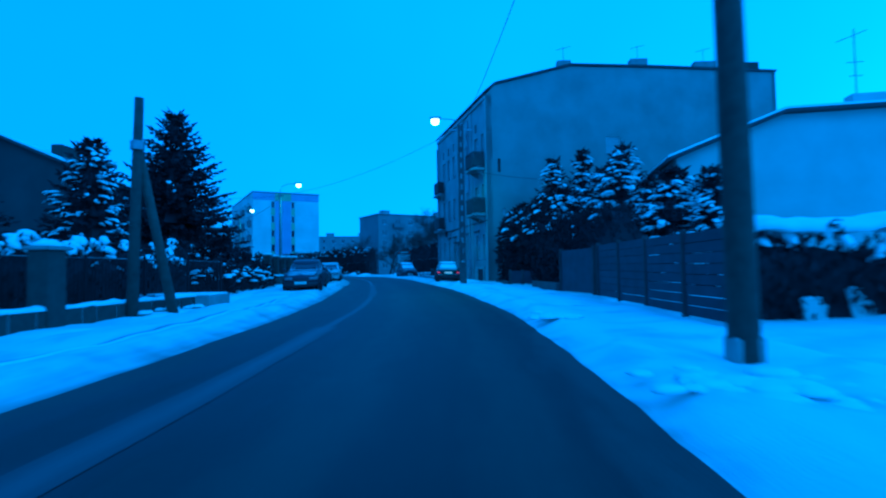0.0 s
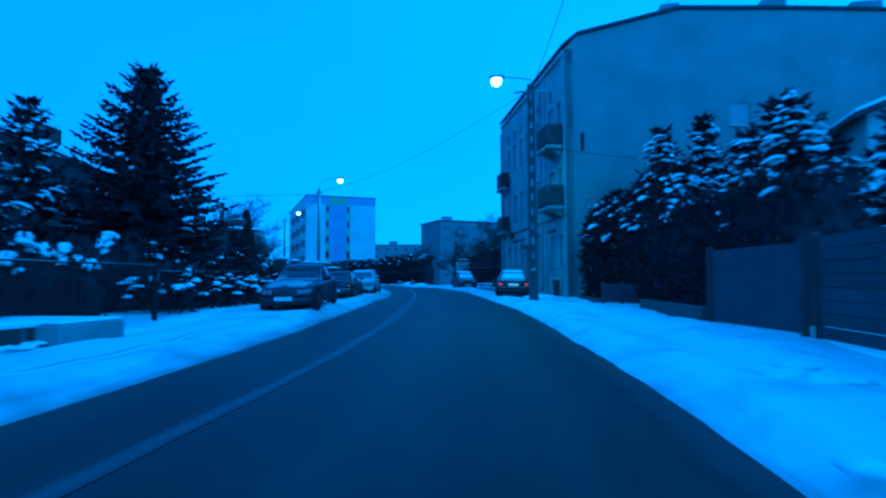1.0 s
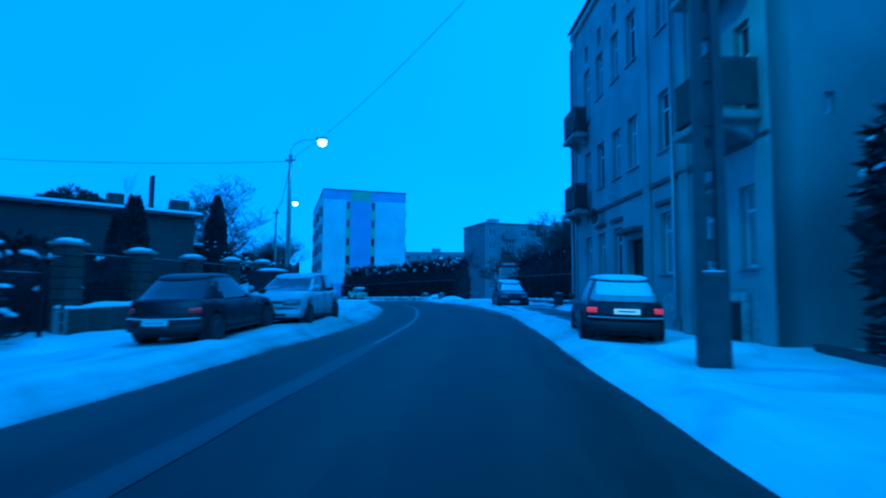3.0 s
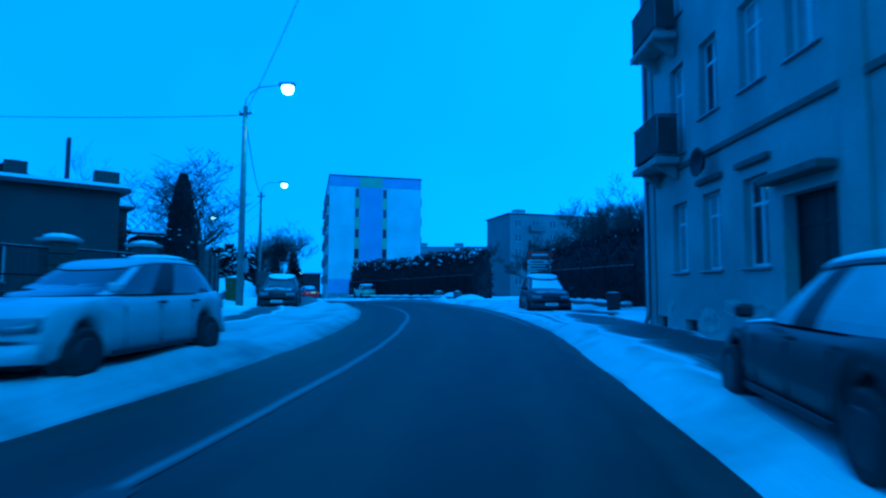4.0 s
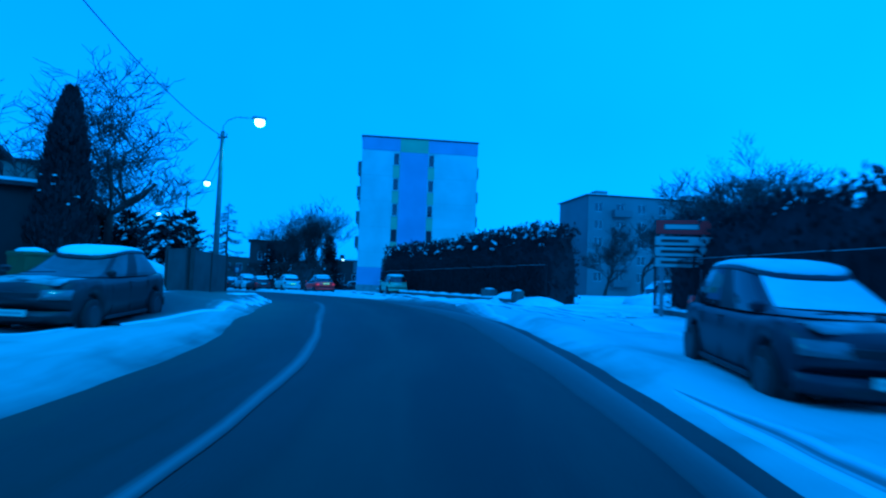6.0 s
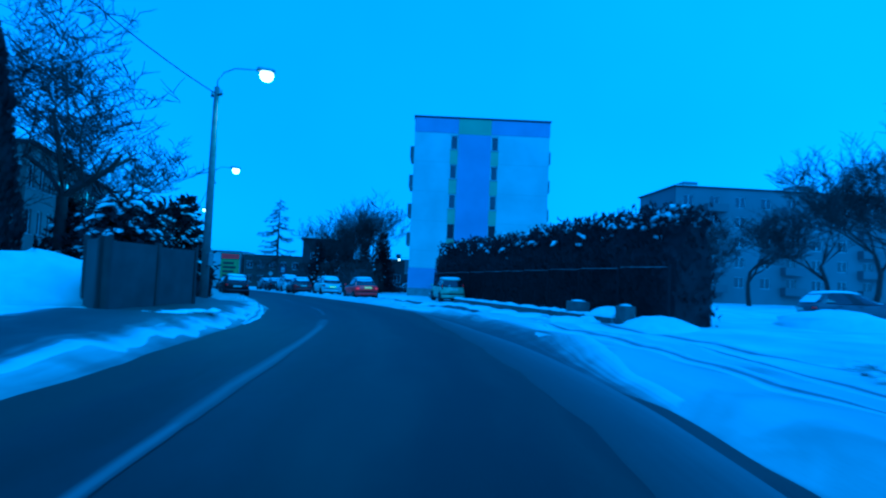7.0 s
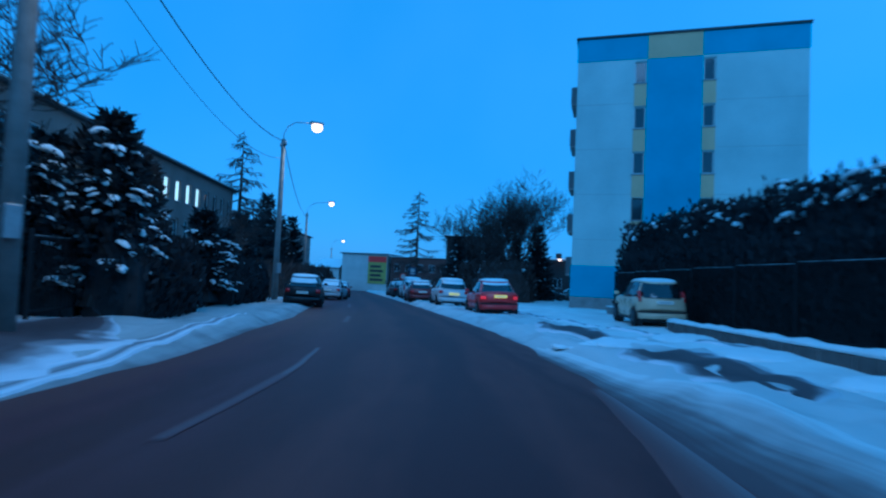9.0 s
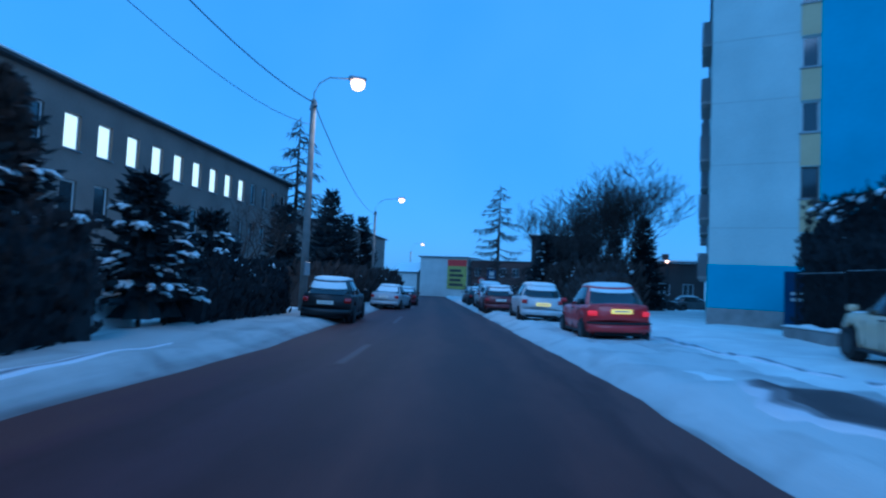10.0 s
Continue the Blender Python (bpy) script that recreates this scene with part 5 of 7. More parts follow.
def cypress(x, y, h, r, seed, label, snow=6):
    """A dense column of upright sprays."""
    rnd = random.Random(seed)
    t = thing("cypress", pose(x, y, gz(x, y)), label, "conifer", "conifers in the gardens")
    part("trunk", Mesh().tube([(0, 0, -0.2), (0, 0, h * 0.5)], [0.12, 0.07], 6), BARK, t)

    ridge = [rnd.uniform(0.86, 1.12) for _ in range(12)]

    def girth(q):
        """Widest low down, drawn out to an uneven spire."""
        k = q * 10.99
        bump = ridge[int(k)] * (1 - k % 1) + ridge[int(k) + 1] * (k % 1)
        return r * bump * (0.82 + 0.2 * math.sin(min(q, 0.5) * 4.2)) * (1 - max(0, q - 0.3) / 0.7) ** 0.62 + 0.04
    core, leaves, load = Mesh(), Mesh(), Mesh()
    core.loft([[(girth(q) * 0.8 * rnd.uniform(0.85, 1.1) * math.cos(6.283 * i / 12), girth(q) * 0.8 * rnd.uniform(0.85, 1.1) * math.sin(6.283 * i / 12), h * (0.03 + 0.93 * q)) for i in range(12)] for q in (0, 0.15, 0.3, 0.45, 0.6, 0.72, 0.84, 0.93, 1.0)])
    part("inner_growth", core, THUJA, t)
    for _ in range(int(900 * h * r)):
        a, q = rnd.uniform(0, 6.283), rnd.random()
        w = girth(q) * rnd.uniform(0.75, 1.08)
        d = Vector((math.cos(a) * 0.35, math.sin(a) * 0.35, rnd.uniform(0.6, 1.2))).normalized()
        leaf(leaves, Vector((math.cos(a) * w, math.sin(a) * w, h * q * 0.97)), d * rnd.uniform(0.16, 0.34), 0.05, rnd)
    tagged(part("foliage", leaves, THUJA, t), kind="stuff")
    for _ in range(snow):
        a, q = rnd.uniform(0, 6.283), rnd.uniform(0.15, 0.9)
        load.lump(math.cos(a) * girth(q), math.sin(a) * girth(q), h * q, 0.1, 0.09, 0.05, rnd, 6)
    tagged(part("snow_load", load, SNOW_CLEAN, t, "specks of snow on the leaves", smooth=True), kind="stuff")
    return t


def larch(x, y, h, r, seed, label):
    """A leafless conifer: level whorls of bare drooping branches."""
    rnd = random.Random(seed)
    t = thing("larch", pose(x, y, gz(x, y)), label, "tree", "bare trees")
    part("trunk", Mesh().tube([(0, 0, -0.2), (0.05, 0, h * 0.5), (0, 0.05, h)], [h * 0.017, h * 0.011, 0.01], 7), BARK, t)
    m, tw = Mesh(), Mesh()
    for k in range(int(h * 5)):
        q = 0.14 + 0.84 * (k + rnd.random()) / (h * 5)
        a = rnd.uniform(0, 6.28)
        span = r * (1 - q) ** 0.85 * rnd.uniform(0.6, 1.1) + 0.25
        out = Vector((math.cos(a), math.sin(a), 0))
        pts = [Vector((0, 0, h * q)) + out * span * f + Vector((0, 0, span * (-0.42 * f + 0.34 * f * f))) for f in (0, 0.25, 0.5, 0.75, 1)]
        m.tube(pts, [0.07, 0.055, 0.04, 0.03, 0.015], 3, caps=False)
        for j in range(int(span * 13)):
            f = rnd.uniform(0.15, 1) * 3.999
            p = pts[int(f)].lerp(pts[int(f) + 1], f - int(f))
            d = Vector((math.cos(a + rnd.uniform(-1.3, 1.3)), math.sin(a + rnd.uniform(-1.3, 1.3)), rnd.uniform(-1.5, -0.1))).normalized()
            leaf(tw, p, d * rnd.uniform(0.3, 0.8), 0.035, rnd)
    tagged(part("limb_growth", m, TWIG, t), kind="stuff")
    tagged(part("twig_growth", tw, TWIG, t), kind="stuff")
    return t


def juniper(x, y, r, h, seed, label):
    """A spreading evergreen: arching sprays, each bent under a long pad of snow."""
    rnd = random.Random(seed)
    t = thing("juniper", pose(x, y, gz(x, y)), label, "conifer", "junipers behind the fence")
    sprays, limbs, load = Mesh(), Mesh(), Mesh()
    for k in range(int(34 * r * h)):
        a, q = rnd.uniform(0, 6.283), rnd.random() ** 0.7
        out = Vector((math.cos(a), math.sin(a), 0))
        reach = r * rnd.uniform(0.7, 1.15) * (1 - 0.45 * q)
        base, tip = h * q * 0.72, h * (0.16 + 0.84 * q) * rnd.uniform(0.9, 1.05)
        pts = [Vector((0, 0, base)) + out * reach * f + Vector((0, 0, (tip - base) * (1.5 * f - 0.55 * f * f))) for f in (0.15, 0.5, 0.8, 1.0)]
        limbs.tube(pts, [0.03, 0.022, 0.015, 0.006], 3, caps=False)
        for _ in range(26):
            f = rnd.uniform(0, 2.999)
            p = pts[int(f)].lerp(pts[int(f) + 1], f - int(f))
            d = (out * rnd.uniform(0.2, 1) + Vector((rnd.uniform(-0.9, 0.9), rnd.uniform(-0.9, 0.9), rnd.uniform(-0.5, 0.8)))).normalized()
            leaf(sprays, p, d * rnd.uniform(0.16, 0.34), 0.05, rnd)
        if rnd.random() < 0.62:
            k2 = rnd.uniform(0.5, 1.15)
            load.pad(pts[3] + Vector((0, 0, 0.03)) - out * 0.16, out, 0.52 * k2, 0.13 * k2, 0.085 * k2, rnd)
    tagged(part("limb_growth", limbs, BARK, t), kind="stuff")
    tagged(part("foliage", sprays, SPRUCE, t), kind="stuff")
    tagged(part("snow_load", load, SNOW_CLEAN, t, "long pads of snow bending the sprays", smooth=True), kind="stuff")
    return t


def dome(x, y, rx, ry, h, seed, label):
    """A dense rounded evergreen down to the ground, snow lying on its upper sprays."""
    rnd = random.Random(seed)
    t = thing("evergreen_shrub", pose(x, y, gz(x, y), 0, 0, 15), label, "conifer", "row of spruces")
    core, sprays, load = Mesh(), Mesh(), Mesh()

    def girth(q):
        return (1 - max(0, (q - 0.35) / 0.65) ** 2.2) ** 0.5 if q > 0.35 else 0.94 + 0.06 * q / 0.35
    core.loft([[(rx * 0.86 * girth(q) * rnd.uniform(0.9, 1.05) * math.cos(6.283 * i / 18), ry * 0.86 * girth(q) * rnd.uniform(0.9, 1.05) * math.sin(6.283 * i / 18), h * q * 0.95 - 0.1) for i in range(18)]
               for q in (0, 0.12, 0.25, 0.38, 0.5, 0.62, 0.74, 0.84, 0.92, 0.98)])
    part("inner_growth", core, THUJA, t)
    for _ in range(int(420 * h * (rx + ry) / 2)):
        a, q = rnd.uniform(0, 6.283), rnd.random() ** 0.85 * 0.99
        g = girth(q) * rnd.uniform(0.84, 1.03)
        out = Vector((math.cos(a), math.sin(a), 0))
        p = Vector((rx * g * out.x, ry * g * out.y, h * q))
        d = (out * rnd.uniform(0.4, 1.0) + Vector((rnd.uniform(-0.5, 0.5), rnd.uniform(-0.5, 0.5), rnd.uniform(-0.7, 0.7)))).normalized()
        leaf(sprays, p, d * rnd.uniform(0.2, 0.38), 0.06, rnd)
        if q > 0.5 and rnd.random() < 0.055:
            k = rnd.uniform(0.45, 1.2)
            load.pad(p + out * 0.06 + Vector((0, 0, 0.03)), out, 0.48 * k, 0.14 * k, 0.08 * k, rnd)
    tagged(part("foliage", sprays, SPRUCE, t), kind="stuff")
    tagged(part("snow_load", load, SNOW_CLEAN, t, "pads of snow on the upper sprays", smooth=True), kind="stuff")
    return t


def bush(x, y, r, h, seed, label, snow=1.0, leafm=None):
    rnd = random.Random(seed)
    t = thing("bush", pose(x, y, gz(x, y)), label, "bush", "garden bushes")
    m, load = Mesh(), Mesh()
    for _ in range(int((760 if leafm and h > 3 else 420) * r * h)):
        a, q = rnd.uniform(0, 6.28), rnd.random()
        rad = r * math.sqrt(rnd.random()) * (1 - 0.5 * q)
        p = Vector((math.cos(a) * rad, math.sin(a) * rad, h * q * (1 - 0.35 * (rad / r))))
        d = Vector((math.cos(a) * 0.6, math.sin(a) * 0.6, rnd.uniform(-0.1, 1))).normalized()
        leaf(m, p, d * rnd.uniform(0.18, 0.36), 0.05, rnd)
    for _ in range(int(26 * r * h * snow)):
        a, q = rnd.uniform(0, 6.28), rnd.random()
        rad = r * math.sqrt(rnd.random())
        load.lump(math.cos(a) * rad, math.sin(a) * rad, h * (0.45 + 0.5 * q) * (1 - 0.3 * rad / r), rnd.uniform(0.08, 0.22), rnd.uniform(0.07, 0.18), rnd.uniform(0.05, 0.1), rnd, 6)
    tagged(part("foliage", m, leafm or THUJA, t), kind="stuff")
    tagged(part("snow_load", load, SNOW_CLEAN, t, "clumps of snow on the leaves", smooth=True), kind="stuff")
    return t


# shrubs by the garden corner
for i, (x, y, r, h) in enumerate(((-22.9, 61.3, 1.2, 2.8), (-24.5, 62.4, 1.4, 2.9), (-28.4, 65.4, 1.3, 3.3), (-26.8, 62.6, 1.4, 2.8), (-29.0, 67.0, 1.3, 3.3))):
    juniper(x, y, r, h, 120 + i, "spreading juniper loaded with snow behind the fence")
bare_tree(-27.0, 61.6, 10.2, 1.9, 14, "large bare broad-crowned tree behind the cypress", 7, fine=0.014, trunk=0.26)
bare_tree(-29.2, 63.6, 8.4, 1.5, 125, "bare spreading tree before the long building", 7, fine=0.012)
bare_tree(-28.6, 59.6, 8.0, 1.2, 124, "bare tree behind the gardens", 6, fine=0.014)

# beside the tenement's yard gate
hedge("hedge", (1.5, 53.6), (7.5, 56.4), 3.4, 1.5, 130, "dark thuja hedge behind the yard gate", 0.4)
cypress(2.6, 53.2, 4.6, 0.6, 131, "slim dark cypress behind the yard gate")
cypress(4.0, 53.6, 4.8, 0.65, 132, "slim dark cypress behind the yard gate")

# left gardens
spruce(-12.2, 26.6, 8.55, 4.0, 1, "tall dark spruce in the garden", 0.12, 1.8)
spruce(-14.6, 24.2, 6.8, 2.2, 2, "snowy spruce behind the garden fence", 0.5)
spruce(-11.2, 19.0, 5.4, 2.2, 3, "snow-laden spruce behind the low wall", 0.7)
spruce(-13.2, 15.5, 6.2, 2.4, 4, "snow-laden spruce behind the low wall", 0.5)
spruce(-14.8, 29.4, 6.5, 2.6, 5, "dark spruce in the garden", 0.15)
spruce(-17.0, 19.5, 7.5, 2.6, 6, "dark spruce beside the house", 0.2)
bush(-11.3, 31.0, 1.6, 2.4, 7, "dark dense evergreen garden bush", 0.2)
bush(-29.4, 50.6, 4.2, 6.7, 18, "dark broad leafless tree crown behind the low house", 0.02, TWIG)
bush(-25.8, 52.2, 3.0, 5.6, 19, "dark broad leafless tree crown behind the low house", 0.02, TWIG)
bush(-14.6, 33.2, 1.7, 2.9, 17, "dark dense evergreen garden bush", 0.05)
bush(-12.6, 34.0, 1.8, 2.1, 8, "dark dense evergreen garden bush", 0.15)
bush(-14.5, 36.5, 1.8, 2.3, 9, "dark dense evergreen garden bush", 0.15)
for i, (x, y) in enumerate(((-8.6, 22.6), (-8.8, 24.2), (-9.0, 25.8), (-9.2, 27.4), (-9.4, 29.0), (-9.5, 30.4))):
    bush(x, y, 0.95, 1.3, 20 + i, "snow-flecked low hedge bush", 0.8)
cypress(-17.2, 41.6, 3.75, 0.55, 11, "slim dark cypress by the house")
cypress(-15.9, 40.9, 4.1, 0.58, 12, "slim dark cypress by the house")
cypress(-25.55, 58.85, 7.5, 0.95, 13, "tall dense dark cypress in the garden", 14)
bare_tree(-31.0, 58.5, 10.0, 0.9, 15, "bare tree behind the gardens", 6)
for i, (x, y, h, r) in enumerate(((-28.4, 67.0, 4.3, 1.5), (-29.6, 67.6, 3.5, 1.4), (-31.0, 68.1, 3.9, 1.35), (-30.2, 66.2, 3.7, 1.5), (-29.0, 66.0, 3.6, 1.3), (-32.2, 70.3, 2.9, 1.05), (-33.3, 70.9, 2.4, 0.95),
                                  (-35.4, 72.1, 2.75, 1.0), (-36.5, 72.8, 2.1, 0.9), (-30.0, 64.8, 3.9, 1.6), (-30.4, 63.6, 3.6, 1.4))):
    spruce(x, y, h, r, 30 + i, "snow-laden bushy conifer along the fence", 0.42, 1.3, 0.2, clump=0.95 if x > -32 else 0.8)
for i, (x, y, r, h) in enumerate(((-30.6, 68.0, 0.9, 4.1), (-29.6, 66.9, 1.0, 4.3))):
    bush(x, y, r, h, 140 + i, "dense dark leafless shrub between the conifers", 0.03, TWIG)
hedge("hedge", (-30.0, 62.4), (-28.5, 66.6), 2.3, 1.1, 40, "dark thuja hedge behind the lamp pole", 0.3)
hedge("hedge", (-27.7, 67.0), (-30.4, 69.1), 2.2, 1.2, 41, "tall dark thuja hedge along the pavement", 0.15)
hedge("hedge", (-33.2, 71.2), (-38.0, 74.6), 1.75, 1.1, 42, "dark clipped hedge along the pavement", 0.2)
larch(-58.6, 82.2, 13.0, 5.0, 43, "tall leafless larch with level drooping branches")
for i, (x, y, h) in enumerate(((-66, 88, 9.5), (-70, 91.5, 8.0), (-62, 86, 6.5), (-76, 96, 9.0), (-48, 78, 5.0))):
    spruce(x, y, h, h * 0.28, 50 + i, "dark spruce in the distance along the street", 0.1, 1.0, 0.04, needle=0.6)
bare_tree(-43, 74.5, 5.0, 0.8, 56, "bare bush-like tree by the building", 5)
bare_tree(-47, 76.8, 6.0, 0.8, 57, "bare tree by the building", 5)

hedge("hedge", (-8.3, 4.0), (-9.2, 20.4), 2.0, 1.5, 44, "dark snow-specked hedge behind the garden fence", 2.0, 45)
hedge("hedge", (-10.6, 21.4), (-12.2, 37.0), 2.2, 1.6, 45, "dark evergreen hedge in the garden", 0.6, 40)
spruce(-10.6, 10.0, 5.0, 2.2, 46, "snow-laden spruce behind the low wall", 0.6)
spruce(-14.0, 11.0, 6.6, 2.5, 47, "dark spruce beside the house", 0.3)
hedge("thicket", (-39.5, 94.0), (-60.0, 107.0), 3.4, 3.0, 48, "dense dark leafless thicket under the trees", 0.1, 30, "thicket", None, 0.6, TWIG, 0.07)
hedge("thicket", (-43.0, 77.6), (-60.0, 91.0), 2.4, 2.0, 49, "dark leafless shrubs along the building", 0.1, 30, "thicket", None, 0.5, TWIG, 0.07)

# right side
dome(5.75, 32.6, 2.15, 1.5, 4.5, 58, "large rounded dark evergreen against the gable, snow on its top")
dome(6.9, 30.6, 2.2, 1.9, 5.0, 59, "large rounded dark evergreen behind the low wall, snow on its top")
for i, (x, y, h, r) in enumerate(((7.0, 32.6, 7.3, 2.0), (8.8, 33.0, 7.7, 2.1), (8.4, 24.7, 6.0, 2.0), (6.9, 29.6, 5.0, 1.7), (8.6, 28.2, 5.8, 1.9), (10.4, 30.4, 7.6, 2.1), (10.2, 26.4, 5.2, 1.9),
                                  (10.4, 23.4, 4.9, 1.8), (11.0, 21.4, 4.6, 1.8), (9.4, 22.0, 4.6, 1.7), (12.4, 25.0, 5.2, 1.9))):
    spruce(x, y, h, r, 60 + i, "snow-laden spruce in the row behind the fence", 0.75, 1.0, 0.03, "row of spruces", clump=1.3)
hedge("hedge", (5.6, 32.0), (7.2, 20.6), 3.3, 2.0, 70, "dense dark hedge behind the low wall", 0.5)
hedge("hedge", (6.6, 11.6), (16, 10.2), 1.75, 1.3, 71, "dark hedge with a thick cap of snow", 3.0)
hedge("hedge", (0.9, 54.6), (-4.3, 65.0), 3.15, 1.6, 72, "tall dark thuja hedge with specks of snow", 1.0, top=lambda x: 3.6 - 0.045 * x)
hedge("hedge", (-26.9, 86.9), (-9.3, 70.4), 4.0, 1.7, 73, "long tall dark thuja hedge with specks of snow", 1.3, top=lambda x: 3.98 + 0.009 * x)
larch(-66.3, 107.8, 13.0, 5.2, 80, "tall leafless larch with level drooping branches")
for i, (x, y, h) in enumerate(((-46.6, 102.2, 11.4), (-45.3, 102.0, 10.6), (-49.8, 101.0, 9.2), (-52.4, 103.8, 9.4), (-48.4, 105.2, 10.8), (-54.5, 104.0, 9.0), (-51.4, 106.4, 9.6))):
    bare_tree(x, y, h, 0.82 + 0.1 * (i % 3), 81 + i, "bare broad-crowned tree by the block", 7, fine=0.013, trunk=0.17)
for i, (x, y, h) in enumerate(((-51.5, 100.3, 5.8), (-46.9, 106.4, 7.2), (-45.6, 104.6, 4.6), (-56.2, 107.2, 6.4), (-54.6, 108.6, 6.6), (-52.6, 110.2, 6.6))):
    spruce(x, y, h, h * 0.26, 90 + i, "dark conifer among bare trees", 0.1, 1.1, 0.03, needle=0.6)
for i, (x, y, h) in enumerate(((0.0, 104, 14), (4, 108, 13), (1.5, 101, 12.5), (3.4, 103.4, 13.5), (7.0, 107, 12), (-8, 114, 11), (-13, 119, 9), (-24, 128, 10), (-2, 110, 12))):
    bare_tree(x, y, h, 1.0, 95 + i, "bare tree in front of the housing block", 7, fine=0.02, trunk=0.24)
for i, (x, y) in enumerate(((-47, 98.5), (-49.5, 99.8), (-44.6, 98.8), (-52, 101.5))):
    bush(x, y, (2.2, 1.9, 2.5, 1.9)[i], (3.3, 2.6, 3.8, 2.6)[i], 100 + i, "dense dark leafless thicket", 0.1, TWIG)


# ---- street furniture ----
def sag(a, b, drop, n=14):
    a, b = Vector(a), Vector(b)
    return [a.lerp(b, i / n) - Vector((0, 0, drop * 4 * (i / n) * (1 - i / n))) for i in range(n + 1)]


OLD_POLE = mat("weathered_dark_concrete", (0.10, 0.095, 0.088), 0.9, 0.3, 4.0, 0.3, 60.0)


def street_lamp(x, y, h, head, label, r0=0.15, r1=0.09, lattice=False, tilt=0.0):
    """A pole with a bent arm and a lit head at the place head."""
    z = gz(x, y) - 0.05
    t = thing("street_lamp", pose(x, y, z), label, "street lamp", "street lamps")
    top = h - z
    if lattice:
        m = Mesh()
        for sgn in (-1, 1):
            m.loft([[(sgn * a - 0.06, -b, k), (sgn * a + 0.06, -b, k), (sgn * a + 0.06, b, k), (sgn * a - 0.06, b, k)] for a, b, k in ((0.14, 0.12, -0.2), (0.10, 0.08, top))])
        part("pole", m, OLD_POLE, t)
        base = part("pole_base", Mesh().loft([[(sx * 0.15, sy * 0.125, k) for sx, sy in ((-1, -1), (1, -1), (1, 1), (-1, 1))] for k in (-0.2, 1.34)]), OLD_POLE, t)
        part("snow", Mesh().box(-0.145, 0.145, -0.12, 0.12, 1.34, 1.37, 0.012), SNOW_CLEAN, base)
        k = 1.5
        while k < top - 0.4:
            part("rung", Mesh().box(-0.15 + 0.07 * k / top, 0.15 - 0.07 * k / top, -0.05, 0.05, k, k + 0.3), OLD_POLE, t)
            k += 0.62
        part("cross_arm", Mesh().box(-0.7, 0.7, -0.04, 0.04, top - 0.35, top - 0.27), STEEL, t)
    else:
        part("pole", Mesh().tube([(0, 0, -0.2), (0, 0, top)], [r0, r1], 10), POLE, t, smooth=True)
        part("bracket", Mesh().box(-0.28, 0.28, -0.035, 0.035, top - 0.32, top - 0.26), IRON, t)
        for q in (-0.25, 0.25):
            part("insulator", Mesh().tube([(q, 0, top - 0.26), (q, 0, top - 0.2), (q, 0, top - 0.12)], [0.03, 0.045, 0.025], 7), PALE, t)
        part("fuse_box", Mesh().box(r0, r0 + 0.14, -0.1, 0.1, 1.3, 1.75, 0.015), STEEL, t)
    hx, hy, hz = head[0] - x, head[1] - y, head[2] - z
    arm = [Vector((0, 0, top - 0.35)), Vector((0, 0, top + 0.25)), Vector((hx * 0.12, hy * 0.12, top + (hz - top) * 0.7)), Vector((hx * 0.35, hy * 0.35, hz - 0.02)), Vector((hx * 0.85, hy * 0.85, hz + 0.06))]
    part("arm", Mesh().tube(arm, 0.022, 6), STEEL, t, smooth=True)
    ang = math.degrees(math.atan2(hy, hx))
    hd = part("lamp_head", Mesh().box(-0.32, 0.32, -0.13, 0.13, 0.02, 0.16, 0.04), STEEL, t, at=pose(hx, hy, hz, 0, 0, ang))
    # glass built oversize, its bulk standing in for the bloom round the lamp
    lens = Mesh()
    lens.loft([[(0.03 + 0.32 * q * math.cos(6.283 * i / 12), 0.27 * q * math.sin(6.283 * i / 12), zz) for i in range(12)] for q, zz in ((0.3, -0.32), (0.65, -0.25), (0.82, -0.1), (0.75, 0.018))])
    part("lens", lens, SODIUM, hd, "glowing orange lamp glass", smooth=True)
    lamp = bpy.data.lights.new("lamp_light", "SPOT")
    lamp.energy, lamp.color, lamp.spot_size, lamp.spot_blend, lamp.shadow_soft_size = 480, (1.0, 0.58, 0.26), radians(150), 0.6, 0.15
    lo = new("lamp_light", lamp)
    lo.matrix_world = full(pose(head[0], head[1], head[2] - 0.46))
    return t


street_lamp(1.6, 32.2, 9.2, (0.16, 32.3, 9.55), "concrete lattice street lamp pole beside the tenement", lattice=True)
street_lamp(-14.6, 49.75, 8.1, (-13.06, 50.2, 8.9), "round concrete street lamp with a bent arm, lit")
street_lamp(-24.4, 65.1, 7.75, (-23.4, 66.35, 8.55), "round concrete street lamp with a bent arm, lit")
street_lamp(-38.66, 75.85, 7.1, (-38.3, 77.3, 8.0), "round concrete street lamp with a bent arm, lit")
street_lamp(-66.2, 92.5, 6.9, (-64.0, 94.0, 8.0), "round concrete street lamp with a bent arm, lit")
street_lamp(-119.5, 128.5, 5.9, (-118, 130.4, 7.6), "round concrete street lamp with a bent arm, lit")


def cable(pts, r, label):
    m = Mesh()
    for a, b, drop in pts:
        m.tube(sag(a, b, drop), r, 4)
    return tagged(part("overhead_cable", m, IRON), label, "cable")


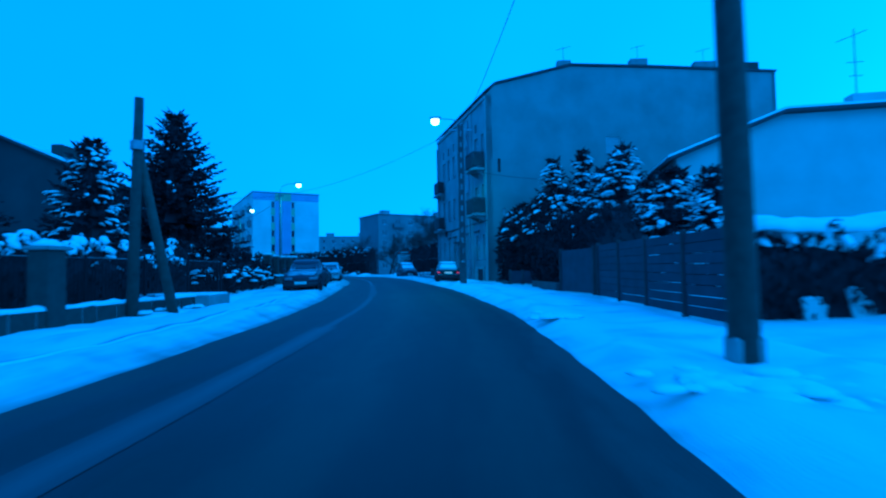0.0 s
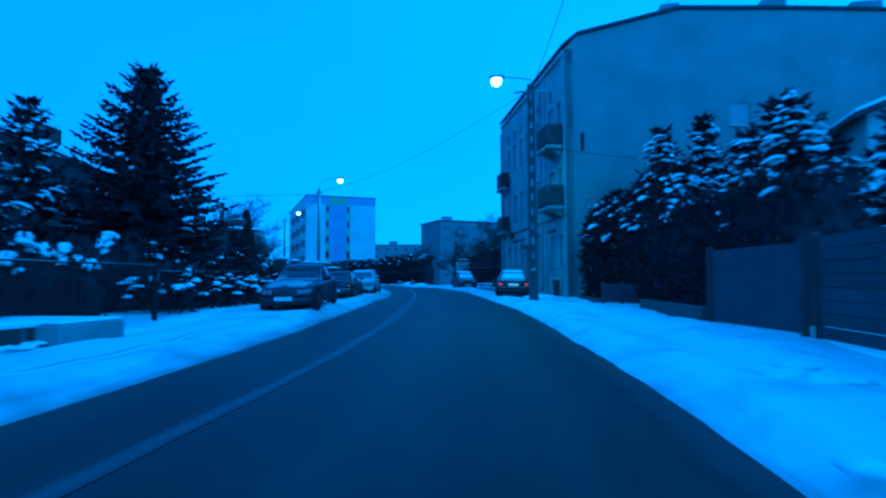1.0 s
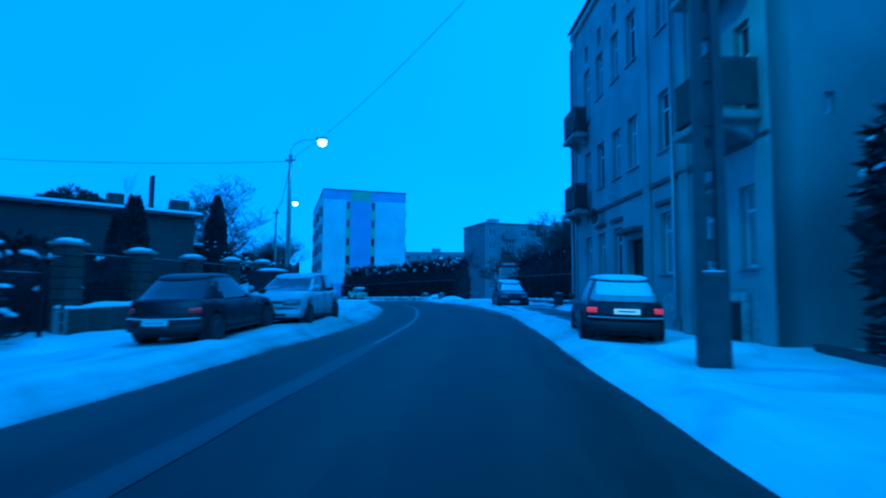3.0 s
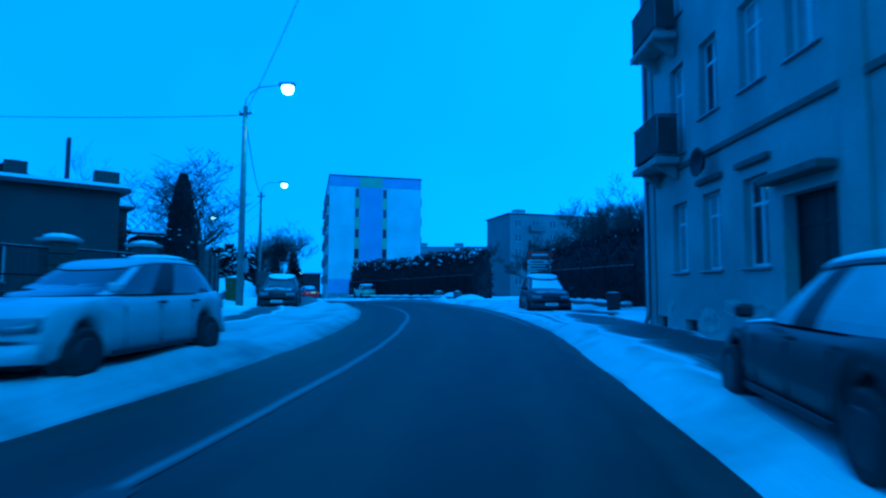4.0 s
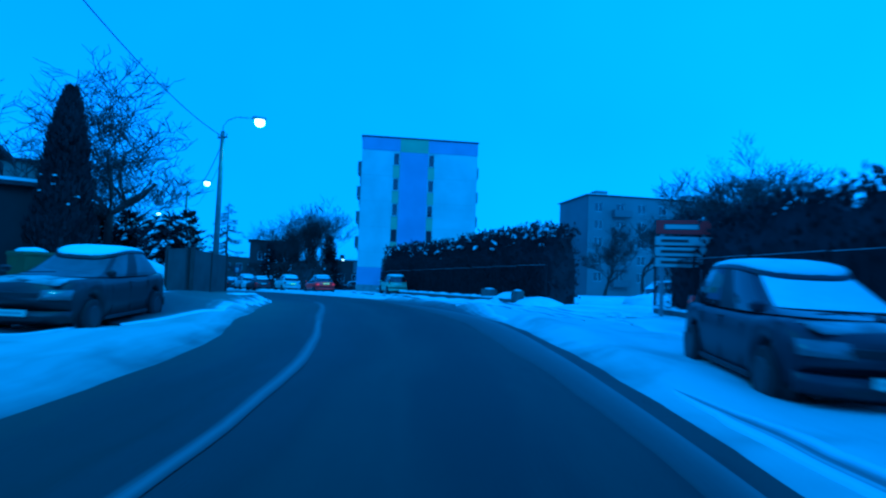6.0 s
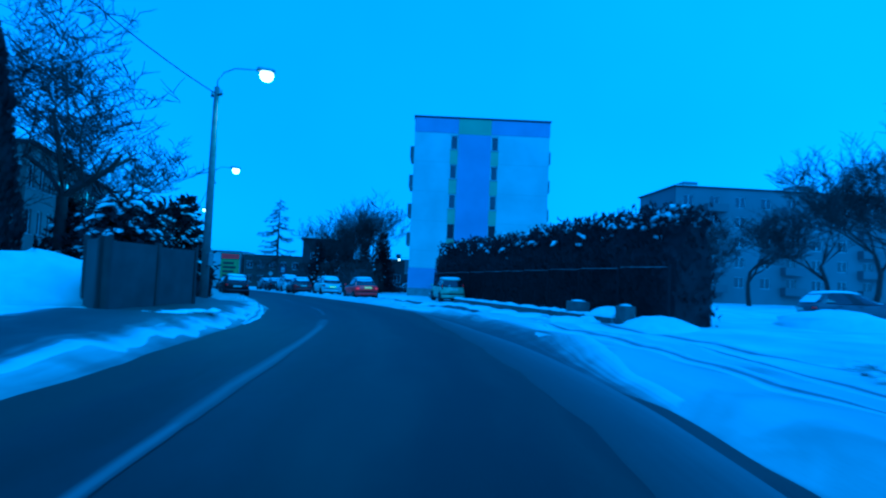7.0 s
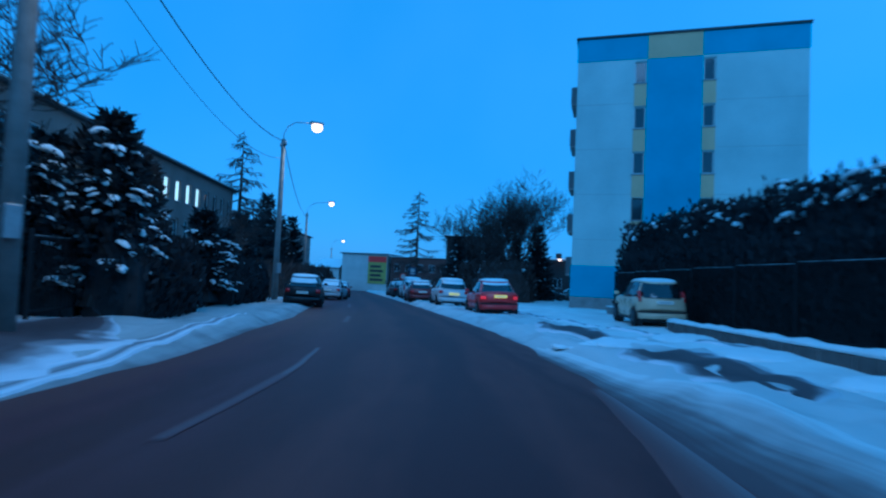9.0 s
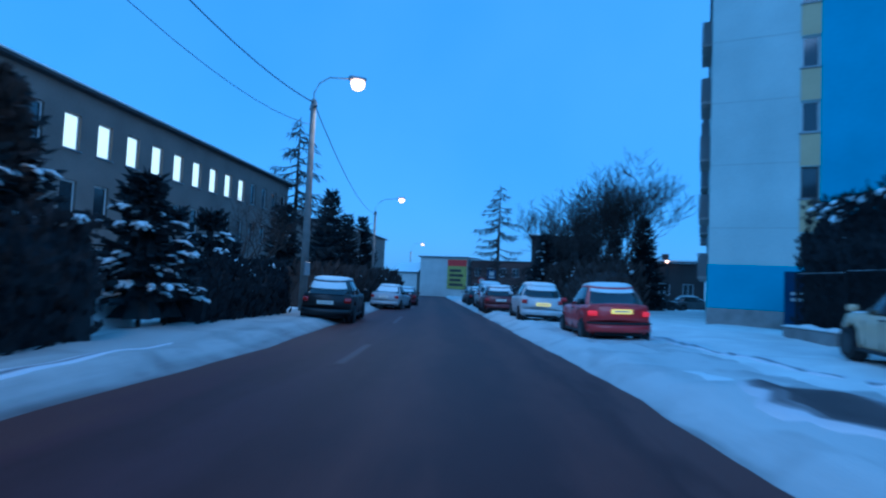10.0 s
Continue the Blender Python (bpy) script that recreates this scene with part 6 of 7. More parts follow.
cable([((-14.6, 49.75, 7.7), (-24.4, 65.1, 7.5), 0.55)], 0.018, "black overhead cable between street lamps")
cable([((-24.4, 65.1, 6.4), (-38.66, 75.85, 6.2), 1.0)], 0.009, "thin slack overhead cable between street lamps")
cable([((-24.4, 65.1, 7.2), (-38.66, 75.85, 7.0), 0.8)], 0.018, "black overhead cable between street lamps")
cable([((-38.66, 75.85, 7.0), (-66.2, 92.5, 6.7), 0.9)], 0.018, "black overhead cable between street lamps")
cable([((-14.6, 49.75, 7.75), (-34, 40, 7.2), 0.4)], 0.012, "thin overhead cable to the houses")
cable([((-14.6, 49.75, 7.9), (1.6, 32.2, 9.0), 0.7)], 0.01, "thin overhead cable across the street")
cable([((1.6, 32.2, 8.9), (4.1, 6.95, 10.0), 0.6)], 0.012, "thin overhead cable along the pavement")
cable([((1.6, 32.2, 6.6), (10.5, 35.2, 6.3), 0.25)], 0.012, "thin overhead cable to the gable")


def service_pole(x, y, h, label, r=0.15, tilt=(0, 0), wood=True, strut=None):
    t = thing("utility_pole", pose(x, y, gz(x, y) - 0.05), label, "utility pole")
    part("pole", Mesh().tube([(0, 0, -0.2), (tilt[0] * h, tilt[1] * h, h)], [r, r * 0.72], 10), WOOD if wood else POLE, t, smooth=True)
    if strut:
        part("strut", Mesh().tube([(strut[0], strut[1], -0.2), (tilt[0] * h * 0.78, tilt[1] * h * 0.78, h * 0.78)], [r * 0.95, r * 0.7], 10), WOOD, t, smooth=True)
        part("collar", Mesh().tube([(tilt[0] * h * 0.76, 0, h * 0.76), (tilt[0] * h * 0.8, 0, h * 0.8)], r * 1.15, 10), STEEL, t)
    else:
        part("base", Mesh().box(-0.17, 0.17, -0.14, 0.14, -0.2, 0.35, 0.03), CONCRETE, t, "pale concrete foot")
    return t


service_pole(4.2, 6.95, 10.2, "dark wooden utility pole on a concrete foot", 0.17, (-0.008, 0.0))
service_pole(-6.5, 13.6, 5.2, "short wooden pole with a leaning strut", 0.14, (0.03, 0.0), True, (0.35, 1.3))


RAIL_SNOW = mat("patchy_rail_snow", (0.62, 0.63, 0.62), 0.8, 0.3, 1.6, other=(0.10, 0.10, 0.10))


def fence_run(name, p0, p1, h, label, step=2.2, board=True, rails=3, base=0.0, post_mat=None, panel_mat=None, lift=0.0, cap=False, ribs=0):
    """A fence: posts, and between them solid boards or an open grille."""
    a, b = Vector(p0), Vector(p1)
    w = (b - a).length
    ang = math.degrees(math.atan2(b.y - a.y, b.x - a.x))
    n = max(1, round(w / step))
    z0, z1 = gz(*p0), gz(*p1)
    t = thing(name, pose(a.x, a.y, z0, 0, 0, ang), label, "fence")
    slope = (z1 - z0) / w
    for i in range(n + 1):
        x = w * i / n
        e = 0.06 if board else 0.035
        part("post", Mesh().box(x - e, x + e, -e, e, -0.3 + slope * x, h + 0.06 + slope * x, 0.012), post_mat or (FENCE if board else FENCE_IRON), t)
        if cap:
            part("snow_cap", Mesh().lump(x, 0, h + 0.06 + slope * x, 0.1, 0.1, 0.08, random.Random(i)), SNOW_CLEAN, t)
    for i in range(n):
        x0, x1 = w * i / n + 0.062, w * (i + 1) / n - 0.062
        k = slope * (x0 + x1) / 2
        if board:
            m = 5 if not ribs else ribs
            for j in range(m):
                za, zb = base + (h - base) * j / m, base + (h - base) * (j + 1) / m - 0.012
                part("plank", Mesh().box(x0, x1, -0.018, 0.018, za + k, zb + k, 0.006), panel_mat or FENCE, t)
        else:
            for j in range(rails):
                z = base + 0.08 + (h - base - 0.12) * j / (rails - 1) + k
                part("rail", Mesh().box(x0, x1, -0.014, 0.014, z - 0.016, z + 0.016), FENCE_IRON, t)
            part("rail_snow", Mesh().box(x0, x1, -0.012, 0.012, z + 0.018, z + 0.03, 0.004), RAIL_SNOW, t)
            q = x0 + 0.06
            m = Mesh()
            while q < x1:
                m.box(q - 0.008, q + 0.008, -0.008, 0.008, base + 0.05 + k, h - 0.02 + k)
                q += 0.13
            tagged(part("grille", m, FENCE_IRON, t), kind="stuff")
    return t


def low_wall(name, p0, p1, h, thick, label, material=STONE, stones=True, snow=True, seed=1):
    """A low garden wall of stones or blocks with snow on top."""
    rnd = random.Random(seed)
    a, b = Vector(p0), Vector(p1)
    w = (b - a).length
    ang = math.degrees(math.atan2(b.y - a.y, b.x - a.x))
    t = thing(name, pose(a.x, a.y, gz(*p0) - 0.02, 0, 0, ang), label, "wall")
    slope = (gz(*p1) - gz(*p0)) / w
    part("core", Mesh().add([(0, -thick / 2 + 0.02, -0.2), (w, -thick / 2 + 0.02, -0.2 + slope * w), (w, thick / 2 - 0.02, -0.2 + slope * w), (0, thick / 2 - 0.02, -0.2),
                             (0, -thick / 2 + 0.02, h - 0.03), (w, -thick / 2 + 0.02, h - 0.03 + slope * w), (w, thick / 2 - 0.02, h - 0.03 + slope * w), (0, thick / 2 - 0.02, h - 0.03)],
                            [(3, 2, 1, 0), (4, 5, 6, 7), (0, 1, 5, 4), (1, 2, 6, 5), (2, 3, 7, 6), (3, 0, 4, 7)]), CONCRETE if stones else material, t)
    x = 0.0
    while stones and x < w - 0.1:
        l = min(rnd.uniform(0.4, 0.75), w - x)
        part("stone", Mesh().box(x + 0.008, x + l - 0.008, -thick / 2 - rnd.uniform(0, 0.02), thick / 2, -0.1 + slope * x, h + slope * x + rnd.uniform(-0.03, 0.02), 0.025), material, t)
        x += l
    if snow:
        m, n = Mesh(), max(3, int(w / 0.3))
        rings = []
        for i in range(n + 1):
            q, e, hh = w * i / n, thick / 2 * rnd.uniform(0.85, 1.15), rnd.uniform(0.05, 0.13)
            z = h + slope * q - 0.01
            rings.append([(q, -e, z), (q, -e * 0.8, z + hh * 0.7), (q, 0, z + hh), (q, e * 0.8, z + hh * 0.7), (q, e, z)])
        m.loft(rings)
        part("snow", m, SNOW_CLEAN, t, "rounded snow on the wall", smooth=True)
    return t


DARK_STONE = mat("damp_dark_stone", (0.13, 0.12, 0.11), 0.9, 0.35, 4.0, 0.4, 30.0)
BOARD = mat("weathered_fence_board", (0.050, 0.046, 0.053), 0.85, 0.35, 2.0, 0.3, 40.0, per=0.3)
DARK_PANEL = mat("weathered_concrete_panel", (0.085, 0.08, 0.075), 0.9, 0.35, 1.2, 0.3, 25.0)
# right side fences
fence_run("board_fence", (5.7, 18.4), (5.6, 9.6), 1.6, "dark ribbed board fence with snow on its rails", 2.2, True, ribs=8, panel_mat=BOARD)
fence_run("yard_gate", (5.1, 21.4), (5.6, 18.6), 1.5, "plain dark gate in the fence", 2.9, True, ribs=1, panel_mat=BOARD)
low_wall("low_wall", (4.95, 27.2), (5.05, 21.55), 0.3, 0.3, "low dark concrete wall in front of the hedge", DARK_PANEL, False, False, 3)
low_wall("low_wall", (3.72, 34.4), (3.93, 29.2), 0.13, 0.25, "low concrete edging beside the evergreens", DARK_PANEL, False, False, 23)
fence_run("garden_gate", (3.97, 29.04), (5.2, 28.74), 0.66, "low weathered double gate before the hedge", 0.62, True, ribs=1, panel_mat=BOARD)
fence_run("board_fence", (1.0, 52.0), (0.3, 53.4), 1.9, "dark solid gate beside the tenement", 1.6, True, panel_mat=DARK_PANEL)
fence_run("garden_fence", (-0.1, 53.5), (-5.3, 64.2), 1.6, "dark mesh fence in front of the hedge", 2.4, False, 2, 0.1)
low_wall("low_wall", (-0.35, 53.2), (-5.2, 64.2), 0.14, 0.3, "low wall under the hedge fence", DARK_STONE, True, True, 4)
fence_run("garden_fence", (-9.9, 69.6), (-27.4, 86.0), 1.75, "dark mesh fence in front of the long hedge", 2.4, False, 2, 0.1)
low_wall("low_wall", (-27.55, 85.9), (-25.6, 84.0), 0.3, 0.35, "short low concrete wall beside the fence", CONCRETE, False, True, 15)
low_wall("low_wall", (-11.2, 69.0), (-21.6, 78.63), 0.22, 0.4, "low rough stone wall topped with snow", DARK_STONE, True, True, 5)
for k, (q, r, h) in enumerate(((0.12, 0.9, 0.22), (0.3, 1.1, 0.2), (0.47, 0.8, 0.24), (0.66, 1.2, 0.2), (0.86, 1.0, 0.24))):
    mound(-11.5 - 10.4 * q, 68.7 + 9.63 * q, r, h, 40 + k, "snow drifted against the stone wall")
for x, y, w in ((-10.95, 68.9, 0.42), (-12.8, 70.6, 0.75)):
    t = thing("stone_pillar", spot(x, y, (-0.79, 0.61)), "squat stone pillar at the wall's end", "pillar")
    part("pillar", Mesh().box(-w / 2, w / 2, -0.22, 0.22, -0.2, 0.56, 0.04), DARK_STONE, t)
    part("snow", Mesh().lump(0, 0, 0.56, w * 0.4, 0.17, 0.05, random.Random(4)), SNOW_CLEAN, t, smooth=True)

# left side fences
low_wall("low_wall", (-6.6, 17.6), (-7.2, 4.0), 0.34, 0.4, "low dark wall with snow along its top", BRICK, True, True, 6)
fence_run("garden_fence", (-7.6, 21.0), (-7.8, 4.0), 1.35, "dark wire fence with a top rail behind the low wall", 2.6, False, 2, 0.2)
t = thing("gate_pillar", spot(-6.85, 11.4), "dark brick pillar with a cap of snow in the low wall", "gate post")
part("pillar", Mesh().box(-0.24, 0.24, -0.22, 0.22, -0.2, 1.45, 0.02), BRICK, t)
part("cap", Mesh().box(-0.3, 0.3, -0.28, 0.28, 1.45, 1.53, 0.02), CONCRETE, t)
part("snow", Mesh().lump(0, 0, 1.53, 0.28, 0.26, 0.14, random.Random(8), 9), SNOW_CLEAN, t, smooth=True)
t = thing("concrete_slab", spot(-6.9, 17.2, (0, 1)), "flat concrete block with snow at the gateway", "concrete block")
part("block", Mesh().box(-0.6, 0.8, -0.9, 1.4, -0.2, 0.3, 0.03), CONCRETE, t)
part("snow", Mesh().box(-0.55, 0.75, -0.85, 1.35, 0.3, 0.36, 0.025), SNOW_CLEAN, t)
fence_run("garden_fence", (-7.8, 21.2), (-9.9, 32.4), 1.2, "dark wire fence among snowy bushes", 2.4, False, 2, 0.1)
low_wall("low_wall", (-9.9, 32.8), (-10.9, 42.0), 0.5, 0.35, "low brick wall between gate posts, topped with snow", BRICK, True, True, 7)
for i in range(5):
    x, y = -10.0 - 0.22 * i, 33.0 + 2.1 * i
    t = thing("gate_post", spot(x, y), "brick gate post with a cap of snow", "gate post", "gate posts")
    for k in range(8):
        part("course", Mesh().box(-0.2, 0.2, -0.2, 0.2, 0.215 * k, 0.215 * k + 0.2, 0.01), BRICK, t)
    part("cap", Mesh().box(-0.26, 0.26, -0.26, 0.26, 1.72, 1.79, 0.02), CONCRETE, t)
    part("snow", Mesh().lump(0, 0, 1.79, 0.25, 0.25, 0.08, random.Random(i), 9), SNOW_CLEAN, t, smooth=True)
fence_run("garden_fence", (-10.1, 33.4), (-10.9, 41.4), 1.6, "dark grille fence between brick posts", 2.1, False, 3, 0.55)
fence_run("board_fence", (-9.75, 41.85), (-13.6, 47.2), 1.7, "dark solid board fence", 2.3, True)
low_wall("low_wall", (-16.9, 50.6), (-18.3, 53.6), 0.3, 0.3, "low pale wall beside the lamp", CONCRETE, False, True, 9)
fence_run("concrete_fence", (-18.75, 58.7), (-20.55, 61.9), 1.45, "solid grey concrete panel fence", 1.9, True, ribs=1, panel_mat=DARK_PANEL)
fence_run("concrete_fence", (-20.4, 59.15), (-18.9, 58.65), 1.45, "solid grey concrete panel fence", 1.7, True, ribs=1, panel_mat=DARK_PANEL)
fence_run("garden_fence", (-26.9, 65.6), (-39.0, 74.4), 1.5, "dark mesh fence along the hedge", 2.4, False, 2, 0.1)

# bins
def bin_box(x, y, w, d, h, material, label, heading=(0, 1), cap=0.1):
    t = thing("waste_bin", spot(x, y, heading), label, "bin")
    part("body", Mesh().loft([[(-w / 2 * q, -d / 2 * q, z), (w / 2 * q, -d / 2 * q, z), (w / 2 * q, d / 2 * q, z), (-w / 2 * q, d / 2 * q, z)] for q, z in ((0.88, -0.08), (1.0, h - 0.12), (1.0, h - 0.1))]), material, t)
    part("lid", Mesh().box(-w / 2 - 0.03, w / 2 + 0.03, -d / 2 - 0.03, d / 2 + 0.03, h - 0.1, h, 0.03), material, t)
    part("snow", Mesh().lump(0, 0, h, w * 0.42, d * 0.42, cap, random.Random(2), 9), SNOW_CLEAN, t, smooth=True)
    return t


bin_box(-10.4, 41.3, 1.3, 1.1, 1.45, PLASTIC, "large dark waste container with snow on its lid")
bin_box(-17.5, 53.3, 0.6, 0.6, 1.0, mat("bin_yellow_green", (0.10, 0.09, 0.025), 0.6), "yellow-green waste bin by the fence")
bin_box(-0.9, 52.6, 0.55, 0.5, 0.6, PLASTIC, "small dark bin by the wall", cap=0.025)

# garden sign board
t = thing("sign_board", spot(-4.55, 63.0, (0.96, 0.2)), "pale sign board with a dull red head on two posts", "sign")
for x in (-0.55, 0.55):
    part("post", Mesh().box(x - 0.05, x + 0.05, -0.05, 0.05, -0.2, 2.75), STEEL, t)
head = part("head_plate", Mesh().box(-0.75, 0.75, -0.09, -0.054, 2.3, 2.72, 0.01), mat("sign_head_red", (0.22, 0.03, 0.03), 0.6, 0.2, 3.0), t)
part("text_bar", Mesh().box(-0.5, 0.4, -0.1, -0.092, 2.45, 2.58), PALE, head)
for i in range(3):
    plate = part("strip_plate", Mesh().box(-0.75, 0.75, -0.088, -0.054, 1.36 + 0.31 * i, 1.61 + 0.31 * i, 0.01), PALE, t)
    part("text_bar", Mesh().box(-0.6, 0.45 - 0.15 * i, -0.096, -0.09, 1.45 + 0.31 * i, 1.53 + 0.31 * i), FENCE, plate)


SIGN_BLUE = mat("sign_blue", (0.008, 0.022, 0.075), 0.5, 0.2, 3.0)
t = thing("notice_board", spot(-28.75, 89.6, (0.893, 0.449)), "dark blue notice panel by the apartment block", "sign")
for x in (-0.42, 0.42):
    part("post", Mesh().box(x - 0.03, x + 0.03, -0.03, 0.03, -0.3, 1.95), STEEL, t)
part("panel", Mesh().box(-0.5, 0.5, -0.075, -0.034, 0.15, 2.0, 0.01), SIGN_BLUE, t)
for k in range(2):
    part("text_bar", Mesh().box(-0.3, 0.25, -0.085, -0.077, 1.0 + 0.2 * k, 1.1 + 0.2 * k), PALE, t)


def road_sign(x, y, heading, z, shape, face, label):
    """A traffic sign on a thin steel post, facing against the heading."""
    t = thing("road_sign", spot(x, y, heading), label, "road sign", "road signs")
    part("post", Mesh().tube([(0, 0, -0.3), (0, 0, z + 0.35)], 0.03, 7), STEEL, t)
    if shape == "square":
        plate = part("plate", Mesh().box(-0.065, -0.04, -0.32, 0.32, z - 0.35, z + 0.35, 0.01), face, t)
        part("symbol", Mesh().box(-0.075, -0.067, -0.17, 0.17, z - 0.05, z + 0.24), PALE, plate)
        part("symbol", Mesh().box(-0.075, -0.067, -0.2, 0.2, z - 0.24, z - 0.13), PALE, plate)
    else:
        ring = [[(xx, r * math.cos(k * math.pi / 12), z + r * math.sin(k * math.pi / 12)) for k in range(24)] for xx, r in ((-0.04, 0.30), (-0.06, 0.30))]
        plate = part("plate", Mesh().loft(ring), RED, t)
        ring = [[(xx, r * math.cos(k * math.pi / 12), z + r * math.sin(k * math.pi / 12)) for k in range(24)] for xx, r in ((-0.062, 0.23), (-0.068, 0.23))]
        part("symbol", Mesh().loft(ring), face, plate)
    return t


road_sign(-51.6, 94.9, (-0.8, 0.6), 2.3, "square", SIGN_BLUE, "blue and white square traffic sign on a post")
road_sign(-57.4, 98.6, (-0.8, 0.6), 1.9, "round", PALE, "small round traffic sign with a red rim")


# ---- cars ----
FROST = mat("frosted_car_glass", (0.48, 0.49, 0.49), 0.6, 0.35, 3.0, 0.1, 40.0, spec=0.6)
THIN_SNOW = mat("thin_patchy_snow", (0.55, 0.56, 0.57), 0.8, 0.2, 2.2, 0.3, 30.0, other=(0.16, 0.165, 0.17), spec=0.3)
FROST_DARK = mat("lightly_frosted_car_glass", (0.09, 0.095, 0.10), 0.35, 0.4, 3.0, 0.1, 40.0, spec=0.6)
PLATE_INK = mat("faded_plate_ink", (0.50, 0.49, 0.45), 0.6, 0.1, 8.0)
STYLE = {  # shares of half length and height: bonnet height, belt, foot and top of the windscreen, top and foot of the rear window, boot height
    "sedan": (0.55, 0.63, 0.44, 0.02, -0.46, -0.80, 0.66), "hatch": (0.57, 0.645, 0.56, 0.12, -0.76, -0.94, 0.66), "notch": (0.54, 0.63, 0.48, 0.06, -0.62, -0.92, 0.65),
    "wagon": (0.54, 0.62, 0.42, 0.08, -0.80, -0.94, 0.63), "van": (0.55, 0.60, 0.74, 0.22, -0.76, -0.95, 0.62), "suv": (0.59, 0.635, 0.54, 0.12, -0.68, -0.93, 0.65), "panda": (0.58, 0.62, 0.54, 0.18, -0.84, -0.94, 0.64)}


def car(x, y, heading, color, label, length=4.1, width=1.68, height=1.45, style="hatch", snow=1.0, snow_glass=0.0, name="car", dz=0.0, seed=1, snow_hood=0.6, trim=None, plate_z=0.62, lit=False, glass=None, ledge=False, rear_plate=None):
    """A parked car; local +x is its front."""
    u = Vector((*heading, 0)).normalized()
    v = Vector((-u.y, u.x, 0))
    a, b = 0.31 * length / UNIT, 0.45 * width / UNIT
    ends = [np.mean([gz(x + i * a * u.x + j * b * v.x, y + i * a * u.y + j * b * v.y) for i, j in q]) for q in (((1, 1), (1, -1)), ((-1, 1), (-1, -1)), ((1, 1), (-1, 1)), ((1, -1), (-1, -1)))]
    tilt, lean = math.degrees(math.atan2(ends[0] - ends[1], 2 * a)), math.degrees(math.atan2(ends[2] - ends[3], 2 * b))
    tilt, lean = max(-2.5, min(2.5, tilt)), max(-1.2, min(1.2, lean))
    t = thing(name, pose(x, y, (ends[0] + ends[1]) / 2 + dz, lean, -tilt, math.degrees(math.atan2(u.y, u.x))), label, "car", "parked cars")
    Mesh.unit = 1.0  # true metres
    rnd = random.Random(seed)
    L, W, H = length / 2, width / 2, height
    bonnet, belt, s0, s1, r1, r0, boot = STYLE[style]
    nose, zb, tail = bonnet * H, belt * H, boot * H
    s0, s1, r1, r0 = s0 * L, s1 * L, r1 * L, r0 * L
    # shell: cross-sections from tail to nose, bowed at both ends, cut out over the wheels
    rw = 0.30 if height < 1.52 else 0.325
    ra, fw = rw + 0.055, 0.62
    line = [(-1.0, tail), (r0 / L + 0.03, zb + 0.01), (-0.55, zb + 0.005), (0.05, zb * 0.985), (s0 / L, zb * 0.965), (0.8, nose + 0.015), (1.0, nose - 0.02)]
    lx, lz = [q[0] for q in line], [q[1] for q in line]

    def end_x(z, end):
        """How far the rounded front or rear reaches at the height z."""
        k = min(1.0, max(0.0, (z / (nose if end > 0 else tail) - 0.58) / 0.42))
        return L * (0.8 + 0.2 * math.sqrt(1 - k * k) if end > 0 else 0.93 + 0.07 * math.sqrt(1 - k * k))

    def deck(f):
        """Height of the bonnet, belt and boot."""
        z = float(np.mean([np.interp(f + e, lx, lz) for e in (-0.06, -0.03, 0, 0.03, 0.06)]))
        if f > 0.8:
            z *= 0.58 + 0.42 * math.sqrt(max(0, 1 - ((f - 0.8) / 0.2) ** 2))
        elif f < -0.93:
            z *= 0.58 + 0.42 * math.sqrt(max(0, 1 - ((f + 0.93) / 0.07) ** 2))
        return z
    stations = {-1.0, -0.998, -0.99, -0.975, -0.955, -0.93, 0.83, 0.87, 0.91, 0.945, 0.97, 0.988, 0.997, 1.0} | {round(-0.9 + 0.05 * k, 3) for k in range(35)}
    for fx in (-fw, fw):
        stations |= {round(fx + ra / L * math.cos(math.pi * k / 10), 4) for k in range(11)} | {round(fx + e * (ra / L + 0.004), 4) for e in (-1, 1)}
    rings = []
    for f in sorted(stations):
        z, low = deck(f), 0.2 + 0.09 * max(0, abs(f) - 0.85) / 0.15
        for fx in (-fw, fw):
            g = ra ** 2 - ((f - fx) * L) ** 2
            if g >= 0:
                low = max(low, rw - 0.015 + math.sqrt(g))
        w = W * (1 - (0.10 if f > 0 else 0.06) * abs(f) ** 5)
        bow = 0.30 * max(0, abs(f) - 0.5) / 0.5 * (1 if f < 0 else -1)
        ring = []
        for yy, zz in ((-0.86, low), (-0.975, low + min(0.07, (z - low) * 0.2)), (-1.0, low + (z - low) * 0.38), (-1.0, low + (z - low) * 0.62), (-0.98, low + (z - low) * 0.83), (-0.945, low + (z - low) * 0.94), (-0.88, z - 0.004), (-0.45, z + 0.022), (0, z + 0.032),
                       (0.45, z + 0.022), (0.88, z - 0.004), (0.945, low + (z - low) * 0.94), (0.98, low + (z - low) * 0.83), (1.0, low + (z - low) * 0.62), (1.0, low + (z - low) * 0.38), (0.975, low + min(0.07, (z - low) * 0.2)), (0.86, low)):
            ring.append((f * L + bow * abs(yy) ** 2.6, yy * w, zz))
        rings.append(ring)
    part("body", Mesh().loft(rings), color, t, smooth=True)
    part("underbody", Mesh().box(-0.88 * L, 0.86 * L, -0.7 * W, 0.7 * W, 0.16, 0.5, 0.03), PLASTIC, t)
    # cabin: rings round the car from the belt to the roof
    n, levels = 56, 7
    crown = 0.12 if style in ("van", "suv") else 0.085
    arch = 0.11 if style in ("van", "suv") else 0.08

    def bulge(xx):
        """How far the arched roof line falls towards its ends."""
        return arch * min(1.6, abs(xx - (s1 + r1) / 2 + 0.1) / ((s1 - r1) / 2)) ** 2.4

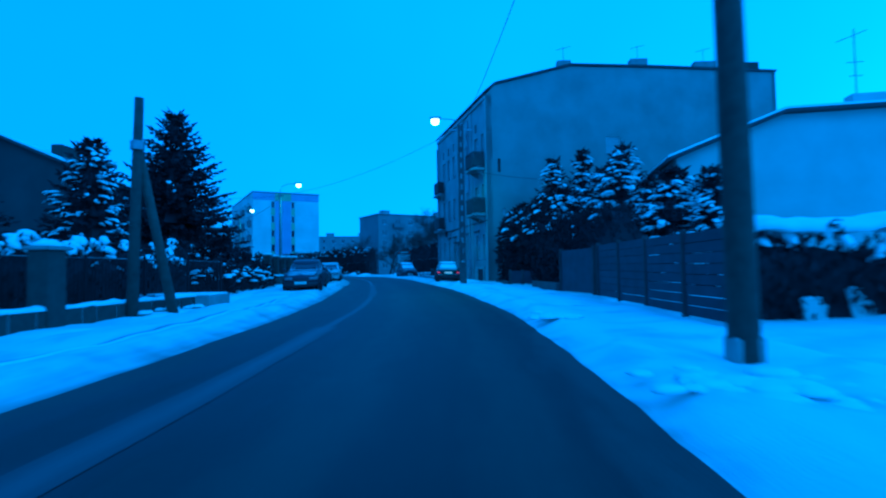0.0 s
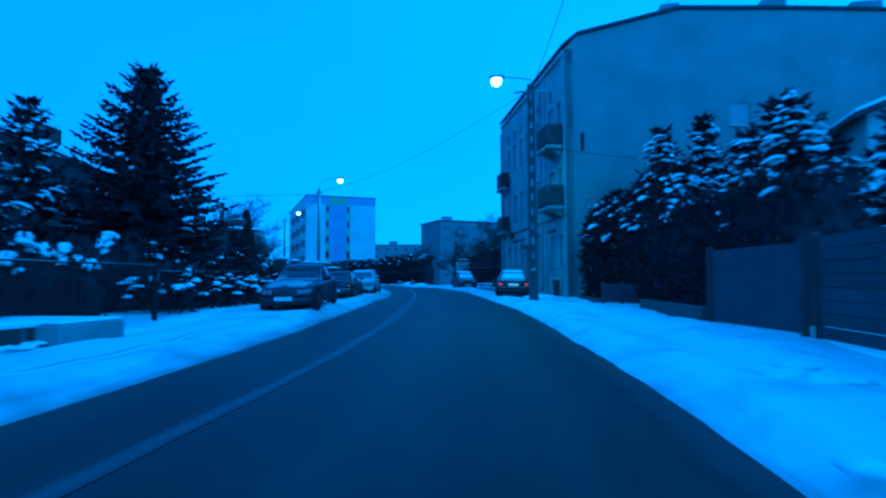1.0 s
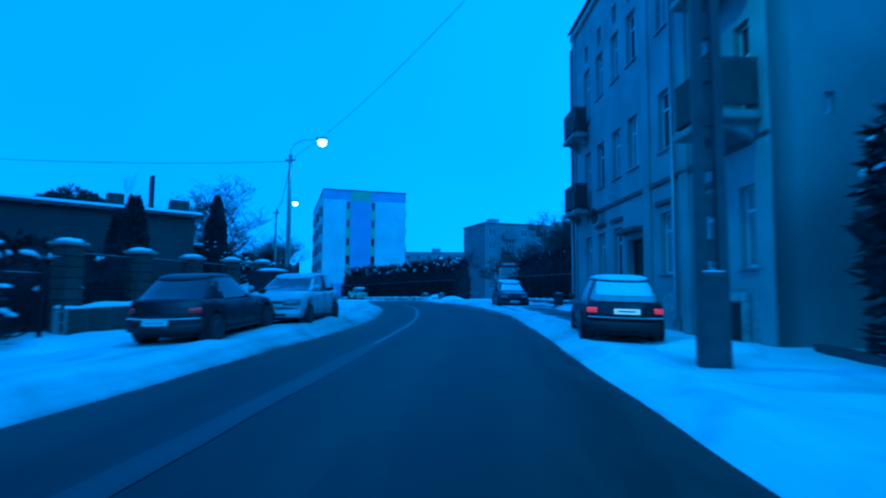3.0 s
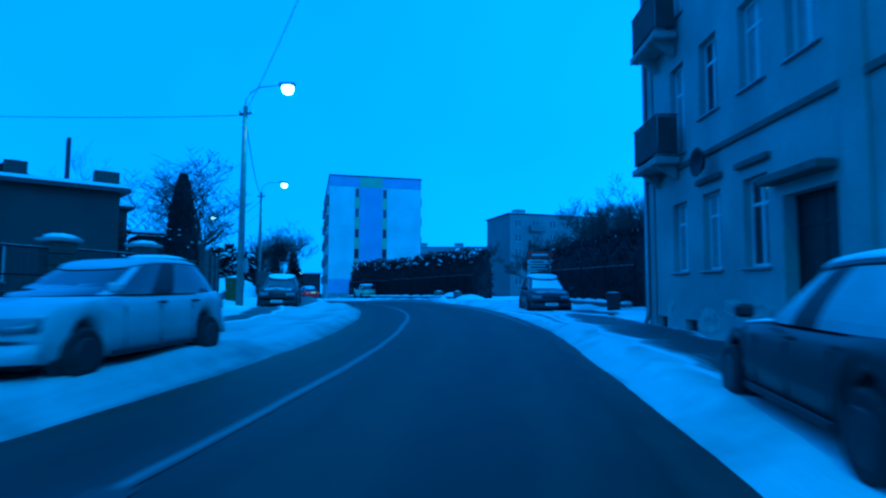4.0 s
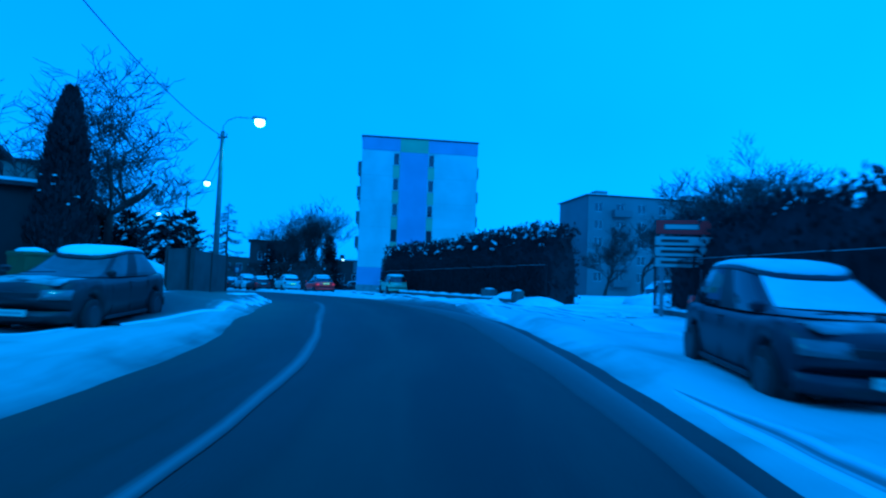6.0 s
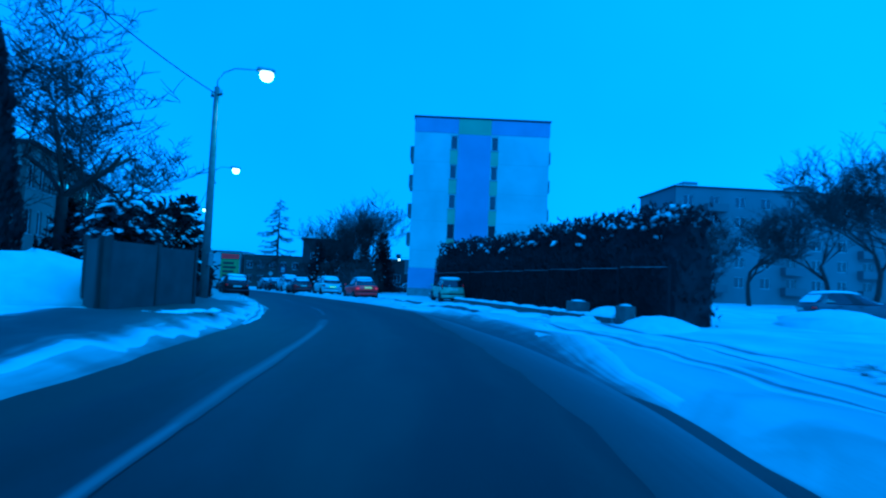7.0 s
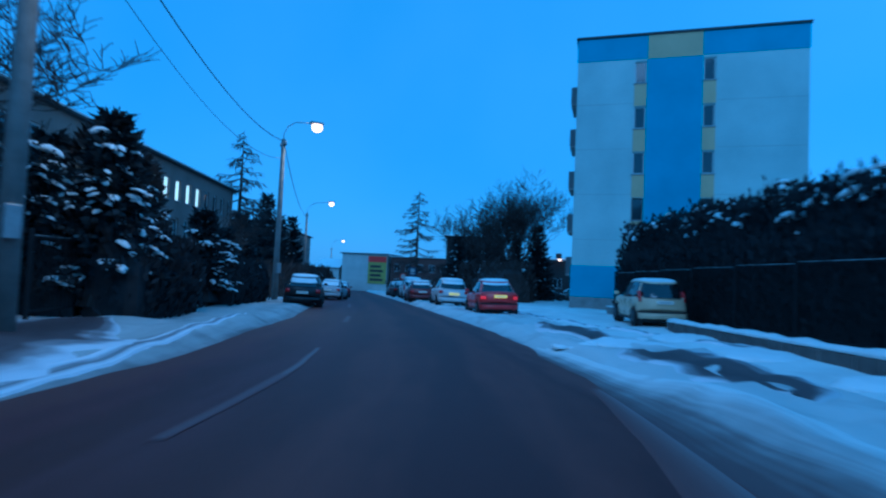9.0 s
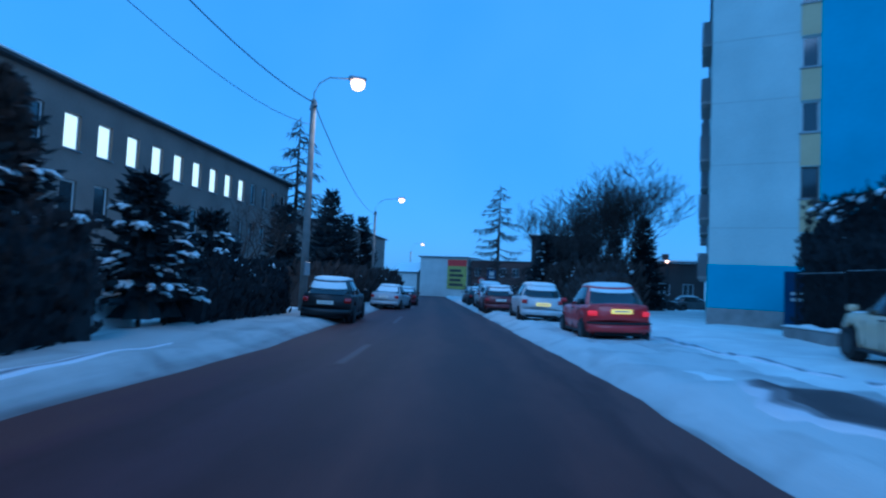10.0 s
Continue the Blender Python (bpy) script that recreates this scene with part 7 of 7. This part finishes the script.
    def outline(q):
        """Closed outline at the share q of the cabin's height."""
        f = 0.82 * q + 0.18 * q ** 3
        front, back = s0 + (s1 - s0) * f, r0 + (r1 - r0) * f
        half = W * (0.945 - (0.19 if style in ("van", "panda") else 0.2) * q ** 1.5)
        z = zb - 0.01 + (H - crown - zb) * q
        pts = []
        for k in range(n):
            a = 2 * math.pi * k / n
            c, s = math.cos(a), math.sin(a)
            px = abs(c) ** 0.52 * (1 if c > 0 else -1)
            py = abs(s) ** 0.52 * (1 if s > 0 else -1)
            xx = (front + back) / 2 + (front - back) / 2 * px + 0.09 * (1 - abs(py) ** 2) * (1 if c > 0 else -1) * (1 - 0.5 * q)
            pts.append((xx, half * py, z - q * bulge(xx)))
        return pts
    grid = [outline(i / (levels - 1)) for i in range(levels)]
    pieces = {}
    mid = (s0 + r0) / 2
    for k in range(n):
        a = math.degrees(2 * math.pi * (k + 0.5) / n) % 360
        gx = (grid[3][k][0] + grid[3][(k + 1) % n][0]) / 2
        side = "l" if a < 180 else "r"
        b = a if a < 180 else 360 - a
        if b < 44:
            kind = "windscreen"
        elif b < 56:
            kind = "frame"
        elif b > (124 if style == "panda" else 130):
            kind = "rear_window"
        elif b > 117:
            kind = "frame"
        elif abs(gx - mid) < 0.06 * L:
            kind = "frame"
        else:
            kind = ("front_" if gx > mid else "rear_") + side
        if kind == "frame":
            kind = "frame_%s%d" % (side, 0 if b < 56 else 2 if b > 117 else 1)
        pieces.setdefault(kind, []).append(k)
    names = {"windscreen": "windscreen", "rear_window": "rear_window"}
    for kind, ks in pieces.items():
        m = Mesh()
        for k in ks:
            j = (k + 1) % n
            for i in range(levels - 1):
                m.add([grid[i][k], grid[i][j], grid[i + 1][j], grid[i + 1][k]], [(0, 1, 2, 3)])
        framed = kind.startswith("frame")
        part(names.get(kind, "window_pillar" if framed else "side_window"), m, PLASTIC if kind[:5] == "frame" and kind[-1] == "1" else color if framed else glass or CAR_GLASS, t, smooth=True)
    top = grid[-1]
    mx = (s1 + r1) / 2
    rr = [[(mx + (px - mx) * q, py * q, H - crown + zz * crown / 0.08 - bulge(mx + (px - mx) * q)) for px, py, _ in top] for q, zz in ((1.0, 0.0), (0.995, 0.012), (0.975, 0.03), (0.94, 0.046), (0.86, 0.062), (0.7, 0.074), (0.4, 0.08), (0.1, 0.081))]
    part("roof", Mesh().loft(rr), color, t, smooth=True)
    # wheels
    for xx in (-fw * L, fw * L):
        for s in (-1, 1):
            part("wheel_arch", Mesh().wheel_disc(xx, s * (W - 0.17), rw - 0.015, ra, 0.16, 20), PLASTIC, t)
            wheel = part("tyre", Mesh().wheel_disc(xx, s * (W - 0.06), rw - 0.015, rw, 0.185, 20), TYRE, t)
            part("rim", Mesh().wheel_disc(xx, s * (W + 0.03), rw - 0.015, rw * 0.62, 0.03, 12, rounding=0.012), RIM, wheel)

    def bar(z0, z1, end, reach, out, deep=0.05):
        """A bowed strip round the front or the rear."""
        m, rings_ = Mesh(), []
        for k in range(13):
            q = -1 + 2 * k / 12
            yy = q * reach * W
            xx = end * (end_x((z0 + z1) / 2, end) - 0.30 * abs(q * reach) ** 2.6)
            rings_.append([(xx - end * deep, yy, z0), (xx + end * out, yy, z0 + 0.01), (xx + end * out, yy, z1 - 0.01), (xx - end * deep, yy, z1)])
        return m.loft(rings_)
    part("front_bumper", bar(0.24, 0.45, 1, 0.93, 0.035), trim or color, t, smooth=True)
    part("rear_bumper", bar(0.27, 0.47, -1, 0.95, 0.04), trim or color, t, smooth=True)
    if style in ("panda", "notch"):
        part("bumper_strip", bar(0.455, 0.525, -1, 0.955, 0.05), PLASTIC, t, "black rubbing strip")
    if ledge:
        part("bumper_snow", bar(0.528, 0.556, -1, 0.9, 0.052, 0.1), SNOW_CLEAN, t, "thin snow along the bumper")
    part("grille", bar(nose * 0.70, nose * 0.80, 1, 0.42, 0.018), PLASTIC, t)
    part("lower_grille", bar(0.27, 0.35, 1, 0.55, 0.042), PLASTIC, t)
    tall = {"panda": 0.36, "wagon": 0.13, "van": 0.4, "suv": 0.22, "notch": 0.14}.get(style, 0.17)
    for s in (-1, 1):
        def lens(end, a, b, z0, z1, out):
            m, rings_ = Mesh(), []
            for k in range(5):
                q = s * (a + (b - a) * k / 4)
                xa, xb = end_x(z0, end) - 0.30 * abs(q) ** 2.6, end_x(z1, end) - 0.30 * abs(q) ** 2.6
                rings_.append([(end * (xa - 0.12), q * W * 0.95, z0), (end * (xa + out), q * W * 0.955, z0 + 0.015), (end * ((xa + xb) / 2 + out + 0.012), q * W * 0.955, (z0 + z1) / 2), (end * (xb + out), q * W * 0.95, z1 - 0.01), (end * (xb - 0.12), q * W * 0.93, z1)])
            return m.loft(rings_)
        part("headlight", lens(1, 0.46, 0.93, nose * 0.66, nose * 0.86, 0.02), HEADLIGHT, t, smooth=True)
        part("tail_light", lens(-1, 0.73 if style not in ("panda", "van") else 0.88, 0.97, zb * (0.84 if style == "panda" else 0.70), zb * (0.84 if style == "panda" else 0.70) + tall, 0.022), TAIL_LIT if lit else TAIL, t, smooth=True)
        part("mirror", Mesh().box(s0 - 0.30, s0 - 0.18, s * (W + 0.08) - 0.09, s * (W + 0.08) + 0.09, zb + 0.01, zb + 0.14, 0.035), color, t)
        for xx in (-0.06 * L, -0.44 * L):
            part("door_handle", Mesh().box(xx - 0.09, xx + 0.09, s * (W - 0.012) - 0.02, s * (W - 0.012) + 0.02, zb * 0.86, zb * 0.86 + 0.03, 0.008), PLASTIC, t)
        for xx in (0.30 * L, -0.04 * L, -0.40 * L):
            part("door_seam", Mesh().box(xx - 0.005, xx + 0.005, s * W * 0.994 - 0.006, s * W * 0.994 + 0.006, 0.28, zb * 0.84), PLASTIC, t)
        part("sill_trim", Mesh().box(-0.42 * L, 0.42 * L, s * (W - 0.01) - 0.018, s * (W - 0.01) + 0.018, 0.2, 0.27, 0.008), PLASTIC, t)
    for xx, s, z in ((L + 0.045, 1, 0.36), (-L - 0.045, -1, plate_z)):
        xx += s * (end_x(z + 0.05, s) - L)
        p = part("number_plate", Mesh().box(xx - 0.006, xx + 0.006, -0.26, 0.26, z, z + 0.11), (rear_plate or PLATE_GLOW if lit else rear_plate or PLATE) if s < 0 else PLATE, t)
        part("plate_bar", Mesh().box(xx + s * 0.007, xx + s * 0.010, -0.2, 0.2, z + 0.035, z + 0.075), PLATE_INK, p)
    part("wiper", Mesh().tube([(s0 + 0.03, -W * 0.55, zb + 0.03), (s0 + 0.01, W * 0.1, zb + 0.07)], 0.01, 4), PLASTIC, t)
    # snow
    if snow:
        rs = [[(mx + (px - mx) * q * rnd.uniform(0.985, 1.01), py * q, H - crown + zz * crown / 0.08 - bulge(mx + (px - mx) * q)) for px, py, _ in top] for q, zz in ((0.95, 0.03), (0.955, 0.052), (0.9, 0.066 + 0.016 * snow), (0.75, 0.08 + 0.024 * snow), (0.45, 0.09 + 0.03 * snow), (0.1, 0.091 + 0.031 * snow))]
        part("roof_snow", Mesh().loft(rs), SNOW_CLEAN, t, "snow on the roof", smooth=True)
    if snow_hood:
        m, rings_ = Mesh(), []
        for k in range(7):
            f = k / 6
            xx = s0 + 0.06 + (0.90 * L - s0 - 0.06) * f
            z = deck(xx / L) + 0.004
            w = W * (0.82 - 0.08 * f) * rnd.uniform(0.9, 1.0)
            e = 0.028 * snow_hood * min(1, 8 * f, 8 * (1 - f)) + 0.003
            rings_.append([(xx, -w, z - 0.02), (xx, -w * 0.92, z + e), (xx, 0, z + 0.022 + e * 1.2), (xx, w * 0.92, z + e), (xx, w, z - 0.02)])
        part("bonnet_snow", m.loft(rings_), SNOW_CLEAN if snow_hood > 0.5 else THIN_SNOW, t, "thin snow on the bonnet", smooth=True)
    for share, kind, nrm in ((snow_glass, "windscreen", 1), (snow_glass * 0.9, "rear_window", -1)):
        if share > 0:
            ks = pieces[kind]
            ks = sorted(ks, key=lambda k: grid[0][k][1])
            lo = int(round((levels - 1) * (1 - share)))
            m, rings_ = Mesh(), []
            idx = ks + [(ks[-1] + 1) % n if grid[0][(ks[-1] + 1) % n][1] > grid[0][ks[-1]][1] else (ks[-1] - 1) % n]
            for i in range(lo, levels):
                rings_.append([(grid[i][k][0] + nrm * 0.012, grid[i][k][1] * 0.97, grid[i][k][2] + 0.012) for k in idx])
            part("glass_snow", m.loft(rings_, caps=False, closed=False), SNOW_CLEAN, t, "snow on the glass", smooth=True)
    Mesh.unit = UNIT
    return t


NAVY, BLACKP = paint("dark_blue_paint", (0.012, 0.016, 0.026), 0.45, 0.12), paint("black_paint", (0.010, 0.010, 0.011), 0.45, 0.12)
SILVER, WHITEP = paint("silver_paint", (0.46, 0.47, 0.48), 0.45, 0.2), paint("white_paint", (0.66, 0.66, 0.65))
REDP, CREAM, MAROON = paint("red_paint", (0.40, 0.032, 0.034)), paint("cream_paint", (0.62, 0.53, 0.33)), paint("maroon_paint", (0.10, 0.02, 0.022))
GREYP, GREEN = paint("grey_paint", (0.09, 0.10, 0.105)), paint("dark_green_paint", (0.012, 0.018, 0.018), 0.45, 0.12)


def way(s, back=False):
    u = on_line(s)[1]
    k = -1 if back else 1
    return (k * float(u[0]), k * float(u[1]))


END = (-0.835, 0.55)
car(-5.3, 24.3, (0.15, -0.988), NAVY, "dark saloon car facing oncoming traffic, thin snow on its bonnet", 4.35, 1.72, 1.44, "sedan", 0, 0, seed=1, trim=PLASTIC, dz=-0.01, snow_hood=0.4)
car(-7.2, 33.7, (-0.12, 0.993), BLACKP, "black hatchback parked on the snow", 3.9, 1.66, 1.42, "notch", 0, 0, seed=2, trim=PLASTIC, plate_z=0.42, ledge=True, snow_hood=0.2)
car(-7.25, 37.15, (0.16, -0.987), SILVER, "pale silver hatchback parked on the snow", 4.2, 1.76, 1.49, "hatch", 0, 0, seed=4, dz=-0.04, snow_hood=0)
car(0.59, 36.5, (-0.071, 0.998), GREEN, "dark estate car with snow on its roof and rear window", 4.2, 1.7, 1.44, "wagon", 1.2, 0.75, seed=3, trim=PLASTIC, lit=True, glass=FROST, snow_hood=1.0, ledge=True)
car(-3.5, 53.5, (0.25, -0.968), NAVY, "dark blue people carrier with a snow-covered windscreen", 4.3, 1.78, 1.66, "van", 0.6, 0.7, seed=5, dz=-0.05, snow_hood=0.15, name="people_carrier")
car(-14.65, 52.6, (0.47, -0.883), BLACKP, "dark crossover car with thin snow on its bonnet", 4.3, 1.78, 1.62, "suv", 0.3, 0, seed=8, dz=-0.05, glass=FROST_DARK, snow_hood=0.2)
car(-23.13, 80.27, (-0.687, 0.727), CREAM, "cream boxy small hatchback with snow on its roof", 3.55, 1.6, 1.54, "panda", 0.8, 0.0, seed=6, plate_z=0.75)
car(-29.37, 80.14, (-0.811, 0.585), REDP, "red hatchback with snow on its roof and rear window", 3.95, 1.68, 1.5, "notch", 1.3, 0.15, seed=9, plate_z=0.74, lit=True, rear_plate=PLATE_YELLOW)
car(-34.8, 83.12, (-0.815, 0.579), WHITEP, "white hatchback with snow on its roof", 4.1, 1.7, 1.5, "hatch", 1.2, 0.3, seed=11, rear_plate=PLATE_YELLOW)
car(-40.6, 86.2, END, MAROON, "dark red estate car with snow on its roof", 4.3, 1.7, 1.45, "wagon", 1.0, 0.4, seed=12)
car(-45.4, 89.6, END, WHITEP, "white van-like car with snow on its roof", 4.3, 1.75, 1.75, "van", 1.0, 0.4, seed=14)
car(-50.5, 92.8, END, BLACKP, "dark car with snow on its roof", 4.2, 1.7, 1.45, "hatch", 1.0, 0.4, seed=15)
car(-55.5, 96.2, END, GREYP, "grey car with snow on its roof", 4.2, 1.7, 1.5, "wagon", 1.0, 0.4, seed=17)
car(-36.1, 75.96, (-0.84, 0.543), BLACKP, "black hatchback with snow on its roof and rear window", 4.0, 1.68, 1.46, "hatch", 1.0, 0.6, seed=16)
car(-45.2, 83.0, (-0.74, 0.672), SILVER, "silver car with snow on its roof", 4.2, 1.7, 1.42, "sedan", 1.0, 0.5, seed=19)
car(-51.5, 87.6, END, MAROON, "dark red car with snow on its roof", 4.0, 1.68, 1.42, "hatch", 1.0, 0.5, seed=20)
car(0.5, 80.5, (0.9, 0.4), WHITEP, "pale van parked in the yard, snow on its roof", 4.9, 1.9, 1.95, "van", 1.0, 0.3, seed=22, name="van")
car(-4.5, 78.5, (0.9, 0.4), GREYP, "snow-covered car in the yard", 4.2, 1.7, 1.45, "hatch", 1.2, 0.9, seed=23)


# pale slabs leaning before the hedge
for x, y, h in ((7.5, 10.75, 0.42), (8.3, 10.7, 0.55)):
    t = thing("paving_slab", pose(x, y, gz(x, y) - 0.06, -14, 0, 8), "pale concrete slab leaning before the hedge", "slab", "leaning slabs")
    part("slab", Mesh().box(-0.24, 0.24, -0.03, 0.03, 0, h, 0.012), PALE, t)
    part("snow", Mesh().lump(0, 0, h, 0.2, 0.05, 0.04, random.Random(3)), SNOW_CLEAN, t, smooth=True)


# small lamps far beyond the blocks
for x, y, z in ((-61.9, 133.5, 4.2), (-78.8, 158.4, 3.5)):
    t = thing("street_lamp", pose(x, y, gz(x, y)), "small lit lamp far beyond the blocks", "street lamp", "street lamps")
    h = z - gz(x, y)
    part("pole", Mesh().tube([(0, 0, -0.2), (0, 0, h)], [0.09, 0.06], 6), POLE, t)
    part("lamp_head", Mesh().box(-0.3, 0.3, -0.25, 0.25, h + 0.1, h + 0.2, 0.03), STEEL, t)
    part("lens", Mesh().lump(0, 0, h, 0.28, 0.22, 0.1, random.Random(1), 9), SODIUM, t, "glowing orange lamp glass")
car(-48.4, 110.6, (0.75, 0.66), BLACKP, "dark car with snow on its roof by the low house", 4.1, 1.7, 1.45, "hatch", 1.2, 0.6, seed=31)
car(-46.3, 113.0, (0.75, 0.66), GREYP, "grey car with snow on its roof by the low house", 4.2, 1.7, 1.45, "hatch", 1.2, 0.6, seed=32)


# lights in the distance beyond the block
def far_light(x, y, z, glass, label):
    t = thing("distant_light", pose(x, y, -3.0), label, "lamp post", "distant lights")
    part("post", Mesh().tube([(0, 0, 0), (0, 0, z + 2.9)], 0.05, 6), IRON, t)
    head = part("lamp_head", Mesh().box(-0.2, 0.2, -0.12, 0.12, z + 3.12, z + 3.22, 0.02), IRON, t)
    part("lens", Mesh().loft([[(r * math.cos(k * 0.7854), r * math.sin(k * 0.7854), zz) for k in range(8)] for r, zz in ((0.08, z + 2.88), (0.17, z + 2.96), (0.17, z + 3.08), (0.12, z + 3.118))]), glass, head, smooth=True)


far_light(-53.0, 118.95, 3.5, SODIUM, "glowing orange lamp on a thin post")
far_light(-57.7, 125.3, 2.65, glow("red_lamp_glass", (1.0, 0.12, 0.05), 6.0), "glowing red lamp on a thin post")
